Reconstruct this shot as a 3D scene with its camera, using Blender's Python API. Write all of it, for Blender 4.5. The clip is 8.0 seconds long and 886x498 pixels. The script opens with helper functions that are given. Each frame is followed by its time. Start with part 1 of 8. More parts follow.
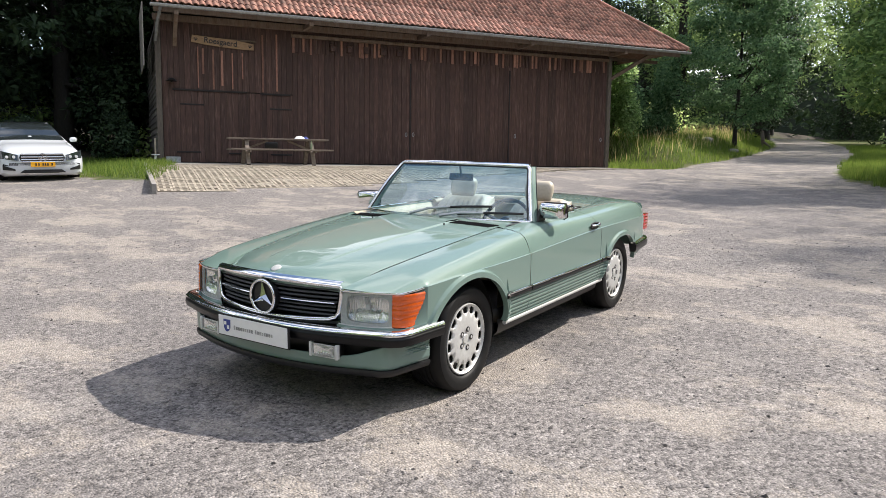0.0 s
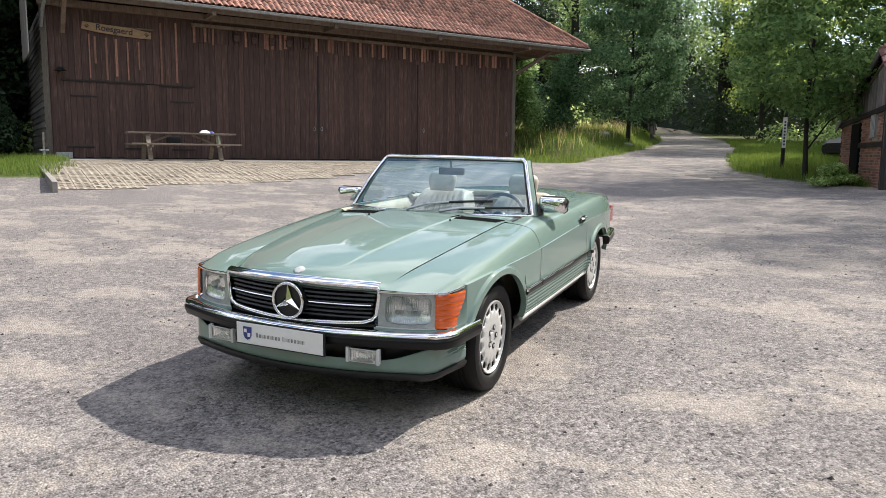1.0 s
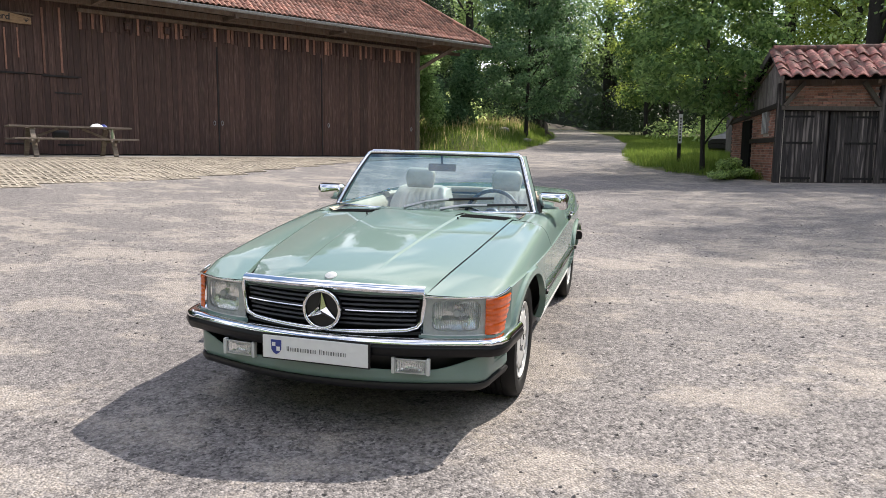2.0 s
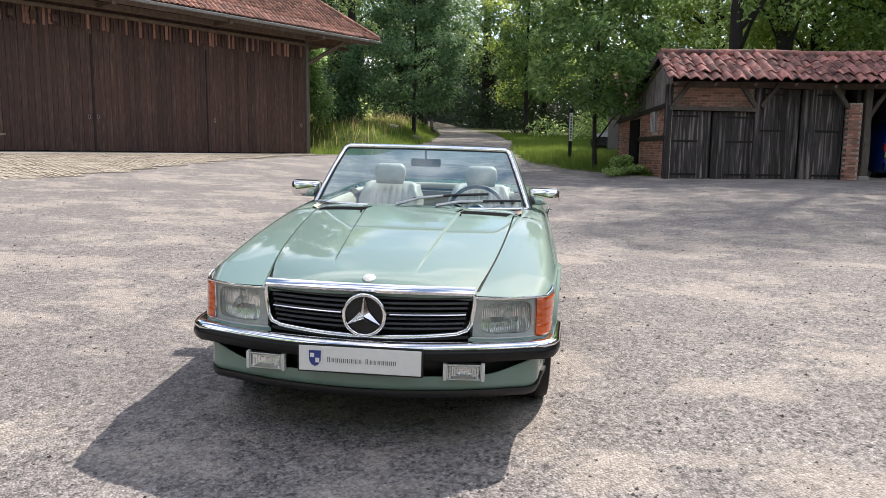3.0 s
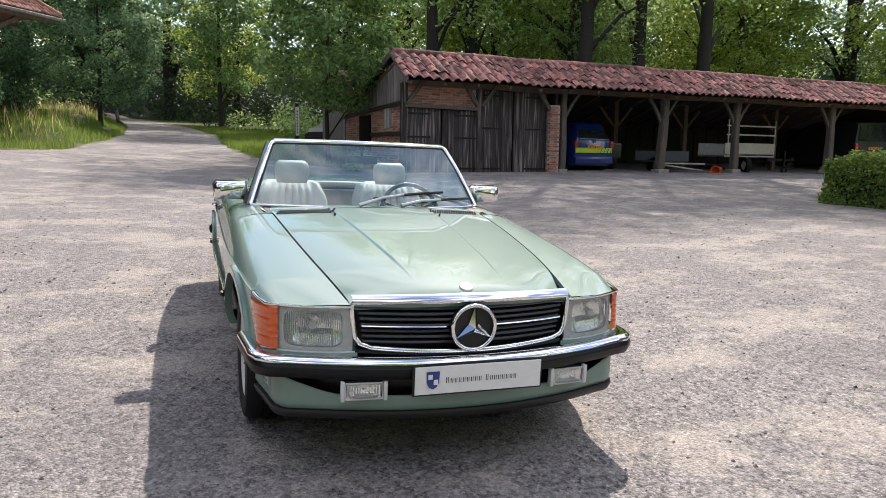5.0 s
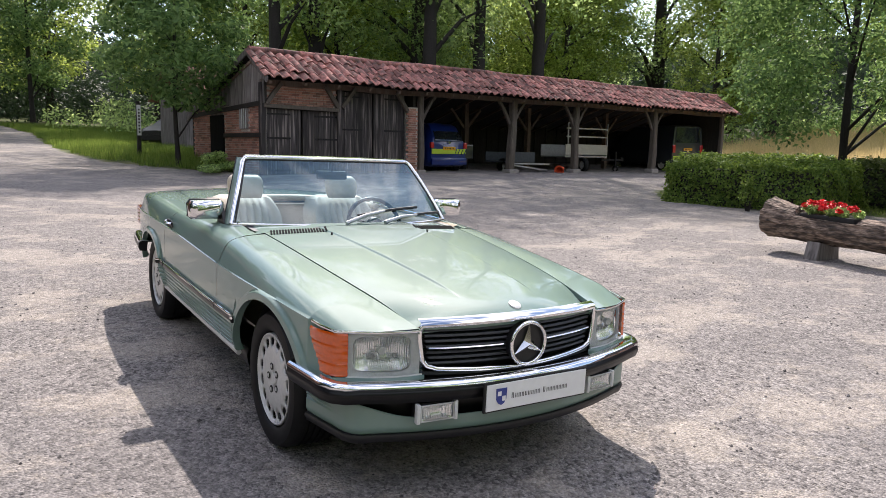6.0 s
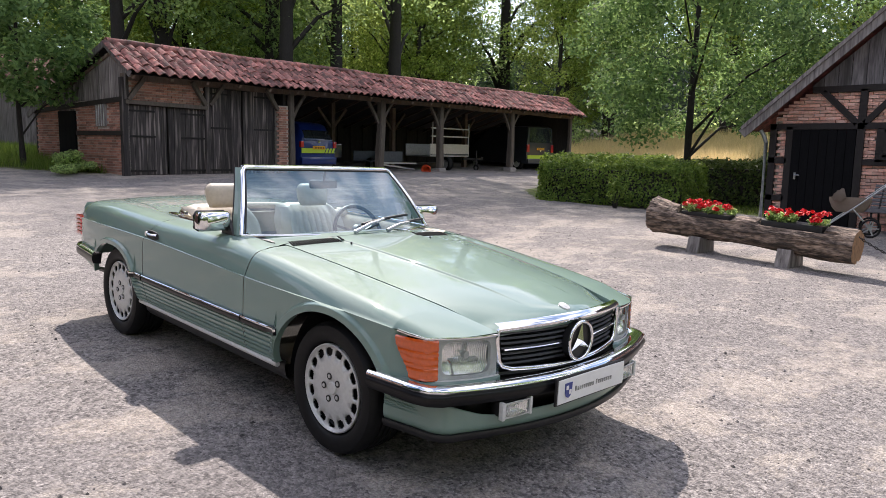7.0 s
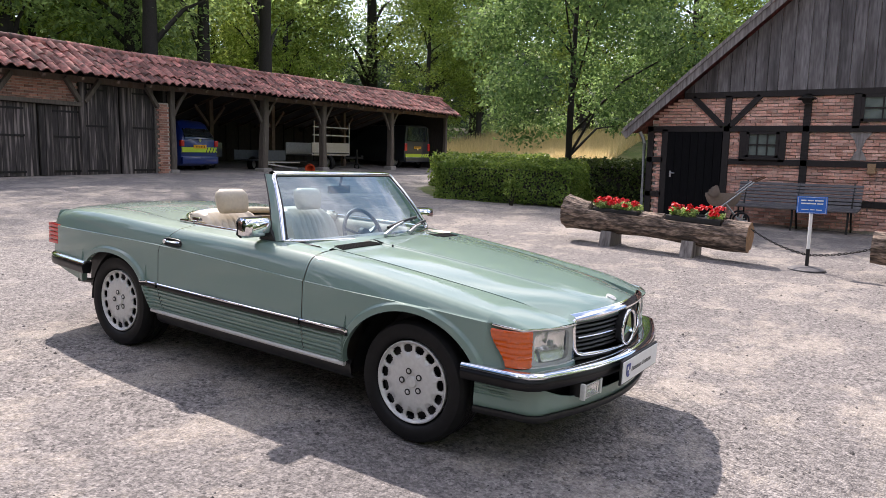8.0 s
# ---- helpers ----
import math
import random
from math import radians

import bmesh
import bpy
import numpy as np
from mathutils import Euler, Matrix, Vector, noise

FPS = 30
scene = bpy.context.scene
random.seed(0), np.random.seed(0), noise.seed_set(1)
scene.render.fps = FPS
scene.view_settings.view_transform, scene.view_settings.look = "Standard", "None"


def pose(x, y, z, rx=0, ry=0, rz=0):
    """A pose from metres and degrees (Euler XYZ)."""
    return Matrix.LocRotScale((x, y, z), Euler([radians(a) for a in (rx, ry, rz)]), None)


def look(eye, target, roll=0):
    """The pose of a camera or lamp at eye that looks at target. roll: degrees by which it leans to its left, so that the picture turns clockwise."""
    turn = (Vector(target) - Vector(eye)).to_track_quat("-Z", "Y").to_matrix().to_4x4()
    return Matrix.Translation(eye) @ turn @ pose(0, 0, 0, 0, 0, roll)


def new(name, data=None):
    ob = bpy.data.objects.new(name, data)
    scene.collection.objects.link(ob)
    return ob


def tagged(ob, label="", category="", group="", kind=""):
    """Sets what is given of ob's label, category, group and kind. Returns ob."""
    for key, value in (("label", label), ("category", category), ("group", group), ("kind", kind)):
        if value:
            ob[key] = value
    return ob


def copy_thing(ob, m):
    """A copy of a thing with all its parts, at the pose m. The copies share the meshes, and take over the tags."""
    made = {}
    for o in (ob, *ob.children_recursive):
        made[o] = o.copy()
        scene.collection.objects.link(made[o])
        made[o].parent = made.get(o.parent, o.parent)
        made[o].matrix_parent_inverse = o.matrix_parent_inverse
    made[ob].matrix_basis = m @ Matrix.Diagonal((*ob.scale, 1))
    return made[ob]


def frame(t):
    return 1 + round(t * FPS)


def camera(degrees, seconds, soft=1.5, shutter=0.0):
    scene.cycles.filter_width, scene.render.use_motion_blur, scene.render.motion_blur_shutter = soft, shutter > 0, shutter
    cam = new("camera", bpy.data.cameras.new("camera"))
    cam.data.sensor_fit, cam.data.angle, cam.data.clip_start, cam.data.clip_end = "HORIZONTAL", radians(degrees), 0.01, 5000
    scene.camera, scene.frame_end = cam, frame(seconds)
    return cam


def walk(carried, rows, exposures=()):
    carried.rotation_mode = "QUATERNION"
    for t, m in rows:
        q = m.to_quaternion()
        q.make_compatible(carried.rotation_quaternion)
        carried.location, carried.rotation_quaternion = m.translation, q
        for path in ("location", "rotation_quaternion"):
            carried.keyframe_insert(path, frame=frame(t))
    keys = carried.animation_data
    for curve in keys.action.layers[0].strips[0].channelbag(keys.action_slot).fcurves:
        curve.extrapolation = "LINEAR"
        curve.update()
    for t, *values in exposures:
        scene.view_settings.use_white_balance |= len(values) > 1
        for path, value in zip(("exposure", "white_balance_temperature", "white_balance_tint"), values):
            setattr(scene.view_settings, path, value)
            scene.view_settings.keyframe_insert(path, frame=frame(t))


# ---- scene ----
# camera and its walk
cam = camera(62.9, 8.0, soft=0.5)
PATH = [
    (0, (0.008, 0.181, 1.261), (-1.144, 1.799, 1.019), 0.78),
    (0.5, (-0.347, 0.024, 1.250), (-1.376, 1.721, 1.003), 0.62),
    (1, (-0.692, -0.093, 1.249), (-1.590, 1.676, 0.996), 0.55),
    (2.5, (-1.850, -0.200, 1.237), (-2.311, 1.728, 0.971), 0.55),
    (3, (-2.237, -0.190, 1.219), (-2.524, 1.772, 0.952), 0.66),
    (3.5, (-2.623, -0.175, 1.207), (-2.715, 1.804, 0.938), 0.67),
    (4, (-3.027, -0.058, 1.193), (-2.909, 1.920, 0.921), 0.67),
    (4.5, (-3.468, 0.039, 1.194), (-3.126, 1.990, 0.922), 0.78),
    (6, (-4.767, 0.391, 1.310), (-3.779, 2.110, 1.040), 0.92),
    (6.5, (-5.182, 0.577, 1.366), (-4.011, 2.175, 1.095), 1.02),
    (7, (-5.640, 0.785, 1.373), (-4.307, 2.252, 1.103), 1.16),
    (7.5, (-6.071, 1.069, 1.386), (-4.599, 2.395, 1.115), 1.21),
    (8, (-6.523, 1.335, 1.409), (-4.931, 2.516, 1.140), 1.19),
]
walk(cam, [(t, look(eye, target, roll)) for t, eye, target, roll in PATH],
     ((0, 0.42, 6500, 9), (2.5, 0.47, 6500, 10), (4.5, 0.50, 6500, 12), (6.5, 0.53, 6500, 14), (8, 0.60, 6500, 16)))

# ---- world, sun, exposure ----
SUN_AZ, SUN_EL = radians(60.5), radians(46.5)
SUN_DIR = Vector((math.cos(SUN_EL) * math.cos(SUN_AZ), math.cos(SUN_EL) * math.sin(SUN_AZ), math.sin(SUN_EL)))
world = bpy.data.worlds.new("sky")
scene.world = world
world.use_nodes = True
wn, wl = world.node_tree.nodes, world.node_tree.links
sky = wn.new("ShaderNodeTexSky")
sky.sky_type, sky.sun_disc = "NISHITA", False
sky.sun_elevation, sky.sun_rotation = SUN_EL, math.pi / 2 - SUN_AZ
sky.air_density, sky.dust_density, sky.ozone_density = 1.0, 0.8, 1.2
# thin broken cloud over the blue
wco = wn.new("ShaderNodeTexCoord")
wmap = wn.new("ShaderNodeMapping")
wmap.inputs["Scale"].default_value = (1.0, 1.0, 2.6)
cloud = wn.new("ShaderNodeTexNoise")
cloud.inputs["Scale"].default_value, cloud.inputs["Detail"].default_value = 2.6, 7
cramp = wn.new("ShaderNodeValToRGB")
cramp.color_ramp.elements[0].position, cramp.color_ramp.elements[1].position = 0.44, 0.64
cmix = wn.new("ShaderNodeMixRGB")
cmix.inputs["Color2"].default_value = (11.5, 11.3, 12.0, 1)
wl.new(wco.outputs["Generated"], wmap.inputs["Vector"])
wl.new(wmap.outputs["Vector"], cloud.inputs["Vector"])
wl.new(cloud.outputs["Fac"], cramp.inputs["Fac"])
wl.new(cramp.outputs["Color"], cmix.inputs["Fac"])
wl.new(sky.outputs["Color"], cmix.inputs["Color1"])
wl.new(cmix.outputs["Color"], wn["Background"].inputs["Color"])
wn["Background"].inputs["Strength"].default_value = 0.15
sun = new("sun", bpy.data.lights.new("sun", "SUN"))
sun.data.energy, sun.data.angle, sun.data.color = 5.0, radians(0.6), (1.0, 0.925, 0.84)
sun.matrix_world = look(SUN_DIR * 60, (0, 0, 0))
scene.view_settings.exposure = 0.48


# ---- materials ----
def mat(name, color, rough=0.6, metal=0.0, vary=0.25, scale=8.0, bump=0.0, bump_scale=60.0, second=None, blotch=0.0,
        blotch_scale=1.3, edge=(0.38, 0.64), stretch=(1, 1, 1), coat=0.0, spec=0.5, rand=0.0, rough_vary=0.15):
    """A surface with grain and blotches at two scales, an own shade for each piece, and fine relief."""
    m = bpy.data.materials.new(name)
    m.use_nodes = True
    n, l = m.node_tree.nodes, m.node_tree.links
    b = n["Principled BSDF"]
    co = n.new("ShaderNodeTexCoord")
    mp = n.new("ShaderNodeMapping")
    mp.inputs["Scale"].default_value = stretch
    l.new(co.outputs["Object"], mp.inputs["Vector"])
    coords = mp.outputs["Vector"]
    if rand:
        oi = n.new("ShaderNodeObjectInfo")
        ge = n.new("ShaderNodeNewGeometry")
        ad = n.new("ShaderNodeMath")
        ad.operation = "ADD"
        l.new(oi.outputs["Random"], ad.inputs[0])
        l.new(ge.outputs["Random Per Island"], ad.inputs[1])
        fr = n.new("ShaderNodeMath")
        fr.operation = "FRACT"
        l.new(ad.outputs[0], fr.inputs[0])
        far_off = n.new("ShaderNodeMath")
        far_off.operation = "MULTIPLY"
        far_off.inputs[1].default_value = 53.0
        l.new(fr.outputs[0], far_off.inputs[0])
        va = n.new("ShaderNodeVectorMath")
        l.new(coords, va.inputs[0])
        l.new(far_off.outputs[0], va.inputs[1])
        coords = va.outputs["Vector"]
    fine = n.new("ShaderNodeTexNoise")
    fine.inputs["Scale"].default_value, fine.inputs["Detail"].default_value = scale, 6
    l.new(coords, fine.inputs["Vector"])
    big = n.new("ShaderNodeTexNoise")
    big.inputs["Scale"].default_value, big.inputs["Detail"].default_value = blotch_scale, 4
    l.new(coords, big.inputs["Vector"])
    c = Vector(color)
    ramp = n.new("ShaderNodeValToRGB")
    ramp.color_ramp.elements[0].position, ramp.color_ramp.elements[1].position = 0.3, 0.7
    ramp.color_ramp.elements[0].color = (*(c * (1 - vary)), 1)
    ramp.color_ramp.elements[1].color = (*[min(1, v) for v in c * (1 + vary)], 1)
    l.new(fine.outputs["Fac"], ramp.inputs["Fac"])
    out = ramp.outputs["Color"]
    if second:
        sr = n.new("ShaderNodeValToRGB")
        sr.color_ramp.elements[0].position, sr.color_ramp.elements[1].position = edge
        l.new(big.outputs["Fac"], sr.inputs["Fac"])
        sm = n.new("ShaderNodeMath")
        sm.operation = "MULTIPLY"
        sm.inputs[1].default_value = blotch
        l.new(sr.outputs["Color"], sm.inputs[0])
        mx = n.new("ShaderNodeMixRGB")
        mx.inputs["Color2"].default_value = (*second, 1)
        l.new(sm.outputs[0], mx.inputs["Fac"])
        l.new(out, mx.inputs["Color1"])
        out = mx.outputs["Color"]
    if rand:
        mr = n.new("ShaderNodeMapRange")
        mr.inputs["To Min"].default_value, mr.inputs["To Max"].default_value = 1 - rand, 1 + rand
        l.new(fr.outputs[0], mr.inputs["Value"])
        hs = n.new("ShaderNodeHueSaturation")
        l.new(mr.outputs["Result"], hs.inputs["Value"])
        l.new(out, hs.inputs["Color"])
        out = hs.outputs["Color"]
    l.new(out, b.inputs["Base Color"])
    rr = n.new("ShaderNodeMapRange")
    rr.inputs["To Min"].default_value, rr.inputs["To Max"].default_value = max(0.02, rough - rough_vary * rough), min(1, rough + rough_vary * rough)
    l.new(big.outputs["Fac"], rr.inputs["Value"])
    l.new(rr.outputs["Result"], b.inputs["Roughness"])
    b.inputs["Metallic"].default_value = metal
    b.inputs["Specular IOR Level"].default_value = spec
    if coat:
        b.inputs["Coat Weight"].default_value, b.inputs["Coat Roughness"].default_value = coat, 0.02
    if bump:
        bn = n.new("ShaderNodeTexNoise")
        bn.inputs["Scale"].default_value, bn.inputs["Detail"].default_value = bump_scale, 5
        l.new(coords, bn.inputs["Vector"])
        bp = n.new("ShaderNodeBump")
        bp.inputs["Strength"].default_value, bp.inputs["Distance"].default_value = min(1.0, bump * 40), bump
        l.new(bn.outputs["Fac"], bp.inputs["Height"])
        l.new(bp.outputs["Normal"], b.inputs["Normal"])
    return m


def glass_mat(name, color, rough=0.0, ior=1.45, veil=0.0, strip=None):
    """Clear glass: mostly see-through with a glossy skin by Fresnel; veil: share of sky-blue diffuse painted over it;
    strip: the colour of a tinted band along its top.
    """
    m = bpy.data.materials.new(name)
    m.use_nodes = True
    n, l = m.node_tree.nodes, m.node_tree.links
    n.remove(n["Principled BSDF"])
    tr, gl, fr, mx = n.new("ShaderNodeBsdfTransparent"), n.new("ShaderNodeBsdfGlossy"), n.new("ShaderNodeFresnel"), n.new("ShaderNodeMixShader")
    tr.inputs["Color"].default_value = (*color, 1)
    gl.inputs["Roughness"].default_value = rough
    fr.inputs["IOR"].default_value = ior
    l.new(fr.outputs[0], mx.inputs[0])
    body = tr.outputs[0]
    if strip:
        co, sep, rp = n.new("ShaderNodeTexCoord"), n.new("ShaderNodeSeparateXYZ"), n.new("ShaderNodeValToRGB")
        mr = n.new("ShaderNodeMapRange")
        mr.inputs["From Min"].default_value, mr.inputs["From Max"].default_value = 1.12, 1.22
        rp.color_ramp.elements[0].color, rp.color_ramp.elements[1].color = (*color, 1), (*strip, 1)
        l.new(co.outputs["Object"], sep.inputs[0])
        l.new(sep.outputs["Z"], mr.inputs["Value"])
        l.new(mr.outputs["Result"], rp.inputs["Fac"])
        l.new(rp.outputs["Color"], tr.inputs["Color"])
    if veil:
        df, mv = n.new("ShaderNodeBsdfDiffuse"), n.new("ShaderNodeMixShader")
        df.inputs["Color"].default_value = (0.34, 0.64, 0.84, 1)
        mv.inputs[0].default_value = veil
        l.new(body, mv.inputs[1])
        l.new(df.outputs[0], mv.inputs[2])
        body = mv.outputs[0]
    l.new(body, mx.inputs[1])
    l.new(gl.outputs[0], mx.inputs[2])
    l.new(mx.outputs[0], n["Material Output"].inputs["Surface"])
    return m


def leaf_mat(name, dark, light, trans=0.45):
    """Leaves: each its own shade, partly lit through."""
    m = bpy.data.materials.new(name)
    m.use_nodes = True
    n, l = m.node_tree.nodes, m.node_tree.links
    b = n["Principled BSDF"]
    ge = n.new("ShaderNodeNewGeometry")
    rp = n.new("ShaderNodeValToRGB")
    rp.color_ramp.elements[0].color, rp.color_ramp.elements[1].color = (*dark, 1), (*light, 1)
    l.new(ge.outputs["Random Per Island"], rp.inputs["Fac"])
    l.new(rp.outputs["Color"], b.inputs["Base Color"])
    b.inputs["Roughness"].default_value = 0.5
    b.inputs["Specular IOR Level"].default_value = 0.18
    tb, mx = n.new("ShaderNodeBsdfTranslucent"), n.new("ShaderNodeMixShader")
    hs = n.new("ShaderNodeHueSaturation")
    hs.inputs["Hue"].default_value, hs.inputs["Value"].default_value = 0.478, 2.0
    l.new(rp.outputs["Color"], hs.inputs["Color"])
    l.new(hs.outputs["Color"], tb.inputs["Color"])
    mx.inputs[0].default_value = trans
    l.new(b.outputs[0], mx.inputs[1])
    l.new(tb.outputs[0], mx.inputs[2])
    l.new(mx.outputs[0], n["Material Output"].inputs["Surface"])
    return m


M = {}
M["paint"] = mat("thistle_green_paint", (0.172, 0.254, 0.224), 0.56, 0.0, 0.05, 500, 0, coat=1.0, spec=0.09, rough_vary=0.08)
M["paint"].node_tree.nodes["Principled BSDF"].inputs["Specular Tint"].default_value = (1.0, 0.92, 0.60, 1)
M["chrome"] = mat("chrome", (0.86, 0.86, 0.87), 0.06, 1.0, 0.02, 30)
M["slot"] = mat("dark_slot", (0.006, 0.006, 0.007), 0.9, 0, 0.2, 40, spec=0.05)
M["rubber"] = mat("black_rubber", (0.006, 0.006, 0.007), 0.3, 0, 0.3, 40, spec=0.3)
M["slat"] = mat("grille_slat_grey", (0.03, 0.032, 0.036), 0.4, 0, 0.2, 30)
M["tyre"] = mat("tyre_rubber", (0.006, 0.006, 0.0065), 0.6, 0, 0.3, 30, 0.001, 200, spec=0.3)
M["black"] = mat("satin_black", (0.01, 0.01, 0.011), 0.45, 0, 0.3, 20)
M["alloy"] = mat("silver_alloy", (0.60, 0.60, 0.585), 0.45, 0.3, 0.06, 60)
M["leather"] = mat("cream_leather", (0.50, 0.44, 0.35), 0.5, 0, 0.08, 50, 0.0006, 300, coat=0.1)
M["beige"] = mat("beige_trim", (0.46, 0.38, 0.27), 0.55, 0, 0.1, 60, 0.0006, 300)
M["dash"] = mat("dark_blue_grey_dash", (0.06, 0.065, 0.075), 0.55, 0, 0.15, 40)
M["carpet"] = mat("dark_carpet", (0.05, 0.045, 0.04), 0.95, 0, 0.3, 120)
# the blue veil paints the sky's reflection into the pane's colour
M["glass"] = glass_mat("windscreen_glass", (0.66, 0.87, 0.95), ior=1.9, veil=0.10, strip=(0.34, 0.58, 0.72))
M["lens"] = glass_mat("clear_lens", (0.97, 0.97, 0.97), 0.02, veil=0.05)
M["lamp_grey"] = mat("lamp_grey", (0.62, 0.63, 0.62), 0.35, 0, 0.1, 40)
M["reflector"] = mat("lamp_reflector", (0.92, 0.92, 0.90), 0.16, 0.85, 0.03, 40)
# the dark blotches paint shaded gaps between trees onto a plain sheet
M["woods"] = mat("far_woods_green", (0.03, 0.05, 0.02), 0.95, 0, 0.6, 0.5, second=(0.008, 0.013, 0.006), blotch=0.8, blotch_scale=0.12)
M["orange"] = mat("amber_lens", (0.60, 0.088, 0.006), 0.12, 0, 0.1, 80, 0.0, coat=1.0)
M["red"] = mat("red_lens", (0.55, 0.03, 0.03), 0.15, 0, 0.1, 80, coat=1.0)
M["white_plate"] = mat("white_plate", (0.80, 0.80, 0.80), 0.35, 0, 0.03, 30)
M["blue"] = mat("shield_blue", (0.03, 0.05, 0.25), 0.4, 0, 0.1, 30)
M["yellow_plate"] = mat("yellow_plate", (0.85, 0.42, 0.02), 0.4, 0, 0.05, 30)
M["white_paint"] = mat("white_car_paint", (0.68, 0.71, 0.75), 0.25, 0, 0.02, 100, coat=1.0)
M["dark_glass"] = mat("dark_car_glass", (0.02, 0.025, 0.028), 0.04, 0, 0.1, 10, coat=1.0)
M["van_blue"] = mat("deep_blue_paint", (0.010, 0.030, 0.18), 0.3, 0, 0.06, 100, coat=1.0)
M["van_dark"] = mat("dark_van_paint", (0.03, 0.035, 0.045), 0.3, 0, 0.06, 100, coat=1.0)
M["lime"] = mat("lime_reflective_stripe", (0.55, 0.72, 0.06), 0.4, 0, 0.05, 30)
M["boards"] = mat("brown_stained_boards", (0.066, 0.033, 0.025), 0.75, 0, 0.34, 5, 0.002, 30, second=(0.20, 0.138, 0.115), blotch=0.45, edge=(0.53, 0.74),
                  blotch_scale=2.5, stretch=(9, 9, 0.7), rand=0.24)
M["boards_grey"] = mat("weathered_grey_boards", (0.12, 0.106, 0.10), 0.85, 0, 0.45, 6, 0.003, 30, second=(0.35, 0.325, 0.31), blotch=0.6,
                       blotch_scale=2.2, stretch=(9, 9, 0.7), rand=0.35)
M["gable"] = mat("weathered_gable_boards", (0.155, 0.145, 0.148), 0.85, 0, 0.45, 6, 0.003, 30, second=(0.045, 0.04, 0.04), blotch=0.75,
                 blotch_scale=1.1, edge=(0.46, 0.66), stretch=(5, 5, 0.6), rand=0.3)
M["batten"] = mat("pale_batten_wood", (0.27, 0.135, 0.095), 0.8, 0, 0.3, 8, 0.002, 40, stretch=(6, 6, 1), rand=0.35)
M["beam"] = mat("old_oak_beam", (0.13, 0.085, 0.06), 0.85, 0, 0.35, 8, 0.004, 25, second=(0.20, 0.16, 0.13), blotch=0.5, stretch=(5, 5, 1), rand=0.2)
M["black_beam"] = mat("black_tarred_timber", (0.015, 0.011, 0.010), 0.7, 0, 0.35, 10, 0.003, 25, stretch=(5, 5, 1))
M["post"] = mat("weathered_oak_post", (0.115, 0.097, 0.080), 0.9, 0, 0.35, 8, 0.006, 18, second=(0.10, 0.08, 0.065), blotch=0.6, stretch=(6, 6, 0.8))
M["tile"] = mat("red_pantile", (0.33, 0.150, 0.105), 0.85, 0, 0.35, 14, 0.003, 60, second=(0.11, 0.085, 0.07), blotch=0.6, blotch_scale=2.5, rand=0.4)
M["tile_old"] = mat("old_mossy_pantile", (0.37, 0.15, 0.125), 0.85, 0, 0.4, 14, 0.004, 50, second=(0.075, 0.065, 0.058), blotch=0.8, blotch_scale=4.5, rand=0.5)
M["door_planks"] = mat("blackened_door_planks", (0.040, 0.034, 0.033), 0.8, 0, 0.5, 6, 0.003, 30, second=(0.30, 0.255, 0.235), blotch=0.6, blotch_scale=1.6, edge=(0.52, 0.66), stretch=(9, 9, 0.5), rand=0.5)
M["door_black"] = mat("black_door_boards", (0.005, 0.005, 0.006), 0.85, 0, 0.3, 10, stretch=(5, 5, 1), spec=0.15)
M["brick"] = mat("red_handmade_brick", (0.60, 0.30, 0.225), 0.9, 0, 0.28, 30, 0.003, 60, second=(0.68, 0.50, 0.42), blotch=0.6, blotch_scale=4, rand=0.35)
# darker copies of brick and mortar: the shed's deeper shade put into colour
M["brick_shaded"] = mat("shaded_brick", (0.36, 0.165, 0.12), 0.9, 0, 0.32, 30, 0.003, 60, second=(0.40, 0.29, 0.23), blotch=0.5, blotch_scale=4, rand=0.4)
M["mortar_shaded"] = mat("shaded_mortar", (0.48, 0.43, 0.38), 0.95, 0, 0.3, 30, 0.003, 90)
M["mortar"] = mat("lime_mortar", (0.74, 0.67, 0.60), 0.95, 0, 0.25, 30, 0.003, 90)
M["pebble"] = mat("loose_pebbles", (0.16, 0.145, 0.14), 0.9, 0, 0.4, 40, rand=0.75)
M["zinc"] = mat("zinc_gutter", (0.36, 0.37, 0.38), 0.5, 0.6, 0.2, 12)
M["concrete"] = mat("grey_concrete", (0.30, 0.28, 0.26), 0.9, 0, 0.2, 12, 0.002, 80, second=(0.2, 0.18, 0.16), blotch=0.5)
M["paver"] = mat("concrete_paver", (0.34, 0.295, 0.235), 0.9, 0, 0.25, 14, 0.003, 70, rand=0.25)
M["bark"] = mat("tree_bark", (0.022, 0.019, 0.016), 0.95, 0, 0.4, 12, 0.01, 20, stretch=(4, 4, 0.8))
M["log"] = mat("weathered_log", (0.27, 0.20, 0.155), 0.9, 0, 0.85, 16, 0.035, 20, second=(0.03, 0.024, 0.021), blotch=0.85, blotch_scale=5.0, edge=(0.40, 0.60), stretch=(3.0, 0.7, 3.0))
M["log_end"] = mat("sawn_log_end", (0.26, 0.15, 0.08), 0.9, 0, 0.3, 20, 0.004, 30)
M["iron"] = mat("black_iron", (0.02, 0.019, 0.018), 0.55, 0.4, 0.3, 20)
M["steel"] = mat("galvanised_steel", (0.45, 0.46, 0.47), 0.42, 0.8, 0.15, 20)
M["bench"] = mat("grey_bench_slats", (0.105, 0.10, 0.105), 0.6, 0, 0.2, 12, 0.001, 60)
M["table"] = mat("weathered_picnic_wood", (0.21, 0.17, 0.135), 0.85, 0, 0.3, 8, 0.002, 30, stretch=(1, 6, 6), rand=0.15)
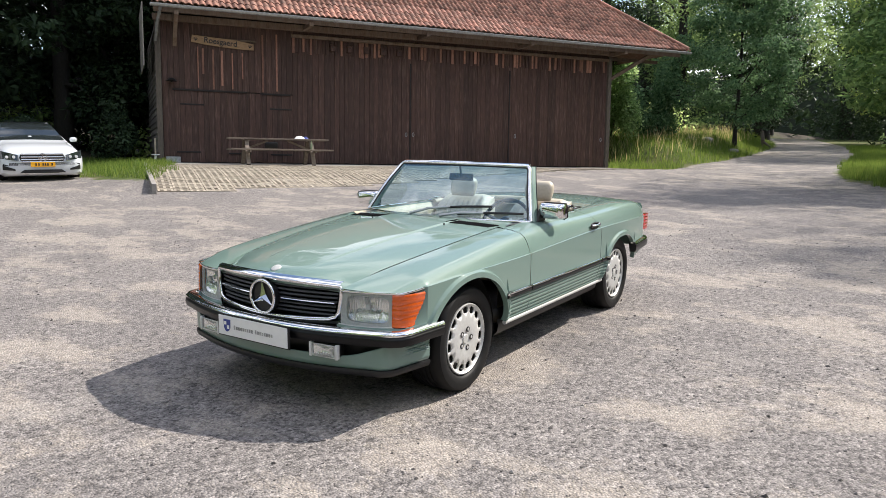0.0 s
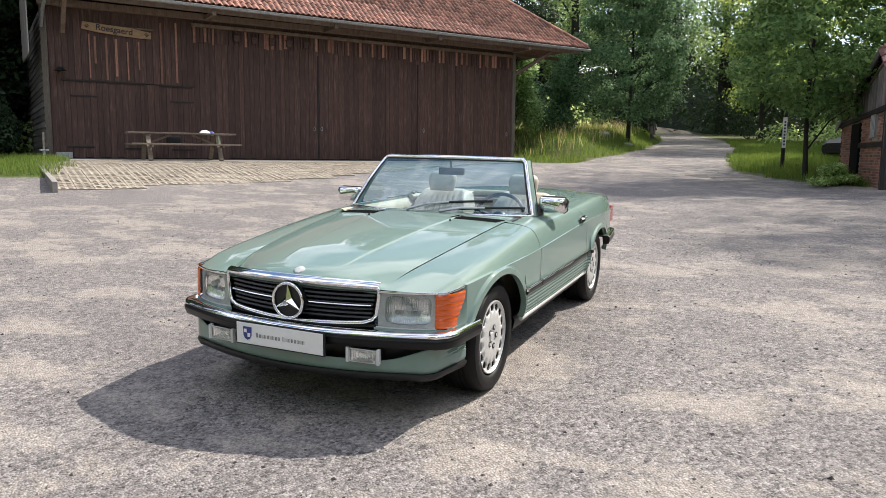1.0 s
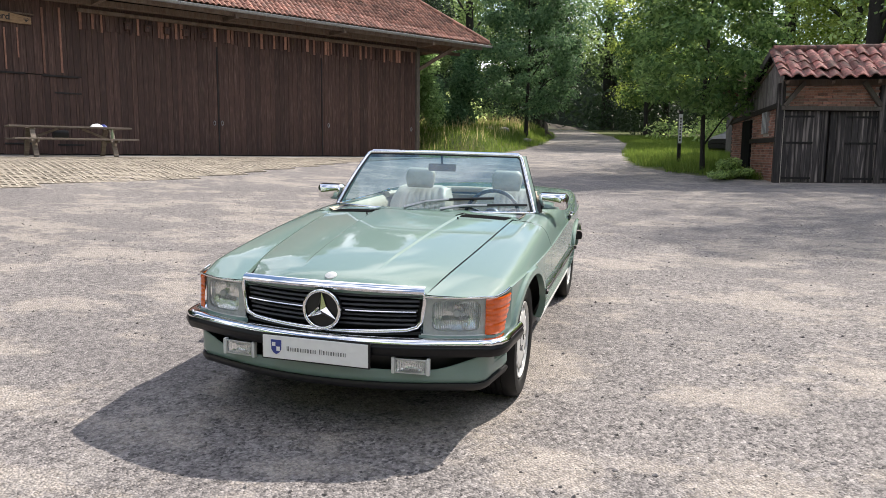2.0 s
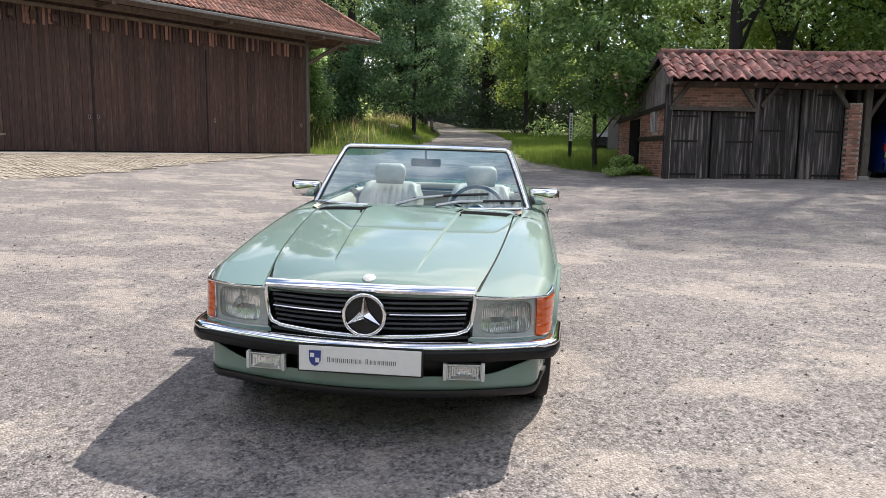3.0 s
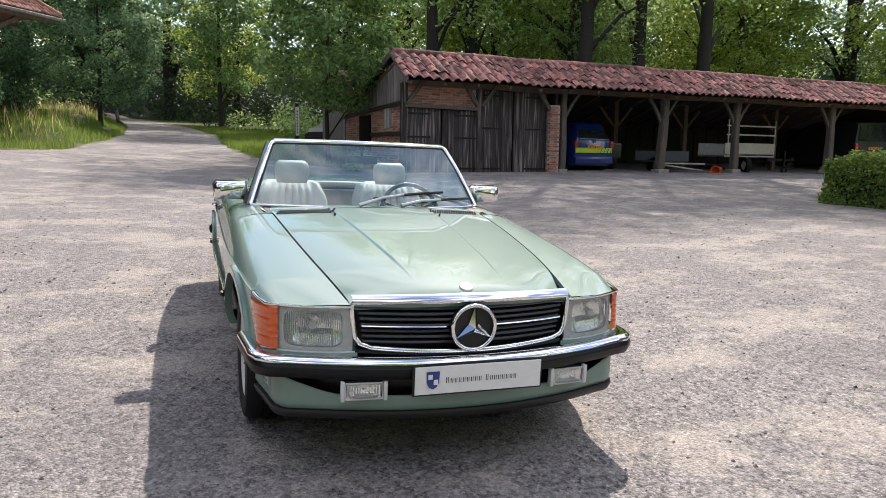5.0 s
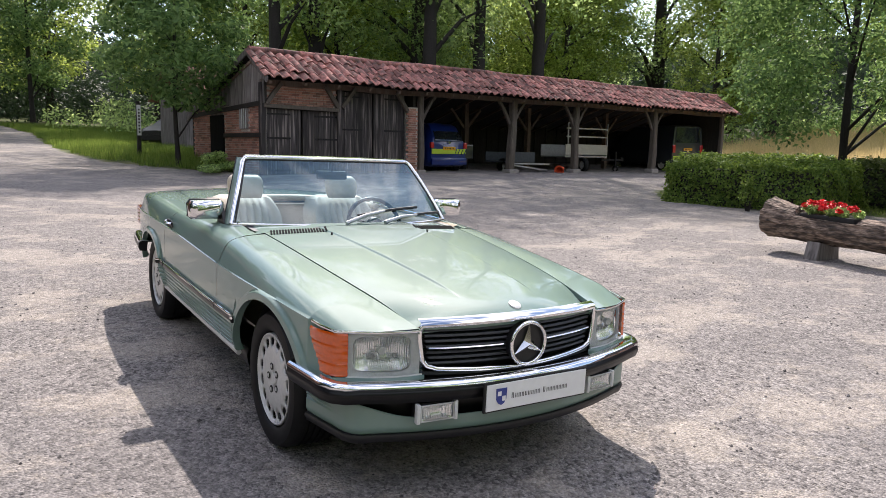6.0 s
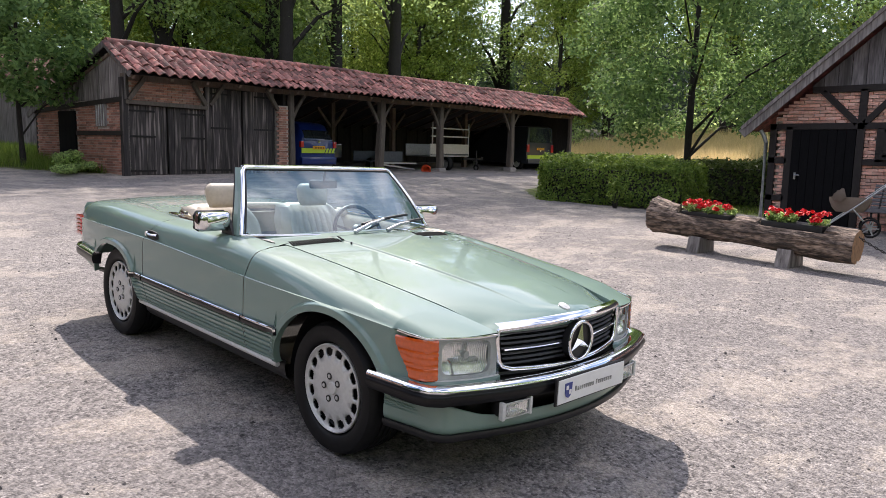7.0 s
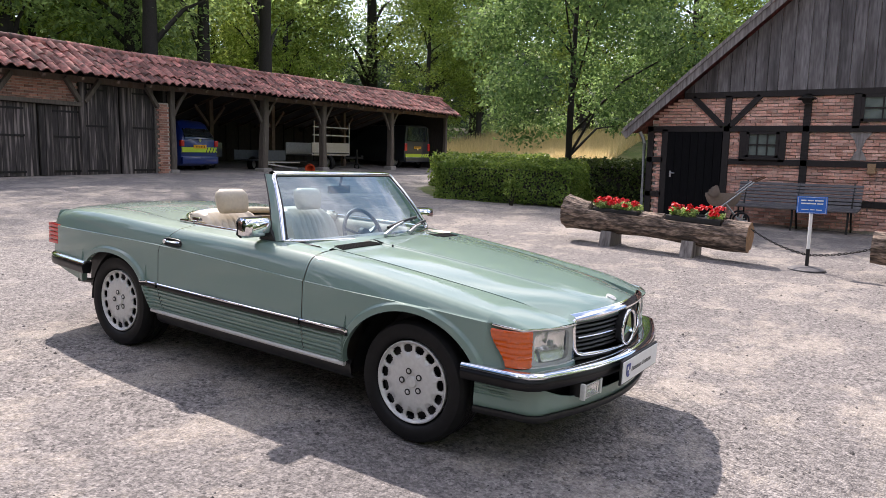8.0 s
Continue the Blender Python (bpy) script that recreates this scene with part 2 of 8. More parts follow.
M["sign_wood"] = mat("pale_sign_wood", (0.33, 0.21, 0.12), 0.8, 0, 0.25, 8, 0.002, 40, stretch=(1, 6, 6))
M["sign_blue"] = mat("blue_enamel", (0.02, 0.13, 0.50), 0.3, 0, 0.05, 20)
M["white"] = mat("white_enamel", (0.78, 0.78, 0.77), 0.45, 0, 0.05, 20)
M["fabric"] = mat("grey_brown_fabric", (0.24, 0.185, 0.145), 0.9, 0, 0.15, 80, 0.001, 300)
M["brown_grip"] = mat("brown_leather_grip", (0.12, 0.05, 0.025), 0.6, 0, 0.15, 40)
M["orange_plastic"] = mat("orange_red_plastic", (0.75, 0.10, 0.03), 0.5, 0, 0.1, 20)
# near-black wood for insides and backings: their dimness is put into the colour
M["shaded_wood"] = mat("shaded_inside_wood", (0.03, 0.025, 0.022), 0.9, 0, 0.4, 8, 0.002, 30, stretch=(6, 6, 0.8), rand=0.3)
M["blue_panel"] = mat("grey_blue_trailer_side", (0.055, 0.065, 0.075), 0.5, 0.2, 0.15, 12)
M["hedge_bottle"] = mat("dull_green_plastic", (0.16, 0.20, 0.12), 0.4, 0, 0.1, 20)
M["petal"] = mat("red_geranium_petals", (0.72, 0.012, 0.02), 0.5, 0, 0.25, 30, rand=0.3)
M["leaf"] = leaf_mat("leaf_green", (0.10, 0.17, 0.06), (0.38, 0.50, 0.20), 0.6)
M["leaf_bright"] = leaf_mat("leaf_bright_green", (0.045, 0.100, 0.034), (0.19, 0.30, 0.105), 0.48)
M["leaf_sun"] = leaf_mat("leaf_yellow_green", (0.09, 0.15, 0.03), (0.33, 0.42, 0.11), 0.6)
M["leaf_dark"] = leaf_mat("leaf_dark_green", (0.068, 0.12, 0.045), (0.25, 0.35, 0.14), 0.58)
M["leaf_blue"] = leaf_mat("leaf_blue_green", (0.036, 0.084, 0.040), (0.14, 0.24, 0.115), 0.36)
M["elder"] = leaf_mat("elder_leaf_green", (0.11, 0.19, 0.07), (0.33, 0.46, 0.21), 0.5)
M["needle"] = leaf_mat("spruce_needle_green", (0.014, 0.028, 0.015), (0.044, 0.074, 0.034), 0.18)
M["hedge"] = leaf_mat("hedge_green", (0.05, 0.10, 0.018), (0.17, 0.25, 0.05), 0.4)
M["hedge_dark"] = leaf_mat("dark_hedge_green", (0.035, 0.06, 0.018), (0.10, 0.14, 0.04), 0.35)
M["grass"] = leaf_mat("grass_green", (0.055, 0.115, 0.018), (0.16, 0.225, 0.05), 0.45)
M["grass_dry"] = leaf_mat("dry_meadow_grass", (0.40, 0.34, 0.16), (0.62, 0.53, 0.27), 0.4)


# ---- building helpers ----
def mesh_of(name, bm, material, smooth=0.0):
    """A mesh from a bmesh. smooth: degrees below which edges are shaded smooth."""
    bmesh.ops.recalc_face_normals(bm, faces=bm.faces)
    me = bpy.data.meshes.new(name)
    bm.to_mesh(me)
    bm.free()
    for mt in (material if isinstance(material, (list, tuple)) else [material]):
        me.materials.append(mt)
    if smooth:
        me.polygons.foreach_set("use_smooth", [True] * len(me.polygons))
        me.set_sharp_from_angle(angle=radians(smooth))
    return me


def part(name, bm, material, parent, label="", smooth=0.0, kind=""):
    ob = new(name, mesh_of(name, bm, material, smooth))
    ob.parent = parent
    return tagged(ob, label=label, kind=kind)


def thing(name, label, category, m=None, group="", kind=""):
    """An Empty at the base of a thing, to which its parts are tied."""
    ob = new(name)
    ob.empty_display_size = 0.2
    if m is not None:
        ob.matrix_world = m
    return tagged(ob, label, category, group, kind)


def solid(name, bm, material, label, category="", group="", kind="", smooth=0.0, m=None):
    """A thing that is one mesh."""
    ob = new(name, mesh_of(name, bm, material, smooth))
    if m is not None:
        ob.matrix_world = m
    return tagged(ob, label, category, group, kind)


def box(bm, c, s, rot=None, bevel=0.0):
    """A box with its centre c, size s and turn rot, its edges cut by bevel."""
    m = Matrix.Translation(c) @ (rot.to_4x4() if rot is not None else Matrix.Identity(4))
    r = bmesh.ops.create_cube(bm, size=1, matrix=m @ Matrix.Diagonal((*s, 1)))
    if bevel:
        es = list({e for v in r["verts"] for e in v.link_edges})
        bmesh.ops.bevel(bm, geom=es, offset=bevel, segments=2, affect="EDGES", profile=0.6)
    return bm


def bar(bm, a, b, w, h, up=(0, 0, 1), bevel=0.0):
    """A square-edged bar from a to b, w wide and h high."""
    a, b = Vector(a), Vector(b)
    y = (b - a).normalized()
    x = y.cross(Vector(up))
    x = x.normalized() if x.length > 1e-5 else Vector((1, 0, 0))
    z = x.cross(y)
    rot = Matrix((x, y, z)).transposed()
    return box(bm, (a + b) / 2, (w, (b - a).length, h), rot, bevel)


def rod(bm, a, b, r0, r1=None, seg=12, caps=True):
    a, b = Vector(a), Vector(b)
    d = b - a
    m = Matrix.Translation((a + b) / 2) @ d.to_track_quat("Z", "Y").to_matrix().to_4x4()
    bmesh.ops.create_cone(bm, cap_ends=caps, segments=seg, radius1=r0, radius2=r0 if r1 is None else r1, depth=d.length, matrix=m)
    return bm


def loft(bm, rows, closed=False, cap=False):
    """Faces between rows of points."""
    vs = [[bm.verts.new(p) for p in r] for r in rows]
    for a, b in zip(vs, vs[1:]):
        k = len(a)
        for i in range(k if closed else k - 1):
            q = [a[i], a[(i + 1) % k], b[(i + 1) % k], b[i]]
            if len({v.co.to_tuple(6) for v in q}) >= 3:
                try:
                    bm.faces.new(q)
                except ValueError:
                    pass
    if cap:
        for r in (vs[0], vs[-1]):
            bm.faces.new(r)
    return vs


def tube(bm, pts, r, seg=8, squash=1.0, up=(0, 0, 1), cap=True):
    """A tube along points; r one radius or one a point; squash flattens it along the second axis."""
    pts = [Vector(p) for p in pts]
    rows = []
    for i, p in enumerate(pts):
        d = (pts[min(i + 1, len(pts) - 1)] - pts[max(i - 1, 0)]).normalized()
        x = d.cross(Vector(up))
        x = x.normalized() if x.length > 1e-4 else Vector((1, 0, 0))
        z = x.cross(d)
        rad = r[i] if isinstance(r, (list, tuple)) else r
        rows.append([p + rad * (math.cos(a) * x + squash * math.sin(a) * z) for a in (2 * math.pi * k / seg for k in range(seg))])
    loft(bm, rows, True, cap)
    return bm


def lathe(bm, prof, m=None, seg=32):
    """Turns a profile of (radius, height) round the z axis of m."""
    m = m or Matrix.Identity(4)
    rows = [[m @ Vector((r * math.cos(a), r * math.sin(a), h)) for a in (2 * math.pi * k / seg for k in range(seg))] for r, h in prof]
    loft(bm, rows, True)
    return bm


def prism(bm, outline, depth, m=None):
    """A flat outline in x, y pushed along z by depth."""
    m = m or Matrix.Identity(4)
    a = [bm.verts.new(m @ Vector((x, y, 0))) for x, y in outline]
    b = [bm.verts.new(m @ Vector((x, y, depth))) for x, y in outline]
    bm.faces.new(a)
    bm.faces.new(b)
    for i in range(len(a)):
        j = (i + 1) % len(a)
        bm.faces.new((a[i], a[j], b[j], b[i]))
    return bm


def curve(tab, y):
    """A smooth curve through a short table of (y, value)."""
    if y <= tab[0][0]:
        return tab[0][1]
    if y >= tab[-1][0]:
        return tab[-1][1]
    i = next(k for k in range(len(tab) - 1) if tab[k + 1][0] >= y)
    (x0, a), (x1, b) = tab[i], tab[i + 1]
    h = x1 - x0
    s = (b - a) / h
    m0 = ((a - tab[i - 1][1]) / (x0 - tab[i - 1][0]) + s) / 2 if i else s
    m1 = ((tab[i + 2][1] - b) / (tab[i + 2][0] - x1) + s) / 2 if i + 2 < len(tab) else s
    t = (y - x0) / h
    return (2 * t**3 - 3 * t**2 + 1) * a + (t**3 - 2 * t**2 + t) * h * m0 + (-2 * t**3 + 3 * t**2) * b + (t**3 - t**2) * h * m1


def sstep(a, b, x):
    t = min(1, max(0, (x - a) / (b - a)))
    return t * t * (3 - 2 * t)


def pieces(name, me, mats, parent, limit=300, rest_name="", rest_label=""):
    """Pieces on one shared mesh: the first ones objects of their own, the rest joined into one part."""
    for m in mats[:limit]:
        ob = new(name, me)
        ob.parent = parent
        ob.matrix_basis = m
    rest = mats[limit:]
    if rest:
        co = np.array([v.co[:] for v in me.vertices])
        co = np.hstack([co, np.ones((len(co), 1))])
        fs = [tuple(p.vertices) for p in me.polygons]
        vs, faces, k = [], [], len(co)
        for i, m in enumerate(rest):
            vs.append((co @ np.array(m).T)[:, :3])
            faces += [tuple(v + i * k for v in f) for f in fs]
        j = bpy.data.meshes.new(rest_name or name)
        j.from_pydata(np.vstack(vs).tolist(), [], faces)
        for mt in me.materials:
            j.materials.append(mt)
        if len(me.polygons) and me.polygons[0].use_smooth:
            j.polygons.foreach_set("use_smooth", [True] * len(j.polygons))
        ob = new(rest_name or name + "_rest", j)
        ob.parent = parent
        tagged(ob, label=rest_label, kind="stuff")


CAR_X, CAR_Y = -3.108, 4.767
FALL_X, FALL_Y = -0.021, 0.032
# what stands square on the sloping yard leans with it
YARD_TILT = pose(0, 0, 0, 1.83, 1.20, 0.02)


def lane_left(y):
    """The lane's left edge."""
    return curve([(20, -11.0), (26, -10.2), (31, -8.9), (36, -8.6), (42, -9.0), (52, -10.2), (62, -12.2), (74, -15.5)], y)


def ground_z(x, y):
    """The lie of the land: an even fall across the yard to the south-east, and gentle rises to the barn and along the lane."""
    east = max(0.0, x + 1.0)
    z = 0.042 * east / (1 + 0.09 * east)
    z += 0.042 * max(0.0, -x - 13.0) * sstep(2, 9, y) / (1 + 0.02 * max(0.0, -x - 13.0))
    z += 0.10 * sstep(8, 20, y)
    north = max(0.0, y - 24.0)
    z += 0.03 * north / (1 + 0.006 * north)
    z += 0.22 * math.exp(-((x + 0.6) ** 2 / 6 + (y - 26) ** 2 / 14))
    z += 2.4 * sstep(17, 40, x - 0.35 * (y - 12))
    z += 0.78 * sstep(0.2, 2.2, lane_left(y) - x) * sstep(26, 34, y)
    z += FALL_X * (min(45.0, max(-45.0, x)) - CAR_X) + FALL_Y * (min(75.0, max(-35.0, y)) - CAR_Y)
    # the paved apron rises to the barn's foot
    d, along = 0.862 * (x + 21.1) - 0.507 * (y - 14.5), 0.507 * (x + 21.1) + 0.862 * (y - 14.5)
    return z + (1.03 - z) * sstep(9.5, 2.8, d) * sstep(-3.0, -0.8, along) * sstep(20.5, 18.0, along)


# ---- the green roadster: x to its left, y to its tail, z up ----
car = thing("roadster_car", "pale green metallic open two-seat roadster car with chrome trim on gravel", "car", pose(CAR_X, CAR_Y, 0, 1.887, 1.115, 2.718))
XS = [(-1.92, 0.760), (-1.65, 0.812), (-1.25, 0.850), (-0.8, 0.866), (0.0, 0.872), (0.9, 0.868), (1.3, 0.858), (1.7, 0.832), (2.0, 0.795), (2.14, 0.76)]
ZC = [(-1.92, 0.652), (-1.66, 0.682), (-0.54, 0.716), (0.6, 0.752), (1.3, 0.75), (2.14, 0.728)]
ZT = [(-1.92, 0.664), (-1.8, 0.690), (-1.6, 0.728), (-1.2, 0.782), (-0.8, 0.826), (-0.4, 0.858), (0.0, 0.870), (0.8, 0.874), (1.2, 0.884), (1.6, 0.884), (1.95, 0.862), (2.14, 0.825)]
XT = [(-1.92, 0.705), (-1.65, 0.718), (-1.2, 0.734), (-0.6, 0.748), (0.0, 0.756), (0.8, 0.752), (1.3, 0.742), (1.8, 0.718), (2.14, 0.675)]
XH = [(-1.92, 0.470), (-1.5, 0.535), (-1.0, 0.585), (-0.5, 0.618)]
ZH = [(-1.98, 0.700), (-1.90, 0.732), (-1.75, 0.762), (-1.4, 0.806), (-1.0, 0.848), (-0.7, 0.872), (-0.42, 0.888)]
AXLE, HUB = 1.2275, 0.306
ARCH = {"f": (-AXLE, 0.405, 0.360, 2.0), "r": (AXLE, 0.392, 0.330, 2.35)}


def arch_z(y, low):
    """The lower edge of a flank at y: low, or the wheel arch above it."""
    for yc, ry, rz, p in ARCH.values():
        d = abs(y - yc) / ry
        if d < 1:
            return max(low, HUB + rz * (1 - d**p) ** (1 / p))
    return low


def flank_x(y, z, flare=True):
    """Half-width of the body's side at y and z below the shoulder."""
    xs, zc = curve(XS, y), curve(ZC, y)
    x = xs - 0.006
    if z < zc - 0.001:
        x = xs + 0.001 - 0.055 * max(0, (0.52 - z) / 0.28) ** 2
    if z < 0.475 and -0.9 < y < 0.95:
        x += 0.003 - 0.009 * (((z - 0.33) / 0.0245) % 1.0 > 0.70)
    for yc, ry, rz, p in ARCH.values() if flare else ():
        rr = (abs((y - yc) / ry) ** p + abs(max(0, z - HUB) / rz) ** p) ** (1 / p)
        x += 0.018 * (1 - sstep(1.085, 1.12, rr)) * sstep(0.24, 0.40, z) * (rr > 0.9)
    return x


def flank(side, ys, low, shift_f=None, shift_r=None, inner=None, lip=True):
    """The skin of one side between the columns ys, from its lower edge over the shoulder to inner(y)."""
    bm = bmesh.new()
    rows = []
    for y0 in ys:
        zc, zt, xt, xs = curve(ZC, y0), curve(ZT, y0), curve(XT, y0), curve(XS, y0)
        lo = arch_z(y0, low(y0) if callable(low) else low)
        zs = [lo + (zc - lo) * k / 20 for k in range(20)]
        if lo < 0.40:
            zs = [lo + (0.475 - lo) * k / 28 for k in range(28)] + [0.476 + (zc - 0.476) * k / 18 for k in range(18)]
        else:
            zs = [lo + (zc - lo) * k / 46 for k in range(46)]
        zs.append(zc - 0.0025)
        pts = []
        if lip:
            pts.append((flank_x(y0, lo) - 0.035, lo + 0.006, 1))
        for z in zs:
            pts.append((flank_x(y0, z), z, 1))
        x0 = flank_x(y0, zc, False)
        for t in (0, 0.15, 0.3, 0.45, 0.6, 0.72, 0.8, 0.87, 0.92, 0.96, 0.985, 1.0):
            pts.append((x0 - (x0 - xt) * (0.42 * t + 0.30 * t**4 + 0.28 * t**14), zc + (zt - zc) * (t - 0.02 * t**14), 0))
        xi = inner(y0)
        for k in range(1, 6):
            f = k / 5
            pts.append((xt + (xi - xt) * f, zt + 0.010 * math.sin(f * math.pi / 2), 0))
        pts.append((xi - 0.002, zt - 0.012, 0))
        col = []
        for x, z, low_side in pts:
            y = y0
            if shift_f:
                y = shift_f(y, x, z, low_side)
            if shift_r:
                y = shift_r(y, z)
            col.append((side * x, y, z))
        rows.append(col)
    loft(bm, rows)
    return bm


def span(a, b, n):
    return [a + (b - a) * k / n for k in range(n + 1)]


def arch_cols(key):
    yc, ry, _, _ = ARCH[key]
    return [yc - ry * math.cos(math.pi * k / 44) for k in range(45)]


def nose_y(x, z):
    """The line of the nose over the lamps."""
    return -1.905 + 0.10 * (max(0, x - 0.45) / 0.30) ** 2 - 0.03 * (0.67 - z)


def nose_shift(y, x, z, low_side):
    """The fender's front edge: cut back for the lamps on the side, along the lamps above."""
    if y > -1.63:
        return y
    edge = -1.66 - 0.10 * (0.672 - z) / 0.21 if low_side else nose_y(x, 0.67) - 0.012
    return y + (edge + 1.90) * (1 - (y + 1.90) / (1.90 - 1.63))


def door_rear(y, z):
    """The door's rear gap, which runs forwards at the top."""
    top = -0.13 * max(0.0, (z - 0.70) / 0.17) ** 1.6 - 0.05 * max(0.0, (0.45 - z) / 0.2)
    return y + top * max(0, 1 - abs(y - 0.715) / 0.45)


PAINT = M["paint"]
for side in (1, -1):
    f = flank(side, span(-1.90, -1.65, 14) + arch_cols("f") + span(-0.815, -0.535, 14), lambda y: 0.328 if y > -1.3 else 0.43, nose_shift, None, lambda y: curve(XH, y) + 0.002)
    part("front_fender", f, PAINT, car, smooth=40)
    d = flank(side, span(-0.529, 0.712, 30), 0.328, None, door_rear, lambda y: 0.66, lip=False)
    door = part("door", d, PAINT, car, smooth=40)
    q = flank(side, span(0.718, 0.825, 6) + arch_cols("r") + span(1.63, 2.12, 22), lambda y: 0.328 if y < 1.3 else 0.385 + 0.05 * sstep(1.62, 2.1, y), None, door_rear,
              lambda y: 0.66 - 0.06 * sstep(0.9, 1.3, y) - 0.05 * sstep(1.3, 2.1, y))
    part("rear_fender", q, PAINT, car, smooth=40)
    # sill with its bright strip
    bm = bmesh.new()
    loft(bm, [[(side * x, y, z) for x, z in ((0.72, 0.222), (0.77, 0.224), (0.795, 0.25), (0.806, 0.305), (0.79, 0.33))] for y in span(-0.83, 0.83, 12)])
    part("sill", bm, M["black"], car, "black lower sill", smooth=50)
    bm = bmesh.new()
    tube(bm, [(side * 0.840, y, 0.318) for y in span(-0.82, 0.82, 10)], 0.014, 8)
    part("sill_strip", bm, M["alloy"], car, "bright satin sill strip", smooth=60)
    # rubbing strip along the flank, black with a bright line
    for y0, y1 in ((-0.868, -0.536), (-0.526, 0.70), (0.722, 0.862)):
        bm = bmesh.new()
        ys = span(y0, y1, 10)
        loft(bm, [[(side * (flank_x(y, 0.496) + o), y, z + (0.006 if y < -0.8 else 0)) for o, z in
                   ((-0.004, 0.476), (0.014, 0.478), (0.017, 0.492), (0.012, 0.506), (-0.004, 0.512))] for y in ys], cap=True)
        strip = part("rubbing_strip", bm, M["rubber"], car, "black rubbing strip with chrome line", smooth=50)
        bm = bmesh.new()
        tube(bm, [(side * (flank_x(y, 0.5) + 0.013), y, 0.507) for y in ys], 0.0075, 6)
        part("chrome_line", bm, M["chrome"], strip, smooth=60)
    # door handle: a dark recess, a chrome grip over it and a lock button
    bm = bmesh.new()
    hm = Matrix.Translation((side * (flank_x(0.575, 0.775) - 0.004), 0.575, 0.784)) @ pose(0, 0, 0, 0, 90 * side, 0)
    rim_pts = [(0.026 * math.copysign(abs(math.sin(a)) ** 0.6, math.sin(a)), 0.088 * math.copysign(abs(math.cos(a)) ** 0.6, math.cos(a))) for a in span(0, 2 * math.pi, 28)]
    loft(bm, [[hm @ Vector((u * f, v * f, h)) for u, v in rim_pts] for f, h in ((1.0, 0.006), (0.96, 0.010), (0.86, 0.009), (0.7, 0.002), (0.01, 0.001))])
    part("handle", bm, M["black"], door, "dark recessed handle plate", smooth=60)
    bm = bmesh.new()
    tube(bm, [(side * (0.870 + 0.018 * math.sin(math.pi * t) ** 0.5), 0.502 + 0.120 * t, 0.790) for t in span(0, 1, 8)], 0.013, 8, squash=0.6)
    part("grip", bm, M["chrome"], door, "chrome door grip", smooth=60)
    bm = bmesh.new()
    rod(bm, (side * 0.866, 0.640, 0.786), (side * 0.884, 0.640, 0.786), 0.015, 0.013, 14)
    part("lock_button", bm, M["chrome"], door, "round chrome lock", smooth=60)
    # inner door card and its capping
    bm = bmesh.new()
    loft(bm, [[(side * x, y, z) for x, z in ((0.665, 0.872), (0.63, 0.855), (0.60, 0.80), (0.605, 0.65), (0.585, 0.55), (0.59, 0.30))] for y in span(-0.45, 0.72, 10)])
    part("door_card", bm, M["beige"], door, "beige door card", smooth=50)
    bm = bmesh.new()
    tube(bm, [(side * 0.668, y, 0.882) for y in span(-0.24, 0.62, 12)], 0.011, 6)
    part("window_strip", bm, M["chrome"], door, "chrome window strip", smooth=60)
    # door mirror
    bm = bmesh.new()
    ym = -0.085
    rows = []
    for k in range(7):
        t = k / 6
        y = ym - 0.055 + 0.085 * t
        s = (0.62, 0.86, 0.95, 1.0, 1.0, 1.0, 0.97)[k]
        rows.append([(side * (0.812 + 0.098 * s * cx), y, 0.945 + 0.054 * s * cz) for cx, cz in
                     ((-1, -0.7), (-0.75, -1), (0.75, -1), (0.97, -0.72), (1, 0.6), (0.86, 1), (-0.85, 1), (-1, 0.75))])
    loft(bm, rows, True, True)
    mi = part("door_mirror", bm, M["chrome"], car, "chrome door mirror", smooth=40)
    bm = bmesh.new()
    tube(bm, [rows_p for rows_p in [(p[0], ym + 0.033, p[2]) for p in rows[-1]] + [(rows[-1][0][0], ym + 0.033, rows[-1][0][2])]], 0.007, 6)
    part("mirror_rim", bm, M["black"], mi, "black mirror rim", smooth=60)
    bm = bmesh.new()
    prism(bm, [(-0.18, 0.862), (-0.04, 0.868), (-0.07, 0.940), (-0.11, 0.955)], 0.02, Matrix(((0, 0, side, side * 0.715), (1, 0, 0, 0), (0, 1, 0, 0), (0, 0, 0, 1))))
    bar(bm, (side * 0.72, -0.09, 0.905), (side * 0.77, -0.09, 0.925), 0.05, 0.04, bevel=0.01)
    part("mirror_foot", bm, M["black"], mi, "black mirror foot", smooth=40)

# bonnet with a raised middle between two creases
def bonnet_z(u, x, y):
    yy = max(y, -1.9)
    edge, zh = curve(ZT, yy) + 0.011, curve(ZH, y)
    xc = 0.295 + 0.08 * (y + 0.5)
    z = edge + (zh - edge) * (1 - abs(u) ** 2.4)
    z += 0.0075 * (1 - sstep(xc - 0.004, xc + 0.009, abs(x))) * sstep(-1.85, -1.5, y)
    return z - 0.012 * sstep(-1.93, -1.975, y)


bm = bmesh.new()
rows = []
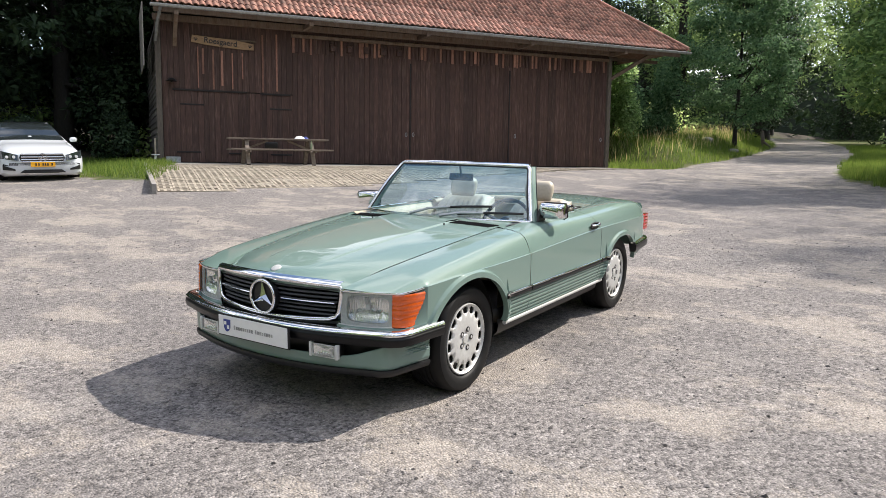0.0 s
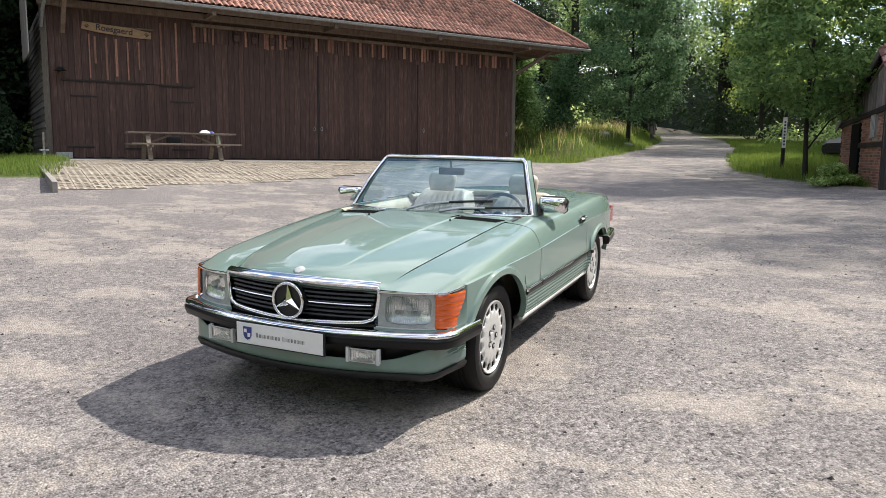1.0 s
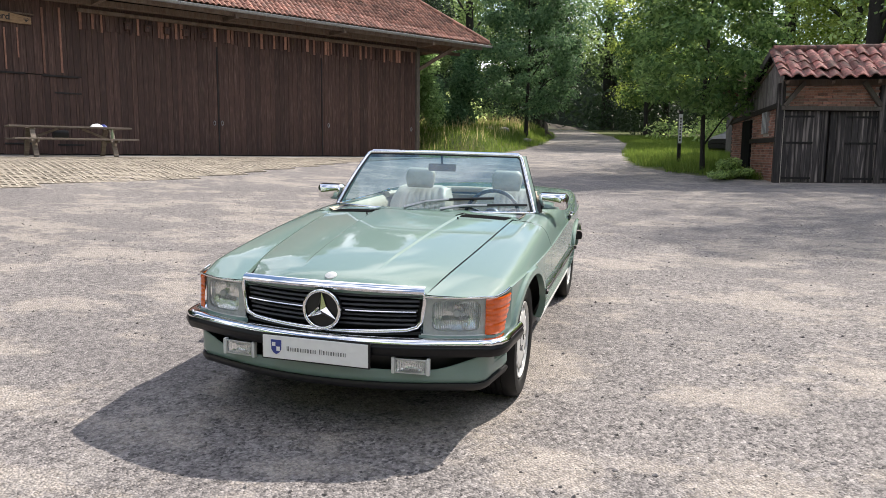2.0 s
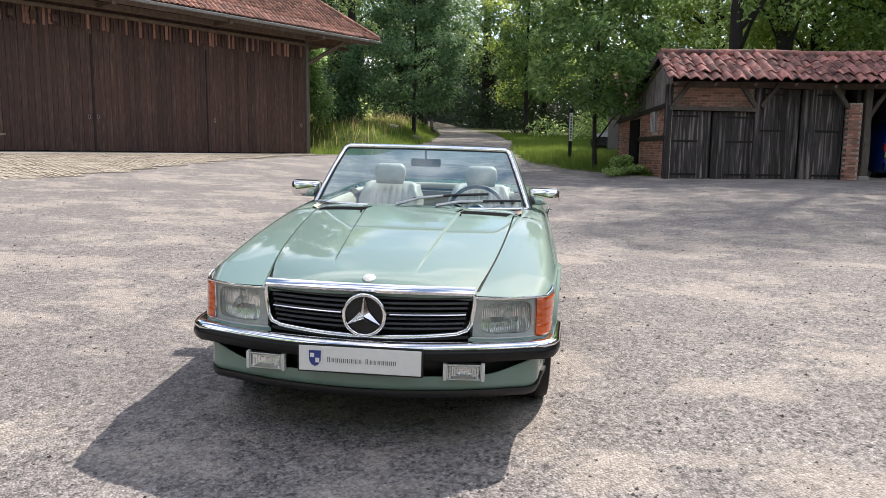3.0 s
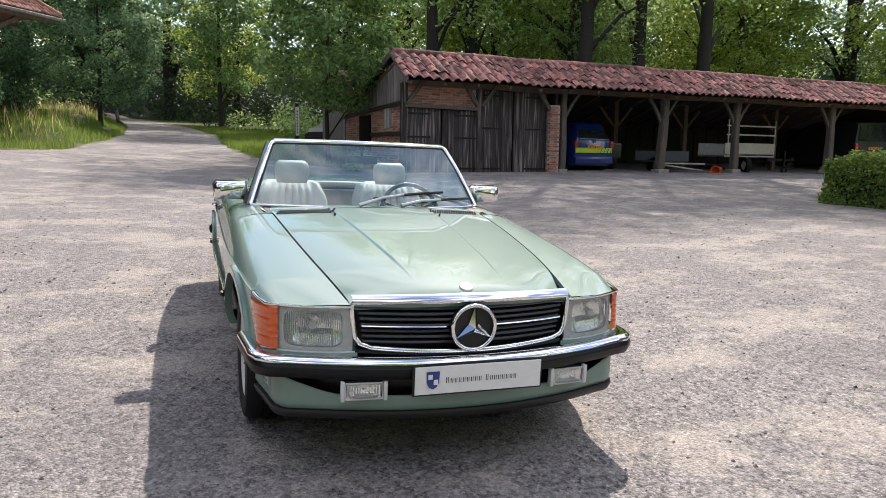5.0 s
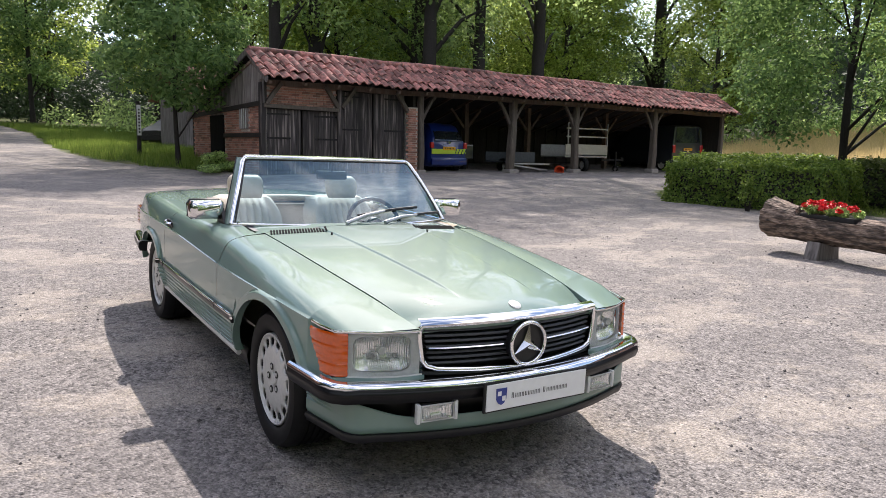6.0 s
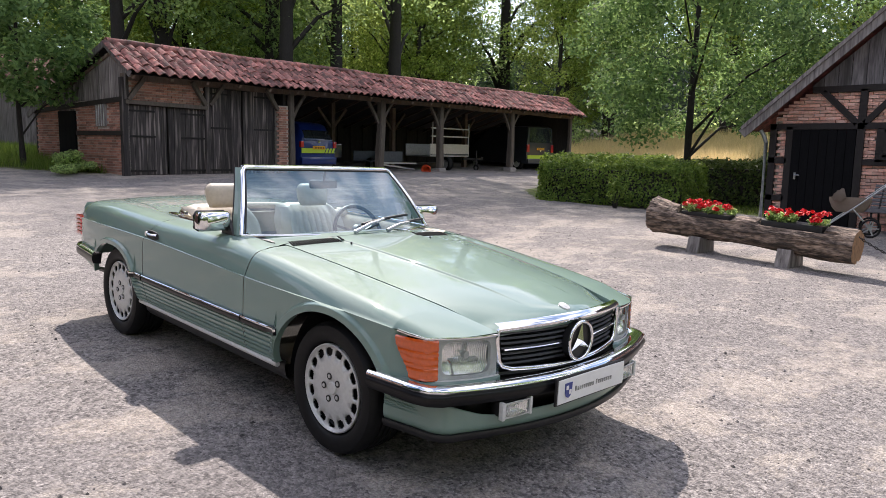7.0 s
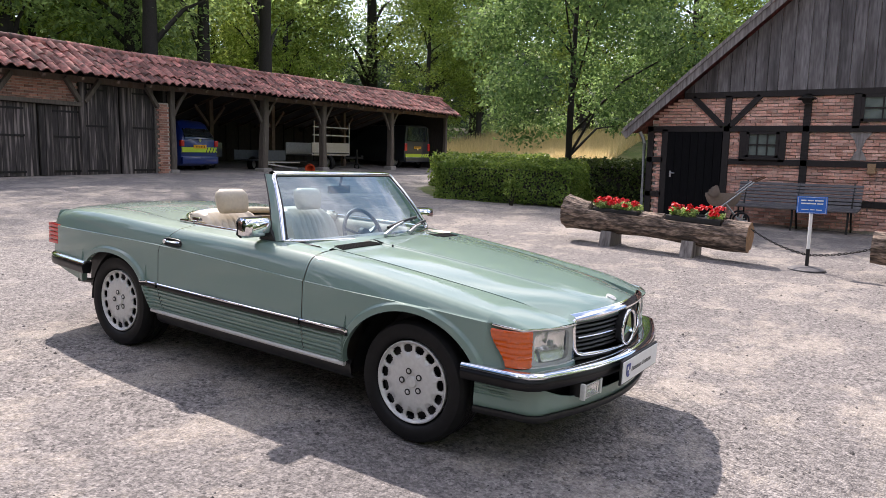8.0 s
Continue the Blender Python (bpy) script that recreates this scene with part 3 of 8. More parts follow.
for k in range(49):
    y = -0.50 - 1.475 * (k / 48)
    xh = curve(XH, max(y, -1.9)) - 0.0065
    xc = 0.295 + 0.08 * (y + 0.5)
    us = sorted(span(-1, 1, 40) + [sg * (xc + o) / xh for sg in (-1, 1) for o in (-0.006, -0.004, 0.0, 0.003, 0.006, 0.009, 0.012)])
    col = []
    for u in us:
        x = u * xh
        yy = y + (0.088 * u * u * sstep(-1.6, -1.975, y) if y < -1.6 else 0)
        col.append((x, yy, bonnet_z(u, x, y)))
    col = [(col[0][0] + 0.012, col[0][1], col[0][2] - 0.015)] + col + [(col[-1][0] - 0.012, col[-1][1], col[-1][2] - 0.015)]
    rows.append(col)
rows.append([(p[0], p[1] + 0.004, p[2] - 0.02) for p in rows[-1]])
loft(bm, rows)
bonnet = part("bonnet", bm, PAINT, car, smooth=30)
for sx in (-1, 1):
    bm = bmesh.new()
    loft(bm, [[(sx * (curve(XH, y) + o), y, curve(ZT, y) - 0.008) for o in (-0.05, 0.05)] for y in span(-1.90, -1.83, 4)])
    part("seam_channel", bm, PAINT, bonnet)
    # black strip added below the gap so the seam reads as a shaded line
    bm = bmesh.new()
    loft(bm, [[(sx * (curve(XH, y) + o), y, curve(ZT, y) - 0.016) for o in (-0.06, 0.03)] for y in span(-1.83, -0.50, 20)])
    part("seam_shade", bm, M["black"], bonnet, "black strip for the shade in the bonnet seam")
bm = bmesh.new()
lathe(bm, [(0.0, 0.005), (0.020, 0.004), (0.027, 0.002), (0.029, -0.006)], Matrix.Translation((0, -1.905, 0.733)) @ pose(0, 0, 0, 24), 24)
part("bonnet_badge", bm, M["alloy"], bonnet, "round silver badge", smooth=50)
for sx in (-1, 1):
    bm = bmesh.new()
    rod(bm, (sx * 0.30, -0.68, 0.865), (sx * 0.30, -0.68, 0.882), 0.006, 0.005, 8)
    part("washer_jet", bm, M["black"], bonnet)

def scuttle_z(x):
    u = min(1, abs(x) / 0.614)
    return bonnet_z(u, x, -0.5) + 0.001


# scuttle between bonnet and windscreen, and two rows of air slots in front of it
bm = bmesh.new()
rows = []
for k in range(9):
    t = k / 8
    col = []
    for i in range(31):
        u = -1 + 2 * i / 30
        x = u * 0.735
        y0, y1 = -0.495, -0.435 + 0.235 * u * u
        z = scuttle_z(x) + 0.004 * t - 0.013 * sstep(0.60, 0.67, abs(x))
        col.append((x, y0 + (y1 - y0) * t, z))
    rows.append(col)
loft(bm, rows)
scuttle = part("scuttle", bm, PAINT, car, smooth=40)
bm = bmesh.new()
box(bm, (0, -0.53, 0.822), (1.46, 0.22, 0.008))
part("scuttle_tray", bm, M["black"], scuttle)
# no openings are cut: near-black strips stand in for the slots' inner shade
slot_bm = bmesh.new()
box(slot_bm, (0, 0, 0), (0.0095, 0.098, 0.004))
slot_me = mesh_of("air_slot", slot_bm, M["slot"])
for sx in (-1, 1):
    for k in range(21):
        x = sx * (0.285 + 0.0155 * k)
        y = -0.562 + 0.045 * ((abs(x) - 0.285) / 0.31)
        u, us = abs(x) / (curve(XH, y) - 0.0065), (abs(x) + 0.01) / (curve(XH, y) - 0.0065)
        if u > 0.965:
            continue
        z0, zf, zs = bonnet_z(u, x, y), bonnet_z(u, x, y - 0.03), bonnet_z(us, x, y)
        ob = new("air_slot", slot_me)
        ob.parent = bonnet
        ob.matrix_basis = pose(x, y, z0 + 0.0016, math.degrees(math.atan2(z0 - zf, 0.03)), sx * math.degrees(math.atan2(z0 - zs, 0.01)), -18)

# boot lid, soft-top cover and tail
bm = bmesh.new()
rows = []
for k in range(19):
    y = 1.30 + 0.83 * k / 18
    xe = 0.595 - 0.05 * sstep(1.3, 2.1, y)
    ze = curve(ZT, y) + 0.011
    rows.append([(u * xe, y, ze + 0.022 * (1 - u * u)) for u in span(-1, 1, 16)])
rows.append([(p[0], p[1] + 0.03, p[2] - 0.04) for p in rows[-1]])
loft(bm, rows)
part("boot_lid", bm, PAINT, car, smooth=40)
bm = bmesh.new()
rows = []
for k in range(9):
    t = k / 8
    col = []
    for i in range(33):
        u = -1 + 2 * i / 32
        yf = 1.06 - 0.42 * abs(u) ** 4.0
        y = yf + (1.294 - yf) * t
        xe = 0.655 - 0.055 * sstep(0.9, 1.3, y)
        col.append((u * xe, y, curve(ZT, y) + 0.012 + 0.024 * (1 - u * u)))
    rows.append(col)
loft(bm, [[(p[0], p[1], p[2] - 0.03) for p in rows[0]]] + rows)
cover = part("soft_top_cover", bm, PAINT, car, "pale green soft-top cover", smooth=40)
bm = bmesh.new()
tube(bm, [(p[0] * 0.965, p[1] - 0.032, p[2] - 0.012) for p in rows[0]], 0.036, 10, squash=0.7)
part("rear_coaming", bm, M["beige"], cover, "padded beige rim", smooth=60)
bm = bmesh.new()
tube(bm, [(p[0], p[1] + 0.012, p[2] + 0.004) for p in rows[0]], 0.006, 6)
part("cover_strip", bm, M["chrome"], cover, "chrome strip", smooth=60)
for sx in (-1, 1):
    bm = bmesh.new()
    box(bm, (sx * 0.655, 0.70, 0.892), (0.045, 0.14, 0.02), None, 0.006)
    box(bm, (sx * 0.625, 0.66, 0.897), (0.03, 0.07, 0.045), None, 0.008)
    part("roof_latch", bm, M["chrome"], cover, "chrome roof latch plate", smooth=40)
bm = bmesh.new()
loft(bm, [[(x, 2.135 - 0.03 * (x / 0.75) ** 2 - 0.02 * (0.83 - z), z) for x in span(-0.745 + 0.02 * (z > 0.8), 0.745 - 0.02 * (z > 0.8), 16)] for z in (0.43, 0.5, 0.6, 0.7, 0.8, 0.835)])
part("tail_panel", bm, PAINT, car, smooth=40)
for sx in (-1, 1):
    bm = bmesh.new()
    for k in range(5):
        box(bm, (sx * 0.765, 2.06, 0.605 + 0.030 * k), (0.05, 0.20, 0.026), None, 0.005)
    part("tail_lamp", bm, M["red"], car, "ribbed red tail lamp", smooth=40)


# bumpers: a black body with a chrome top, wrapped round the corners
def wrap(sign, y_mid, y_end, x_max, bulge, n=40, flare=0.004):
    """The bumper's line in plan, from one end round to the other."""
    pts = []
    for k in range(n + 1):
        a = -1 + 2 * k / n
        s = abs(a)
        if s < 0.66:
            x, y = a / 0.66 * (x_max - 0.10), y_mid + bulge * (s / 0.66) ** 2
        else:
            t = (s - 0.66) / 0.34
            yc = y_mid + bulge
            ang = min(1, t / 0.45) * math.pi / 2
            x = math.copysign(x_max - 0.10 + 0.10 * math.sin(ang), a)
            y = yc + sign * 0.12 * (1 - math.cos(ang))
            if t > 0.45:
                y = yc + sign * 0.12 + (y_end - yc - sign * 0.12) * (t - 0.45) / 0.55
                x = math.copysign(x_max + flare * (t - 0.45) / 0.55, a)
        pts.append((x, y))
    return pts


def bumper_rows(line, prof, sign):
    rows = []
    for i, (x, y) in enumerate(line):
        a, b = line[max(i - 1, 0)], line[min(i + 1, len(line) - 1)]
        d = Vector((b[0] - a[0], b[1] - a[1])).normalized()
        nx, ny = (d.y, -d.x) if sign > 0 else (-d.y, d.x)
        rows.append([(x + nx * o, y + ny * o, z) for o, z in prof])
    return rows


fb = wrap(1, -2.055, -1.535, 0.826, 0.15, flare=0.022)
bm = bmesh.new()
loft(bm, bumper_rows(fb, [(-0.06, 0.468), (0.0, 0.474), (0.014, 0.462), (0.018, 0.435), (0.008, 0.410), (-0.03, 0.403), (-0.06, 0.42)], 1), cap=True)
front_bumper = part("front_bumper", bm, M["rubber"], car, "black front bumper with chrome top", smooth=50)
bm = bmesh.new()
loft(bm, bumper_rows(fb, [(-0.07, 0.474), (-0.02, 0.490), (0.000, 0.489), (0.013, 0.481), (0.017, 0.470), (0.014, 0.465), (-0.01, 0.468)], 1), cap=True)
part("chrome_top", bm, M["chrome"], front_bumper, "chrome bumper top", smooth=50)
bm = bmesh.new()
tube(bm, [(x * 1.0, y - 0.0, 0.444) for x, y in fb], 0.020, 8)
part("rubber_lip", bm, M["rubber"], front_bumper, smooth=60)
rb = wrap(-1, 2.235, 1.535, 0.826, -0.13, flare=0.048)
bm = bmesh.new()
loft(bm, bumper_rows(rb, [(-0.05, 0.525), (0.0, 0.528), (0.016, 0.510), (0.018, 0.482), (0.010, 0.455), (-0.04, 0.45)], -1), cap=True)
rear_bumper = part("rear_bumper", bm, M["rubber"], car, "black rear bumper with chrome top", smooth=50)
bm = bmesh.new()
loft(bm, bumper_rows(rb, [(-0.06, 0.528), (-0.02, 0.540), (0.004, 0.537), (0.016, 0.524), (0.018, 0.514), (-0.01, 0.516)], -1), cap=True)
part("chrome_top", bm, M["chrome"], rear_bumper, "chrome bumper top", smooth=50)
bm = bmesh.new()
tube(bm, [(-0.70, 1.90, 0.34), (-0.72, 1.70, 0.36), (-0.70, 1.58, 0.42)], 0.018, 8)
part("towing_loop", bm, M["black"], rear_bumper, smooth=60)

# front apron with ribbed ends, and its black lower lip
ap = wrap(1, -2.03, -1.575, 0.757, 0.13, 60, flare=0.036)
bm = bmesh.new()
rows = []
for i, r in enumerate(bumper_rows(ap, [(0.0, 0.4), (1.0, 0.4)], 1)):
    (px, py, _), (qx, qy, _) = r
    top = 0.334 + 0.078 * sstep(0.46, 0.80, abs(px)) ** 1.3 + 0.004 * sstep(-1.85, -1.7, py)
    ends = sstep(-1.80, -1.72, py)
    out = []
    for k in range(33):
        z = top + 0.002 - (top - 0.262) * (k - 1) / 31 if k else top - 0.006
        o = -0.014 if k == 0 else -0.003 * (k == 1) - 0.020 * max(0, (0.30 - z) / 0.04) ** 2
        o -= 0.005 * ends * (abs(z - 0.362) < 0.034 and ((z - 0.328) / 0.0125) % 1 > 0.6)
        out.append((px + (qx - px) * o, py + (qy - py) * o, z))
    rows.append(out)
loft(bm, rows)
apron = part("front_apron", bm, PAINT, car, smooth=40)
bm = bmesh.new()
loft(bm, bumper_rows(ap, [(-0.03, 0.274), (0.004, 0.272), (0.007, 0.262), (-0.004, 0.238), (-0.03, 0.228), (-0.08, 0.232)], 1), cap=True)
part("spoiler_lip", bm, M["black"], apron, "black spoiler lip", smooth=50)
bm = bmesh.new()
loft(bm, [[(x, y + 0.07 + (0.03 if abs(x) > 0.6 else 0), z) for x, y in ap if abs(x) < 0.70] for z in (0.26, 0.34, 0.42, 0.47)])
part("apron_recess", bm, M["black"], car, "black recess behind the bumper", smooth=50)

# headlamps, direction lamps and the panel under them
for sx in (-1, 1):
    def nose(x, z):
        return (sx * x, -1.905 + 0.10 * ((x - 0.45) / 0.30) ** 2 - 0.03 * (0.67 - z), z)

    bm = bmesh.new()
    def lamp_edge(z):
        return 0.446 + 0.022 * sstep(0.50, 0.64, z)

    cut = [((0.603 + 0.108 * math.copysign(abs(math.cos(a)) ** 0.4, math.cos(a))), 0.579 + 0.071 * math.copysign(abs(math.sin(a)) ** 0.4, math.sin(a))) for a in span(0, 2 * math.pi, 64)]
    ring_out = []
    for px, pz in cut:
        dx, dz = px - 0.603, pz - 0.579
        s = min(0.129 / abs(dx) if dx > 0 else 0.145 / max(1e-6, -dx), (0.083 if dz > 0 else 0.087) / max(1e-6, abs(dz)))
        qz = 0.579 + dz * s
        ring_out.append((max(lamp_edge(qz), 0.603 + dx * s), qz))
    loft(bm, [[(sx * x, nose(x, z)[1] + 0.006, z) for x, z in ring_out], [(sx * x, nose(x, z)[1] + 0.006, z) for x, z in cut], [(sx * x, nose(x, z)[1] + 0.022, z) for x, z in cut]])
    back = part("headlamp", bm, M["lamp_grey"], car, "rectangular headlamp under a ribbed lens", smooth=40)
    bm = bmesh.new()
    rows = []
    for k in range(9):
        z = 0.494 + 0.168 * k / 8
        rows.append([nose(x, z) for x in span(lamp_edge(z), 0.732, 60)])
    rows = [[(p[0], p[1] + (0.0014 if i % 2 else 0.0) * (4 < i < 46), p[2]) for i, p in enumerate(r)] for r in rows]
    loft(bm, rows)
    ln = part("lens", bm, M["lens"], back, "clear ribbed lens", smooth=0)
    ln.visible_shadow = False
    bm = bmesh.new()
    rows = []
    for i in range(57):
        u = -1 + 2 * i / 56
        col = []
        for j in range(17):
            v = -1 + 2 * j / 16
            x, z = 0.603 + 0.112 * u, 0.579 + 0.074 * v
            bowl = 0.050 * (1 - 0.55 * abs(u) ** 2.2 - 0.45 * abs(v) ** 2.2) + (0.0022 if i % 2 else 0)
            bowl -= 0.016 * (abs(u + 0.1) < 0.55) * sstep(-0.15, -0.35, v) + 0.010 * math.exp(-((u - 0.05) ** 2 + (v - 0.1) ** 2) * 14)
            col.append((sx * x, nose(x, z)[1] + 0.012 + bowl, z))
        rows.append(col)
    loft(bm, rows)
    part("reflector", bm, M["reflector"], back, "bright fluted reflector", smooth=20)
    bm = bmesh.new()
    rod(bm, (sx * 0.606, -1.865, 0.590), (sx * 0.606, -1.845, 0.590), 0.016)
    part("bulb_cap", bm, M["lamp_grey"], back, smooth=60)
    bm = bmesh.new()
    tube(bm, [nose(x, 0.490) for x in span(0.45, 0.735, 10)], 0.004, 6)
    part("lower_trim", bm, M["alloy"], back, "thin bright trim", smooth=60)
    bm = bmesh.new()
    tube(bm, [(p[0], p[1] - 0.008, 0.668) for p in (nose(x, 0.668) for x in span(0.465, 0.735, 10))] + [(sx * 0.775, -1.80, 0.668), (sx * 0.800, -1.72, 0.674), (sx * 0.810, -1.66, 0.680)], 0.0055, 6)
    part("upper_trim", bm, M["chrome"], back, "thin chrome trim over the lamps", smooth=60)
    # amber lamp wrapped round the corner, ribbed
    bm = bmesh.new()
    rows = []
    for k in range(25):
        t = k / 24
        z = 0.492 + 0.170 * t
        rib = 0.006 * abs(math.sin(t * 7 * math.pi)) ** 0.5 + 0.006
        ye = -1.735 + 0.078 * sstep(0.0, 0.95, t)
        x0 = 0.733
        p0 = nose(x0, z)
        xe = flank_x(ye, z) - 0.004
        col = []
        for j in range(13):
            u = j / 12
            a = u * math.pi / 2
            px = x0 + (xe - x0) * math.sin(a) ** 0.75 + rib * u
            py = p0[1] + (ye - p0[1]) * (1 - math.cos(a)) ** 0.8 - rib * (1 - u)
            col.append((sx * px, py, z))
        rows.append(col)
    loft(bm, rows)
    part("direction_lamp", bm, M["orange"], car, "ribbed amber direction lamp", smooth=25)
    bm = bmesh.new()
    rows = []
    for z in (0.435, 0.455, 0.478, 0.488):
        y1 = -1.62
        rows.append([(sx * x, nose(x, z)[1] - 0.004, z) for x in span(0.44, 0.745, 8)] + [(sx * (flank_x(y, z) - 0.003), y, z) for y in (-1.80, -1.74, -1.66, y1)])
    loft(bm, rows)
    part("lamp_valance", bm, PAINT, car, smooth=40)
    # fog lamp: black shell, fluted reflector, glass and two side clamps
    fm = Matrix.Translation((sx * 0.432, -2.005, 0.366)) @ pose(0, 0, 0, 0, 0, sx * 5)

    def fog_part(name, bm, material, parent, label="", smooth=40):
        bm.transform(fm)
        return part(name, bm, material, parent, label, smooth)

    bm = bmesh.new()
    box(bm, (0, 0.045, 0), (0.150, 0.06, 0.070), None, 0.008)
    fog = fog_part("fog_lamp", bm, M["black"], car, "small rectangular fog lamp")
    bm = bmesh.new()
    loft(bm, [[(0.066 * u, 0.014 - 0.018 * max(u * u, v * v) + (0.0014 if i % 2 else 0), 0.029 * v) for i, u in enumerate(span(-1, 1, 26))] for v in span(-1, 1, 8)])
    fog_part("fog_reflector", bm, M["reflector"], fog, "", 15)
    bm = bmesh.new()
    loft(bm, [[(0.069 * u, -0.008 - 0.004 * (1 - u * u) + (0.001 if i % 2 else 0), 0.031 * v) for i, u in enumerate(span(-1, 1, 26))] for v in (-1, 0, 1)])
    fl = fog_part("fog_lens", bm, M["lens"], fog, "ribbed glass lens", 0)
    fl.visible_shadow = False
    bm = bmesh.new()
    tube(bm, [(-0.07, -0.007, -0.031), (-0.07, -0.007, 0.031), (0.07, -0.007, 0.031), (0.07, -0.007, -0.031), (-0.07, -0.007, -0.031)], 0.004, 6, up=(0, 1, 0))
    fog_part("fog_rim", bm, M["alloy"], fog, "thin silver rim", 60)
    for q in (-1, 1):
        bm = bmesh.new()
        box(bm, (q * 0.081, 0.0, 0), (0.016, 0.026, 0.078), None, 0.005)
        fog_part("clamp", bm, M["lamp_grey"], fog, "pale grey side clamp")

# grille: chrome frame, black slats, bright bar and a ringed three-pointed emblem
def grille_y(x):
    return -1.985 + 0.085 * (x / 0.47) ** 2


bm = bmesh.new()
loft(bm, [[(x, grille_y(x) + 0.06, z) for x in span(-0.47, 0.47, 12)] for z in (0.44, 0.665)])
grille = part("grille", bm, M["black"], car, "black slatted grille in a chrome frame")
outline = [(x, 0.684 + 0.012 * (1 - (x / 0.46) ** 2)) for x in span(-0.452, 0.452, 20)]
outline += [(0.464, 0.672), (0.462, 0.63), (0.450, 0.55), (0.432, 0.522), (0.39, 0.508)]
outline += [(x, 0.494 + 0.014 * (x / 0.39) ** 2) for x in span(0.36, -0.36, 14)]
outline += [(-0.39, 0.508), (-0.432, 0.522), (-0.450, 0.55), (-0.462, 0.63), (-0.464, 0.672), outline[0]]
bm = bmesh.new()
tube(bm, [(x, grille_y(x), z) for x, z in outline], 0.011, 8, up=(0, 1, 0))
part("grille_frame", bm, M["chrome"], grille, "chrome grille frame", smooth=60)
bm = bmesh.new()
loft(bm, [[(x, grille_y(x) + dy, z + 0.012 * (1 - (x / 0.46) ** 2)) for x in span(-0.462, 0.462, 24)] for dy, z in
          ((0.015, 0.672), (-0.008, 0.676), (-0.012, 0.688), (0.0, 0.702), (0.022, 0.708), (0.03, 0.70))])
part("grille_cap", bm, M["chrome"], grille, "chrome cap over the grille", smooth=50)
for k in range(7):
    z = 0.522 + 0.0225 * k
    bm = bmesh.new()
    loft(bm, [[(x, grille_y(x) + dy, z + dz) for x in span(-0.44 + 0.004 * (6 - k), 0.44 - 0.004 * (6 - k), 12)] for dy, dz in ((0.045, 0.012), (0.016, 0.010), (0.012, 0.004), (0.014, 0.0), (0.045, -0.004))])
    part("slat", bm, M["slat"], grille, smooth=30)
for a, b in ((-0.425, -0.105), (0.105, 0.425)):
    bm = bmesh.new()
    tube(bm, [(x, grille_y(x) + 0.004, 0.592) for x in span(a, b, 6)], 0.008, 6, squash=0.8)
    part("centre_bar", bm, M["chrome"], grille, "chrome bar", smooth=60)
em = Matrix.Translation((0, -2.0, 0.592)) @ pose(0, 0, 0, 90)
bm = bmesh.new()
tube(bm, [em @ Vector((0.088 * math.cos(a), 0.088 * math.sin(a), 0.01)) for a in (2 * math.pi * k / 40 for k in range(41))], 0.0085, 8, up=(0, 1, 0))
disc = bmesh.new()
lathe(disc, [(0.0, 0.0), (0.084, 0.0), (0.088, 0.006), (0.088, -0.03)], em, 32)
part("emblem_disc", disc, M["black"], grille, "black disc behind the emblem", smooth=40)
ring = part("emblem_ring", bm, M["chrome"], grille, "chrome ring emblem", smooth=60)
bm = bmesh.new()
for k in range(3):
    a = math.pi / 2 + 2 * math.pi * k / 3
    tip = em @ Vector((0.084 * math.cos(a), 0.084 * math.sin(a), 0.012))
    l1 = em @ Vector((0.024 * math.cos(a + math.pi / 3), 0.024 * math.sin(a + math.pi / 3), 0.006))
    l2 = em @ Vector((0.024 * math.cos(a - math.pi / 3), 0.024 * math.sin(a - math.pi / 3), 0.006))
    top = em @ Vector((0, 0, 0.026))
    bot = em @ Vector((0, 0, -0.004))
    v = [bm.verts.new(p) for p in (tip, l1, top, l2, bot)]
    for f in ((0, 1, 2), (0, 2, 3), (0, 4, 1), (0, 3, 4), (1, 4, 2), (2, 4, 3)):
        bm.faces.new([v[i] for i in f])
part("emblem_star", bm, M["chrome"], grille, "three-pointed emblem")
bm = bmesh.new()
loft(bm, [[(x, grille_y(x) + dy, z - 0.006 * (1 - (x / 0.46) ** 2)) for x in span(-0.44, 0.44, 16)] for dy, z in ((0.05, 0.50), (0.006, 0.497), (0.004, 0.485), (0.01, 0.478))])
part("under_grille_panel", bm, M["black"], grille, smooth=40)

# show plate: white with a black edge, a two-coloured shield and dark bars for the trade name
bm = bmesh.new()
box(bm, (0, -2.082, 0.418), (0.535, 0.012, 0.124), None, 0.004)
plate = part("show_plate", bm, M["black"], car, "white show plate with a small blue shield", smooth=40)
bm = bmesh.new()
box(bm, (0, -2.0905, 0.418), (0.519, 0.005, 0.108), None, 0.002)
part("plate_face", bm, M["white_plate"], plate, "white plate face")
shield = [(-0.026, 0.033), (0.026, 0.033), (0.024, -0.012), (0.014, -0.028), (0, -0.035), (-0.014, -0.028), (-0.024, -0.012)]
bm = bmesh.new()
prism(bm, shield, 0.003, Matrix.Translation((-0.190, -2.0935, 0.420)) @ pose(0, 0, 0, 90))
sh = part("shield", bm, M["blue"], plate, "blue shield")
bm = bmesh.new()
box(bm, (-0.179, -2.0975, 0.412), (0.017, 0.0012, 0.020))
box(bm, (-0.201, -2.0975, 0.433), (0.017, 0.0012, 0.018))
part("shield_quarters", bm, M["white_plate"], sh)
bm = bmesh.new()
x = -0.140
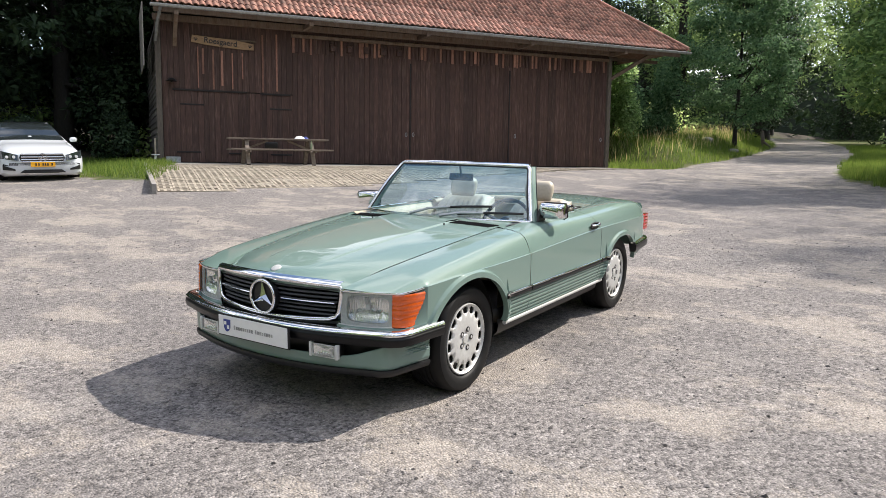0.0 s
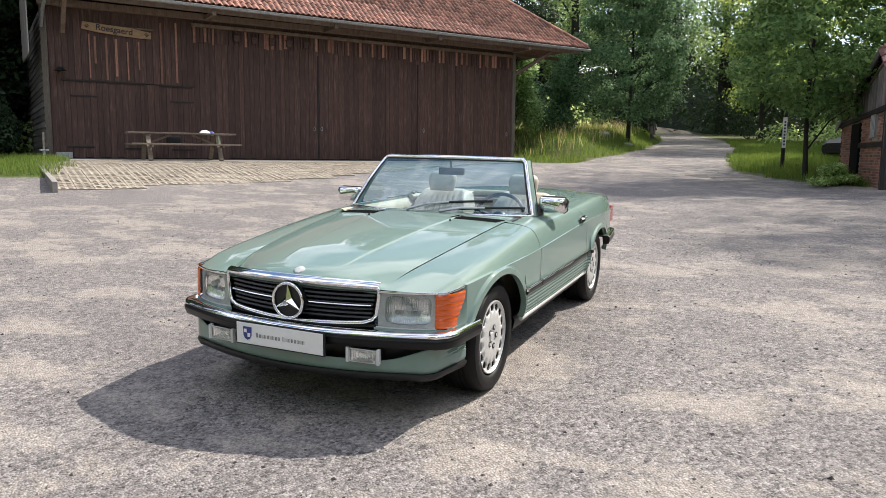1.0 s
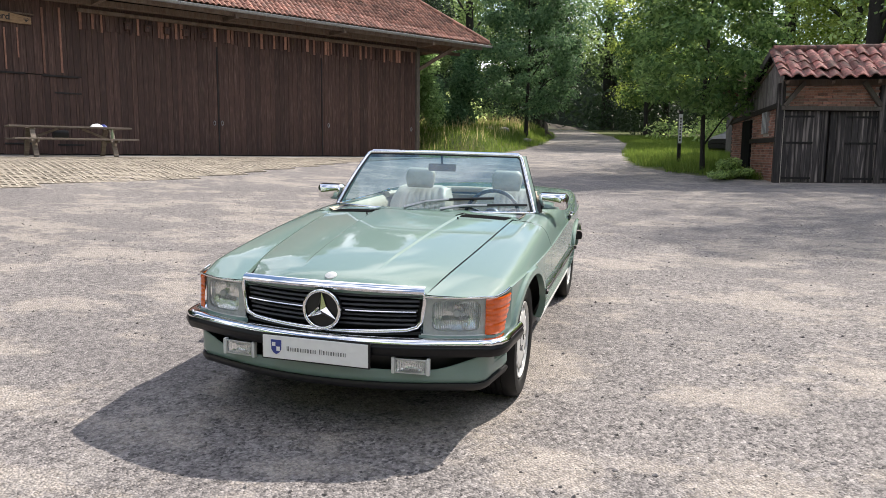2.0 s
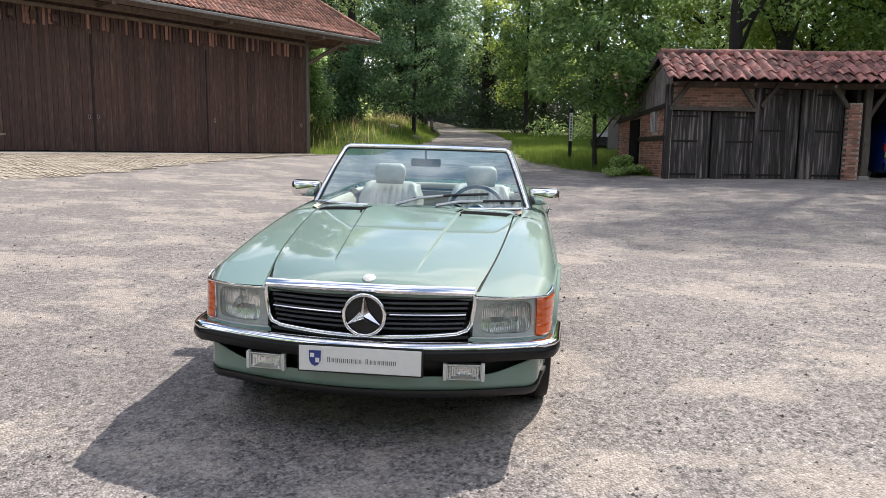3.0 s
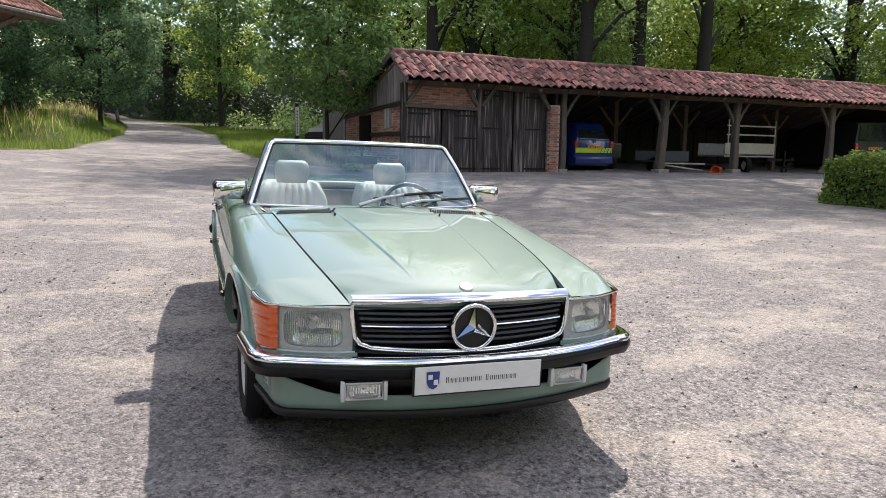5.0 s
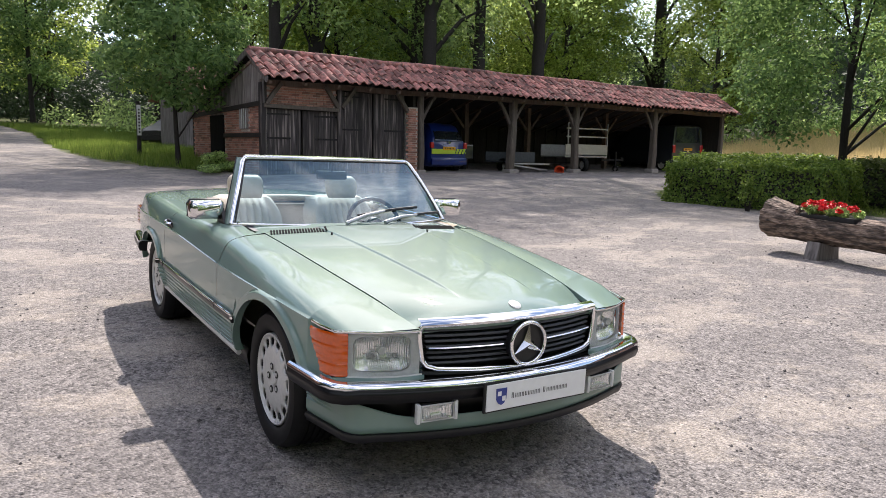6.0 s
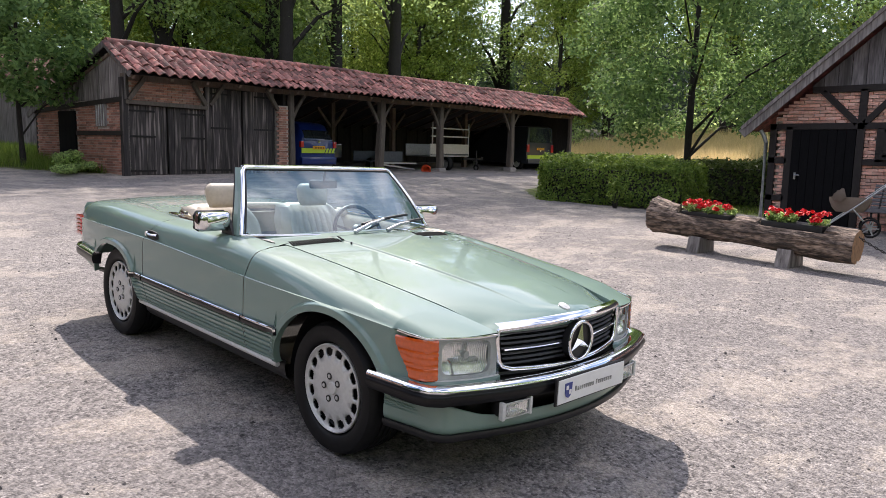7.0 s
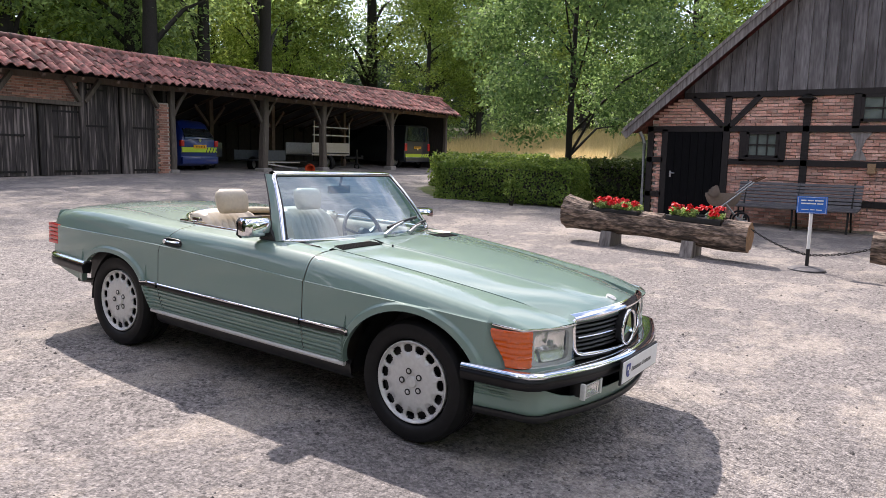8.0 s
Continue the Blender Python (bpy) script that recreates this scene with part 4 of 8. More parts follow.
for word in (9, 8):
    for k in range(word):
        w, hgt = 0.0165, 0.023 if k == 0 else 0.018
        box(bm, (x + w / 2 - 0.0035, -2.0935, 0.4045 + hgt / 2), (0.0028, 0.0012, hgt))
        box(bm, (x + w / 2 + 0.0035, -2.0935, 0.4045 + hgt / 2), (0.0022, 0.0012, hgt))
        x += w + (0.002 if k == 0 else 0)
    x += 0.012
part("plate_bars", bm, M["black"], plate, "dark bars in place of lettering")

# windscreen: frame, pane, sun strip, wipers and the inner mirror
def screen(u, v):
    """A point of the windscreen: u across from -1 to 1, v from foot to top."""
    a = (0.705 * u, -0.445 + 0.235 * u * u, 0.882 - 0.008 * u * u)
    b = (0.560 * u, -0.035 + 0.085 * u * u, 1.243 - 0.006 * u * u)
    bow = 0.02 * math.sin(v * math.pi)
    return (a[0] + (b[0] - a[0]) * v, a[1] + (b[1] - a[1]) * v - bow * 0.6, a[2] + (b[2] - a[2]) * v + bow * 0.5)


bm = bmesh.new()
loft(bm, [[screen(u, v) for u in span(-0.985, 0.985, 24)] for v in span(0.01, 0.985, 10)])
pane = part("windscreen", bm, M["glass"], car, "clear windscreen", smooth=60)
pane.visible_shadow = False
edge = [screen(-1, v) for v in span(0, 0.93, 10)] + [screen(-0.985, 0.98)] + [screen(u, 1) for u in span(-0.96, 0.96, 20)] + [screen(0.985, 0.98)] + [screen(1, v) for v in span(0.93, 0, 10)]
bm = bmesh.new()
tube(bm, edge, 0.0145, 8)
frame_part = part("screen_frame", bm, M["chrome"], car, "chrome windscreen frame", smooth=60)
bm = bmesh.new()
inner_edge = [screen(-0.975, v) for v in span(0.02, 0.93, 10)] + [screen(u, 0.968) for u in span(-0.95, 0.95, 20)] + [screen(0.975, v) for v in span(0.93, 0.02, 10)]
tube(bm, inner_edge, 0.0055, 6)
part("screen_seal", bm, M["black"], frame_part, "black rubber screen seal", smooth=60)
bm = bmesh.new()
tube(bm, [screen(u, 0.0) for u in span(-1, 1, 24)], 0.010, 8)
part("foot_trim", bm, M["chrome"], frame_part, smooth=60)
for sx in (-1, 1):
    bm = bmesh.new()
    rows = []
    for v in span(0.0, 1.0, 10):
        p = screen(sx, v)
        w = 0.085 - 0.035 * v
        rows.append([(p[0] + sx * o, p[1] + dy, p[2]) for o, dy in ((0.006, 0.0), (0.022, 0.012), (0.026, w * 0.7), (0.012, w), (-0.012, w * 0.8), (-0.01, 0.01))])
    loft(bm, rows, True, True)
    part("pillar", bm, PAINT, frame_part, "pale green screen pillar", smooth=40)
    bm = bmesh.new()
    tube(bm, [(p[1][0] + sx * 0.005, p[2][1] + 0.006, p[1][2]) for p in rows], 0.0035, 6)
    part("pillar_seal", bm, M["black"], frame_part, smooth=60)
bm = bmesh.new()
loft(bm, [[(p[0], p[1] + dy, p[2] + dz) for p in (screen(u, 1) for u in span(-0.97, 0.97, 20))] for dy, dz in ((0.0, 0.008), (0.02, 0.018), (0.05, 0.012), (0.052, -0.012), (0.01, -0.012))])
part("header_rail", bm, M["chrome"], frame_part, "bright header rail", smooth=50)
bm = bmesh.new()
box(bm, (0.0, 0.02, 1.142), (0.205, 0.025, 0.055), pose(0, 0, 0, -8).to_3x3(), 0.012)
rod(bm, (0, 0.015, 1.165), (0, 0.0, 1.225), 0.008)
part("inner_mirror", bm, M["black"], car, "black inner mirror", smooth=50)
for x0, x1, v1 in ((-0.12, 0.45, 0.20), (0.13, 0.68, 0.10)):
    a = Vector((x0, -0.478, 0.902))
    b = Vector(screen((x0 + x1) / 2 / 0.68, v1 * 0.75)) + Vector((0, -0.022, 0.02))
    bm = bmesh.new()
    tube(bm, [a, a * 0.5 + b * 0.5 + Vector((0, -0.006, 0.012)), b], [0.012, 0.009, 0.007], 6)
    wiper = part("wiper", bm, M["steel"], car, "wiper arm with black blade", smooth=50)
    bm = bmesh.new()
    s0, s1 = Vector(screen((x0 + 0.10) / 0.68, v1 * 0.55)), Vector(screen(min(0.95, x1 / 0.68), v1))
    tube(bm, [s0.lerp(s1, t) + Vector((0, -0.016, 0.012 + 0.006 * math.sin(t * 3.1))) for t in span(0, 1, 8)], 0.009, 6)
    part("blade", bm, M["black"], wiper, "black blade", smooth=50)

# dashboard, steering wheel and floor
bm = bmesh.new()
loft(bm, [[(u * 0.64, y, z) for u in span(-1, 1, 8)] for y, z in ((-0.42, 0.862), (-0.25, 0.868), (-0.12, 0.855), (-0.09, 0.80), (-0.12, 0.66), (-0.16, 0.50))])
part("dashboard", bm, M["dash"], car, "dark dashboard", smooth=40)
wheel_m = Matrix.Translation((0.355, 0.085, 0.80)) @ pose(0, 0, 0, 66)
bm = bmesh.new()
tube(bm, [wheel_m @ Vector((0.195 * math.cos(a), 0.195 * math.sin(a), 0)) for a in (2 * math.pi * k / 36 for k in range(37))], 0.014, 8)
sw = part("steering_wheel", bm, M["black"], car, "black steering wheel", smooth=60)
bm = bmesh.new()
for a in (20, 160, 250, 290):
    d = Vector((math.cos(radians(a)), math.sin(radians(a)), 0))
    bar(bm, wheel_m @ (d * 0.03), wheel_m @ (d * 0.19), 0.03, 0.015)
lathe(bm, [(0.0, 0.03), (0.05, 0.026), (0.065, 0.005), (0.05, -0.02)], wheel_m, 20)
rod(bm, wheel_m @ Vector((0, 0, -0.01)), wheel_m @ Vector((0, 0, -0.30)), 0.035)
part("wheel_hub", bm, M["black"], sw, smooth=50)
bm = bmesh.new()
box(bm, (0, 0.30, 0.27), (1.20, 1.5, 0.04))
box(bm, (0, 1.02, 0.55), (1.20, 0.03, 0.62))
part("cabin_floor", bm, M["carpet"], car, "dark cabin floor")
bm = bmesh.new()
box(bm, (0, 0.25, 0.47), (0.20, 0.9, 0.26), None, 0.03)
box(bm, (0, 0.42, 0.66), (0.19, 0.30, 0.07), None, 0.03)
part("centre_console", bm, M["beige"], car, "beige centre console", smooth=50)
bm = bmesh.new()
loft(bm, [[(x, 0.94 + 0.04 * (1 - (x / 0.6) ** 2), z) for x in span(-0.60, 0.60, 10)] for z in (0.45, 0.70, 0.86)])
loft(bm, [[(x, y, 0.865) for x in span(-0.60, 0.60, 6)] for y in (0.94, 1.06)])
part("rear_bulkhead", bm, M["beige"], car, "beige rear bulkhead", smooth=50)

# two leather seats with fluted backs and headrests
for x0 in (-0.355, 0.355):
    bm = bmesh.new()
    rows = []
    for k in range(13):
        t = k / 12
        y = 0.44 + 0.22 * t
        z = 0.50 + 0.44 * t
        w = 0.255 - 0.035 * sstep(0.75, 1.0, t)
        col = []
        for i in range(41):
            u = -1 + 2 * i / 40
            fl = 0.020 * abs(math.sin(u * math.pi * 5.0)) ** 0.6 * (abs(u) < 0.6)
            bol = 0.035 * sstep(0.62, 0.85, abs(u)) * (1 - sstep(0.9, 1.0, abs(u)) * 0.8)
            fold = 0.05 * sstep(0.85, 1.0, t) ** 2 + 0.06 * sstep(0.9, 1.0, abs(u))
            col.append((x0 + u * w, y - bol - fl * (1 - sstep(0.8, 0.95, t)) + fold, z - 0.02 * sstep(0.7, 1, abs(u)) * t))
        rows.append(col)
    back = [[(p[0], 0.60 + 0.20 * (k / 12) + 0.0, p[2]) for p in r] for k, r in enumerate(rows)]
    loft(bm, rows)
    loft(bm, [rows[-1], [(p[0], p[1] + 0.05, p[2] + 0.012) for p in rows[-1]], back[-1]])
    loft(bm, back)
    for e in (0, -1):
        loft(bm, [[r[e] for r in rows], [r[e] for r in back]])
    seat = part("seat", bm, M["leather"], car, "cream leather seat with fluted backrest", smooth=50)
    bm = bmesh.new()
    box(bm, (x0, 0.28, 0.46), (0.50, 0.50, 0.16), pose(0, 0, 0, 6).to_3x3(), 0.05)
    part("cushion", bm, M["leather"], seat, "cream seat cushion", smooth=60)
    bm = bmesh.new()
    rows = []
    for k in range(11):
        t = k / 10
        z = 0.940 + 0.155 * t
        s = 1 - 0.20 * (1 - t) ** 2 - 0.10 * t**2 - 0.22 * t**8
        d = 0.055 * math.sqrt(max(0.03, 1 - (2 * t - 1) ** 4 * 0.75))
        rows.append([(x0 + 0.130 * s * math.copysign(abs(math.cos(a)) ** 0.55, math.cos(a)), 0.635 + 0.03 * t + d * math.copysign(abs(math.sin(a)) ** 0.7, math.sin(a)), z) for a in (2 * math.pi * j / 28 for j in range(28))])
    loft(bm, rows, True, True)
    part("headrest", bm, M["leather"], seat, "padded cream headrest", smooth=60)

# underside and wheel housings
bm = bmesh.new()
box(bm, (0, -1.25, 0.44), (1.06, 1.15, 0.38))
box(bm, (0, 0.0, 0.26), (1.50, 1.55, 0.06))
box(bm, (0, 1.42, 0.48), (1.06, 1.25, 0.46))
part("underbody", bm, M["black"], car, "black underbody")
for yc in (-AXLE, AXLE):
    for sx in (-1, 1):
        bm = bmesh.new()
        arc = [(yc + 0.415 * math.cos(a), HUB - 0.06 + (0.446 if yc < 0 else 0.402) * math.sin(a)) for a in span(0, math.pi, 20)]
        loft(bm, [[(sx * x, y, z) for y, z in arc] for x in (0.50, 0.68, 0.762)])
        part("wheel_liner", bm, M["black"], car, smooth=60)


# four alloy wheels with fifteen slots in a ring
def road_wheel(x, y, side):
    m = Matrix.Translation((x, y, HUB)) @ pose(0, 0, 0, 0, 90 * side, 0)
    bm = bmesh.new()
    n = 120
    prof = [(0.0, 0.016), (0.033, 0.016), (0.055, 0.022), (0.085, 0.024), (0.12, 0.022), (0.149, 0.019), (0.155, 0.018), (0.170, 0.017), (0.182, 0.016), (0.188, 0.017), (0.195, 0.020), (0.201, 0.028), (0.206, 0.026), (0.208, 0.012)]
    vs = []
    for r, h in prof:
        vs.append([bm.verts.new(m @ Vector((r * math.cos(2 * math.pi * k / n), r * math.sin(2 * math.pi * k / n), h))) for k in range(n)])
    for i in range(len(prof) - 1):
        for k in range(n):
            ph = k % 8
            mid = 6 <= i + 1 <= 9 and 1 <= ph <= 6
            if mid and not (i + 1 in (6, 9) and ph in (1, 6)):
                continue
            q = [vs[i][k], vs[i][(k + 1) % n], vs[i + 1][(k + 1) % n], vs[i + 1][k]]
            if i == 0:
                q = [vs[0][0], vs[1][k], vs[1][(k + 1) % n]]
            try:
                bm.faces.new(q)
            except ValueError:
                pass
    bmesh.ops.remove_doubles(bm, verts=bm.verts, dist=1e-5)
    rim = part("wheel", bm, M["alloy"], car, "silver alloy wheel with a ring of slots", smooth=35)
    sol = rim.modifiers.new("thick", "SOLIDIFY")
    sol.thickness, sol.offset = 0.010, -1
    bm = bmesh.new()
    tp = [(0.200, -0.17), (0.212, 0.0), (0.216, 0.022), (0.230, 0.034), (0.262, 0.040), (0.290, 0.034), (0.302, 0.016), (0.3065, 0.0)]
    for g in range(5):
        c = -0.012 - 0.030 * g
        tp += [(0.3085, c), (0.3085, c - 0.020), (0.3015, c - 0.022), (0.3015, c - 0.028)]
    tp += [(0.3065, -0.172), (0.292, -0.19), (0.25, -0.20), (0.20, -0.18)]
    lathe(bm, tp, m, 72)
    part("tyre", bm, M["tyre"], rim, "black tyre with grooved tread", smooth=40)
    bm = bmesh.new()
    lathe(bm, [(0.0, -0.03), (0.19, -0.03), (0.20, -0.02), (0.20, -0.15)], m, 32)
    part("brake_drum", bm, M["black"], rim, smooth=40)
    bm = bmesh.new()
    lathe(bm, [(0.0, 0.024), (0.026, 0.023), (0.032, 0.017)], m, 20)
    part("hub_cap", bm, M["alloy"], rim, "small hub cap", smooth=40)
    for k in range(5):
        a = 2 * math.pi * k / 5 + 0.3
        c = Vector((0.056 * math.cos(a), 0.056 * math.sin(a), 0))
        bm = bmesh.new()
        lathe(bm, [(0.0165, 0.0225), (0.0165, 0.026), (0.011, 0.026), (0.011, 0.017)], m @ Matrix.Translation(c), 12)
        b = part("bolt", bm, M["black"], rim, smooth=40)
        bm = bmesh.new()
        lathe(bm, [(0.0, 0.028), (0.009, 0.027), (0.010, 0.017)], m @ Matrix.Translation(c), 8)
        bolt_head = part("bolt_head", bm, M["alloy"], rim, smooth=40)


for y in (-AXLE, AXLE):
    for side in (1, -1):
        road_wheel(side * 0.788, y, side)


# ---- ground ----
YARD = [(-12.4, 29.2), (-11.2, 26.9), (-10.0, 27.6), (-9.1, 30), (-8.6, 34), (-8.9, 41), (-10.1, 52), (-12.2, 62), (-15.5, 74), (-11.5, 74), (-6.4, 54), (-4.5, 42), (-4.0, 33),
        (-3.5, 28), (-2.9, 24.8), (-1.5, 22.2), (0.8, 20.2), (0.6, 26), (24, 29), (24.5, 21), (13, 16), (9.6, 14.3), (8.0, 12.4), (8.4, 10.9),
        (10.6, 8.9), (10.3, 7.9), (14, 2), (12, -10), (6, -20), (-12, -22), (-26, -12), (-28, 3), (-25, 10.5), (-20, 10.2), (-16.8, 9.6), (-15.4, 10.2),
        (-16.4, 11.6), (-21.2, 14.4)]


def yard_dist(x, y):
    """Signed distance to the yard's edge, positive inside."""
    best, inside = 1e9, False
    n = len(YARD)
    for i in range(n):
        (x0, y0), (x1, y1) = YARD[i], YARD[(i + 1) % n]
        dx, dy = x1 - x0, y1 - y0
        t = max(0, min(1, ((x - x0) * dx + (y - y0) * dy) / (dx * dx + dy * dy)))
        best = min(best, math.hypot(x - x0 - t * dx, y - y0 - t * dy))
        if (y0 > y) != (y1 > y) and x < (x1 - x0) * (y - y0) / (y1 - y0) + x0:
            inside = not inside
    return best if inside else -best


def ground_mat():
    """Worn tarred gravel in the yard, grass and leaf litter beyond it."""
    m = bpy.data.materials.new("worn_gravel_and_grass")
    m.use_nodes = True
    n, l = m.node_tree.nodes, m.node_tree.links
    b = n["Principled BSDF"]
    b.inputs["Roughness"].default_value = 0.92
    b.inputs["Specular IOR Level"].default_value = 0.25
    co = n.new("ShaderNodeTexCoord")

    def noise_at(scale, detail=5, rough=0.55):
        t = n.new("ShaderNodeTexNoise")
        t.inputs["Scale"].default_value, t.inputs["Detail"].default_value, t.inputs["Roughness"].default_value = scale, detail, rough
        l.new(co.outputs["Object"], t.inputs["Vector"])
        return t.outputs["Fac"]

    def ramp(fac, p0, p1, c0, c1):
        r = n.new("ShaderNodeValToRGB")
        r.color_ramp.elements[0].position, r.color_ramp.elements[1].position = p0, p1
        r.color_ramp.elements[0].color, r.color_ramp.elements[1].color = (*c0, 1), (*c1, 1)
        l.new(fac, r.inputs["Fac"])
        return r.outputs["Color"]

    def mix(fac, a, c, mode="MIX"):
        x = n.new("ShaderNodeMixRGB")
        x.blend_type = mode
        for sock, v in ((0, fac), (1, a), (2, c)):
            if isinstance(v, (int, float)):
                x.inputs[sock].default_value = v
            elif isinstance(v, tuple):
                x.inputs[sock].default_value = (*v, 1)
            else:
                l.new(v, x.inputs[sock])
        return x.outputs["Color"]

    def cells(scale, output):
        t = n.new("ShaderNodeTexVoronoi")
        t.inputs["Scale"].default_value = scale
        l.new(co.outputs["Object"], t.inputs["Vector"])
        return t.outputs[output]

    grit = cells(80, "Distance")
    chips = ramp(cells(80, "Color"), 0.15, 0.85, (0.05, 0.046, 0.045), (0.60, 0.55, 0.52))
    stones = ramp(cells(46, "Color"), 0.2, 0.8, (0.11, 0.102, 0.10), (0.60, 0.555, 0.525))
    base = mix(0.42, chips, stones)
    base = mix(ramp(noise_at(0.5, 5, 0.6), 0.38, 0.66, (0, 0, 0), (0.45, 0.45, 0.45)), base, (0.22, 0.204, 0.202))
    base = mix(0.5, base, ramp(noise_at(55, 6, 0.8), 0.34, 0.66, (0.35, 0.35, 0.35), (1.5, 1.48, 1.45)), "MULTIPLY")
    # pale sand washed into hollows and streaks, and crushed bare spots
    wash = n.new("ShaderNodeMapping")
    wash.inputs["Rotation"].default_value, wash.inputs["Scale"].default_value = (0, 0, 0.9), (0.8, 1.2, 1)
    l.new(co.outputs["Object"], wash.inputs["Vector"])
    streak = n.new("ShaderNodeTexNoise")
    streak.inputs["Scale"].default_value, streak.inputs["Detail"].default_value, streak.inputs["Roughness"].default_value = 1.0, 11, 0.74
    l.new(wash.outputs["Vector"], streak.inputs["Vector"])
    sand = ramp(streak.outputs["Fac"], 0.50, 0.57, (0, 0, 0), (0.75, 0.75, 0.75))
    sand = mix(1.0, sand, ramp(grit, 0.25, 0.6, (1, 1, 1), (0.45, 0.45, 0.45)), "MULTIPLY")
    base = mix(sand, base, ramp(noise_at(60, 4), 0.3, 0.7, (0.48, 0.42, 0.35), (0.80, 0.705, 0.60)))
    worn = ramp(noise_at(2.2, 8, 0.75), 0.56, 0.70, (0, 0, 0), (0.6, 0.6, 0.6))
    base = mix(worn, base, ramp(noise_at(90, 3), 0.35, 0.65, (0.36, 0.33, 0.30), (0.66, 0.61, 0.55)))
    dark = mix(1.0, ramp(cells(24, "Distance"), 0.12, 0.17, (1, 1, 1), (0, 0, 0)), ramp(cells(24, "Color"), 0.80, 0.83, (0, 0, 0), (1, 1, 1)), "MULTIPLY")
    base = mix(dark, base, (0.05, 0.046, 0.045))
    base = mix(0.6, base, ramp(noise_at(17, 7, 0.85), 0.36, 0.64, (0.55, 0.55, 0.56), (1.45, 1.44, 1.42)), "MULTIPLY")
    at = n.new("ShaderNodeAttribute")
    at.attribute_name = "grass"
    litter = n.new("ShaderNodeAttribute")
    litter.attribute_name = "litter"
    turf = ramp(noise_at(3.5, 8, 0.7), 0.3, 0.7, (0.035, 0.06, 0.014), (0.12, 0.15, 0.04))
    turf = mix(ramp(noise_at(0.8, 4), 0.45, 0.65, (0, 0, 0), (0.6, 0.6, 0.6)), turf, (0.17, 0.14, 0.075))
    soil = ramp(noise_at(5, 8, 0.7), 0.3, 0.7, (0.02, 0.017, 0.012), (0.07, 0.055, 0.035))
    turf = mix(litter.outputs["Fac"], turf, soil)
    ad = n.new("ShaderNodeMath")
    ad.operation = "ADD"
    sub = n.new("ShaderNodeMath")
    sub.operation = "MULTIPLY_ADD"
    sub.inputs[1].default_value, sub.inputs[2].default_value = 0.9, -0.45
    l.new(noise_at(4.5, 5, 0.7), sub.inputs[0])
    l.new(at.outputs["Fac"], ad.inputs[0])
    l.new(sub.outputs[0], ad.inputs[1])
    edge = ramp(ad.outputs[0], 0.42, 0.58, (0, 0, 0), (1, 1, 1))
    base = mix(1.0, base, (0.67, 0.67, 0.68), "MULTIPLY")
    l.new(mix(edge, base, turf), b.inputs["Base Color"])
    bp = n.new("ShaderNodeBump")
    bp.inputs["Strength"].default_value, bp.inputs["Distance"].default_value = 0.8, 0.010
    bp.invert = True
    l.new(grit, bp.inputs["Height"])
    bp2 = n.new("ShaderNodeBump")
    bp2.inputs["Strength"].default_value, bp2.inputs["Distance"].default_value = 0.35, 0.02
    l.new(noise_at(9, 8, 0.7), bp2.inputs["Height"])
    l.new(bp.outputs["Normal"], bp2.inputs["Normal"])
    l.new(bp2.outputs["Normal"], b.inputs["Normal"])
    return m


def axis_steps(lo, hi, near_lo, near_hi, step):
    """Coordinates: fine between near_lo and near_hi, then ever coarser."""
    mid = [near_lo + step * k for k in range(int((near_hi - near_lo) / step) + 1)]
    up, down, s, v = [], [], step, near_hi
    while v < hi:
        s *= 1.25
        v += s
        up.append(v)
    s, v = step, near_lo
    while v > lo:
        s *= 1.25
        v -= s
        down.append(v)
    return down[::-1] + mid + up


gx, gy = axis_steps(-600, 600, -26, 25, 0.5), axis_steps(-600, 600, -14, 62, 0.5)
gv, gm, gl = [], [], []
for y in gy:
    for x in gx:
        z = ground_z(max(-80, min(80, x)), min(140, y))
        z += 0.012 * noise.noise((x * 0.35, y * 0.35, 0))
        gv.append((x, y, z))
        d = yard_dist(x, y) if -40 < x < 40 and -30 < y < 75 else -9
        gm.append(1 - sstep(-0.5, 0.5, d))
        gl.append(max(sstep(-21, -25, x) * sstep(5, 9, y), sstep(24, 28, y) * sstep(2, 6, x) * 0.7, sstep(70, 90, y)))
nx = len(gx)
gf = [(j * nx + i, j * nx + i + 1, (j + 1) * nx + i + 1, (j + 1) * nx + i) for j in range(len(gy) - 1) for i in range(nx - 1)]
gme = bpy.data.meshes.new("ground")
gme.from_pydata(gv, [], gf)
gme.attributes.new("grass", "FLOAT", "POINT").data.foreach_set("value", gm)
gme.attributes.new("litter", "FLOAT", "POINT").data.foreach_set("value", gl)
gme.materials.append(ground_mat())
gme.polygons.foreach_set("use_smooth", [True] * len(gf))
ground = tagged(new("ground", gme), "worn grey gravel yard with sandy patches and grass verges", "ground", kind="structure")

# loose small stones on the yard
r5 = np.random.RandomState(15)
sv, sf = [], []
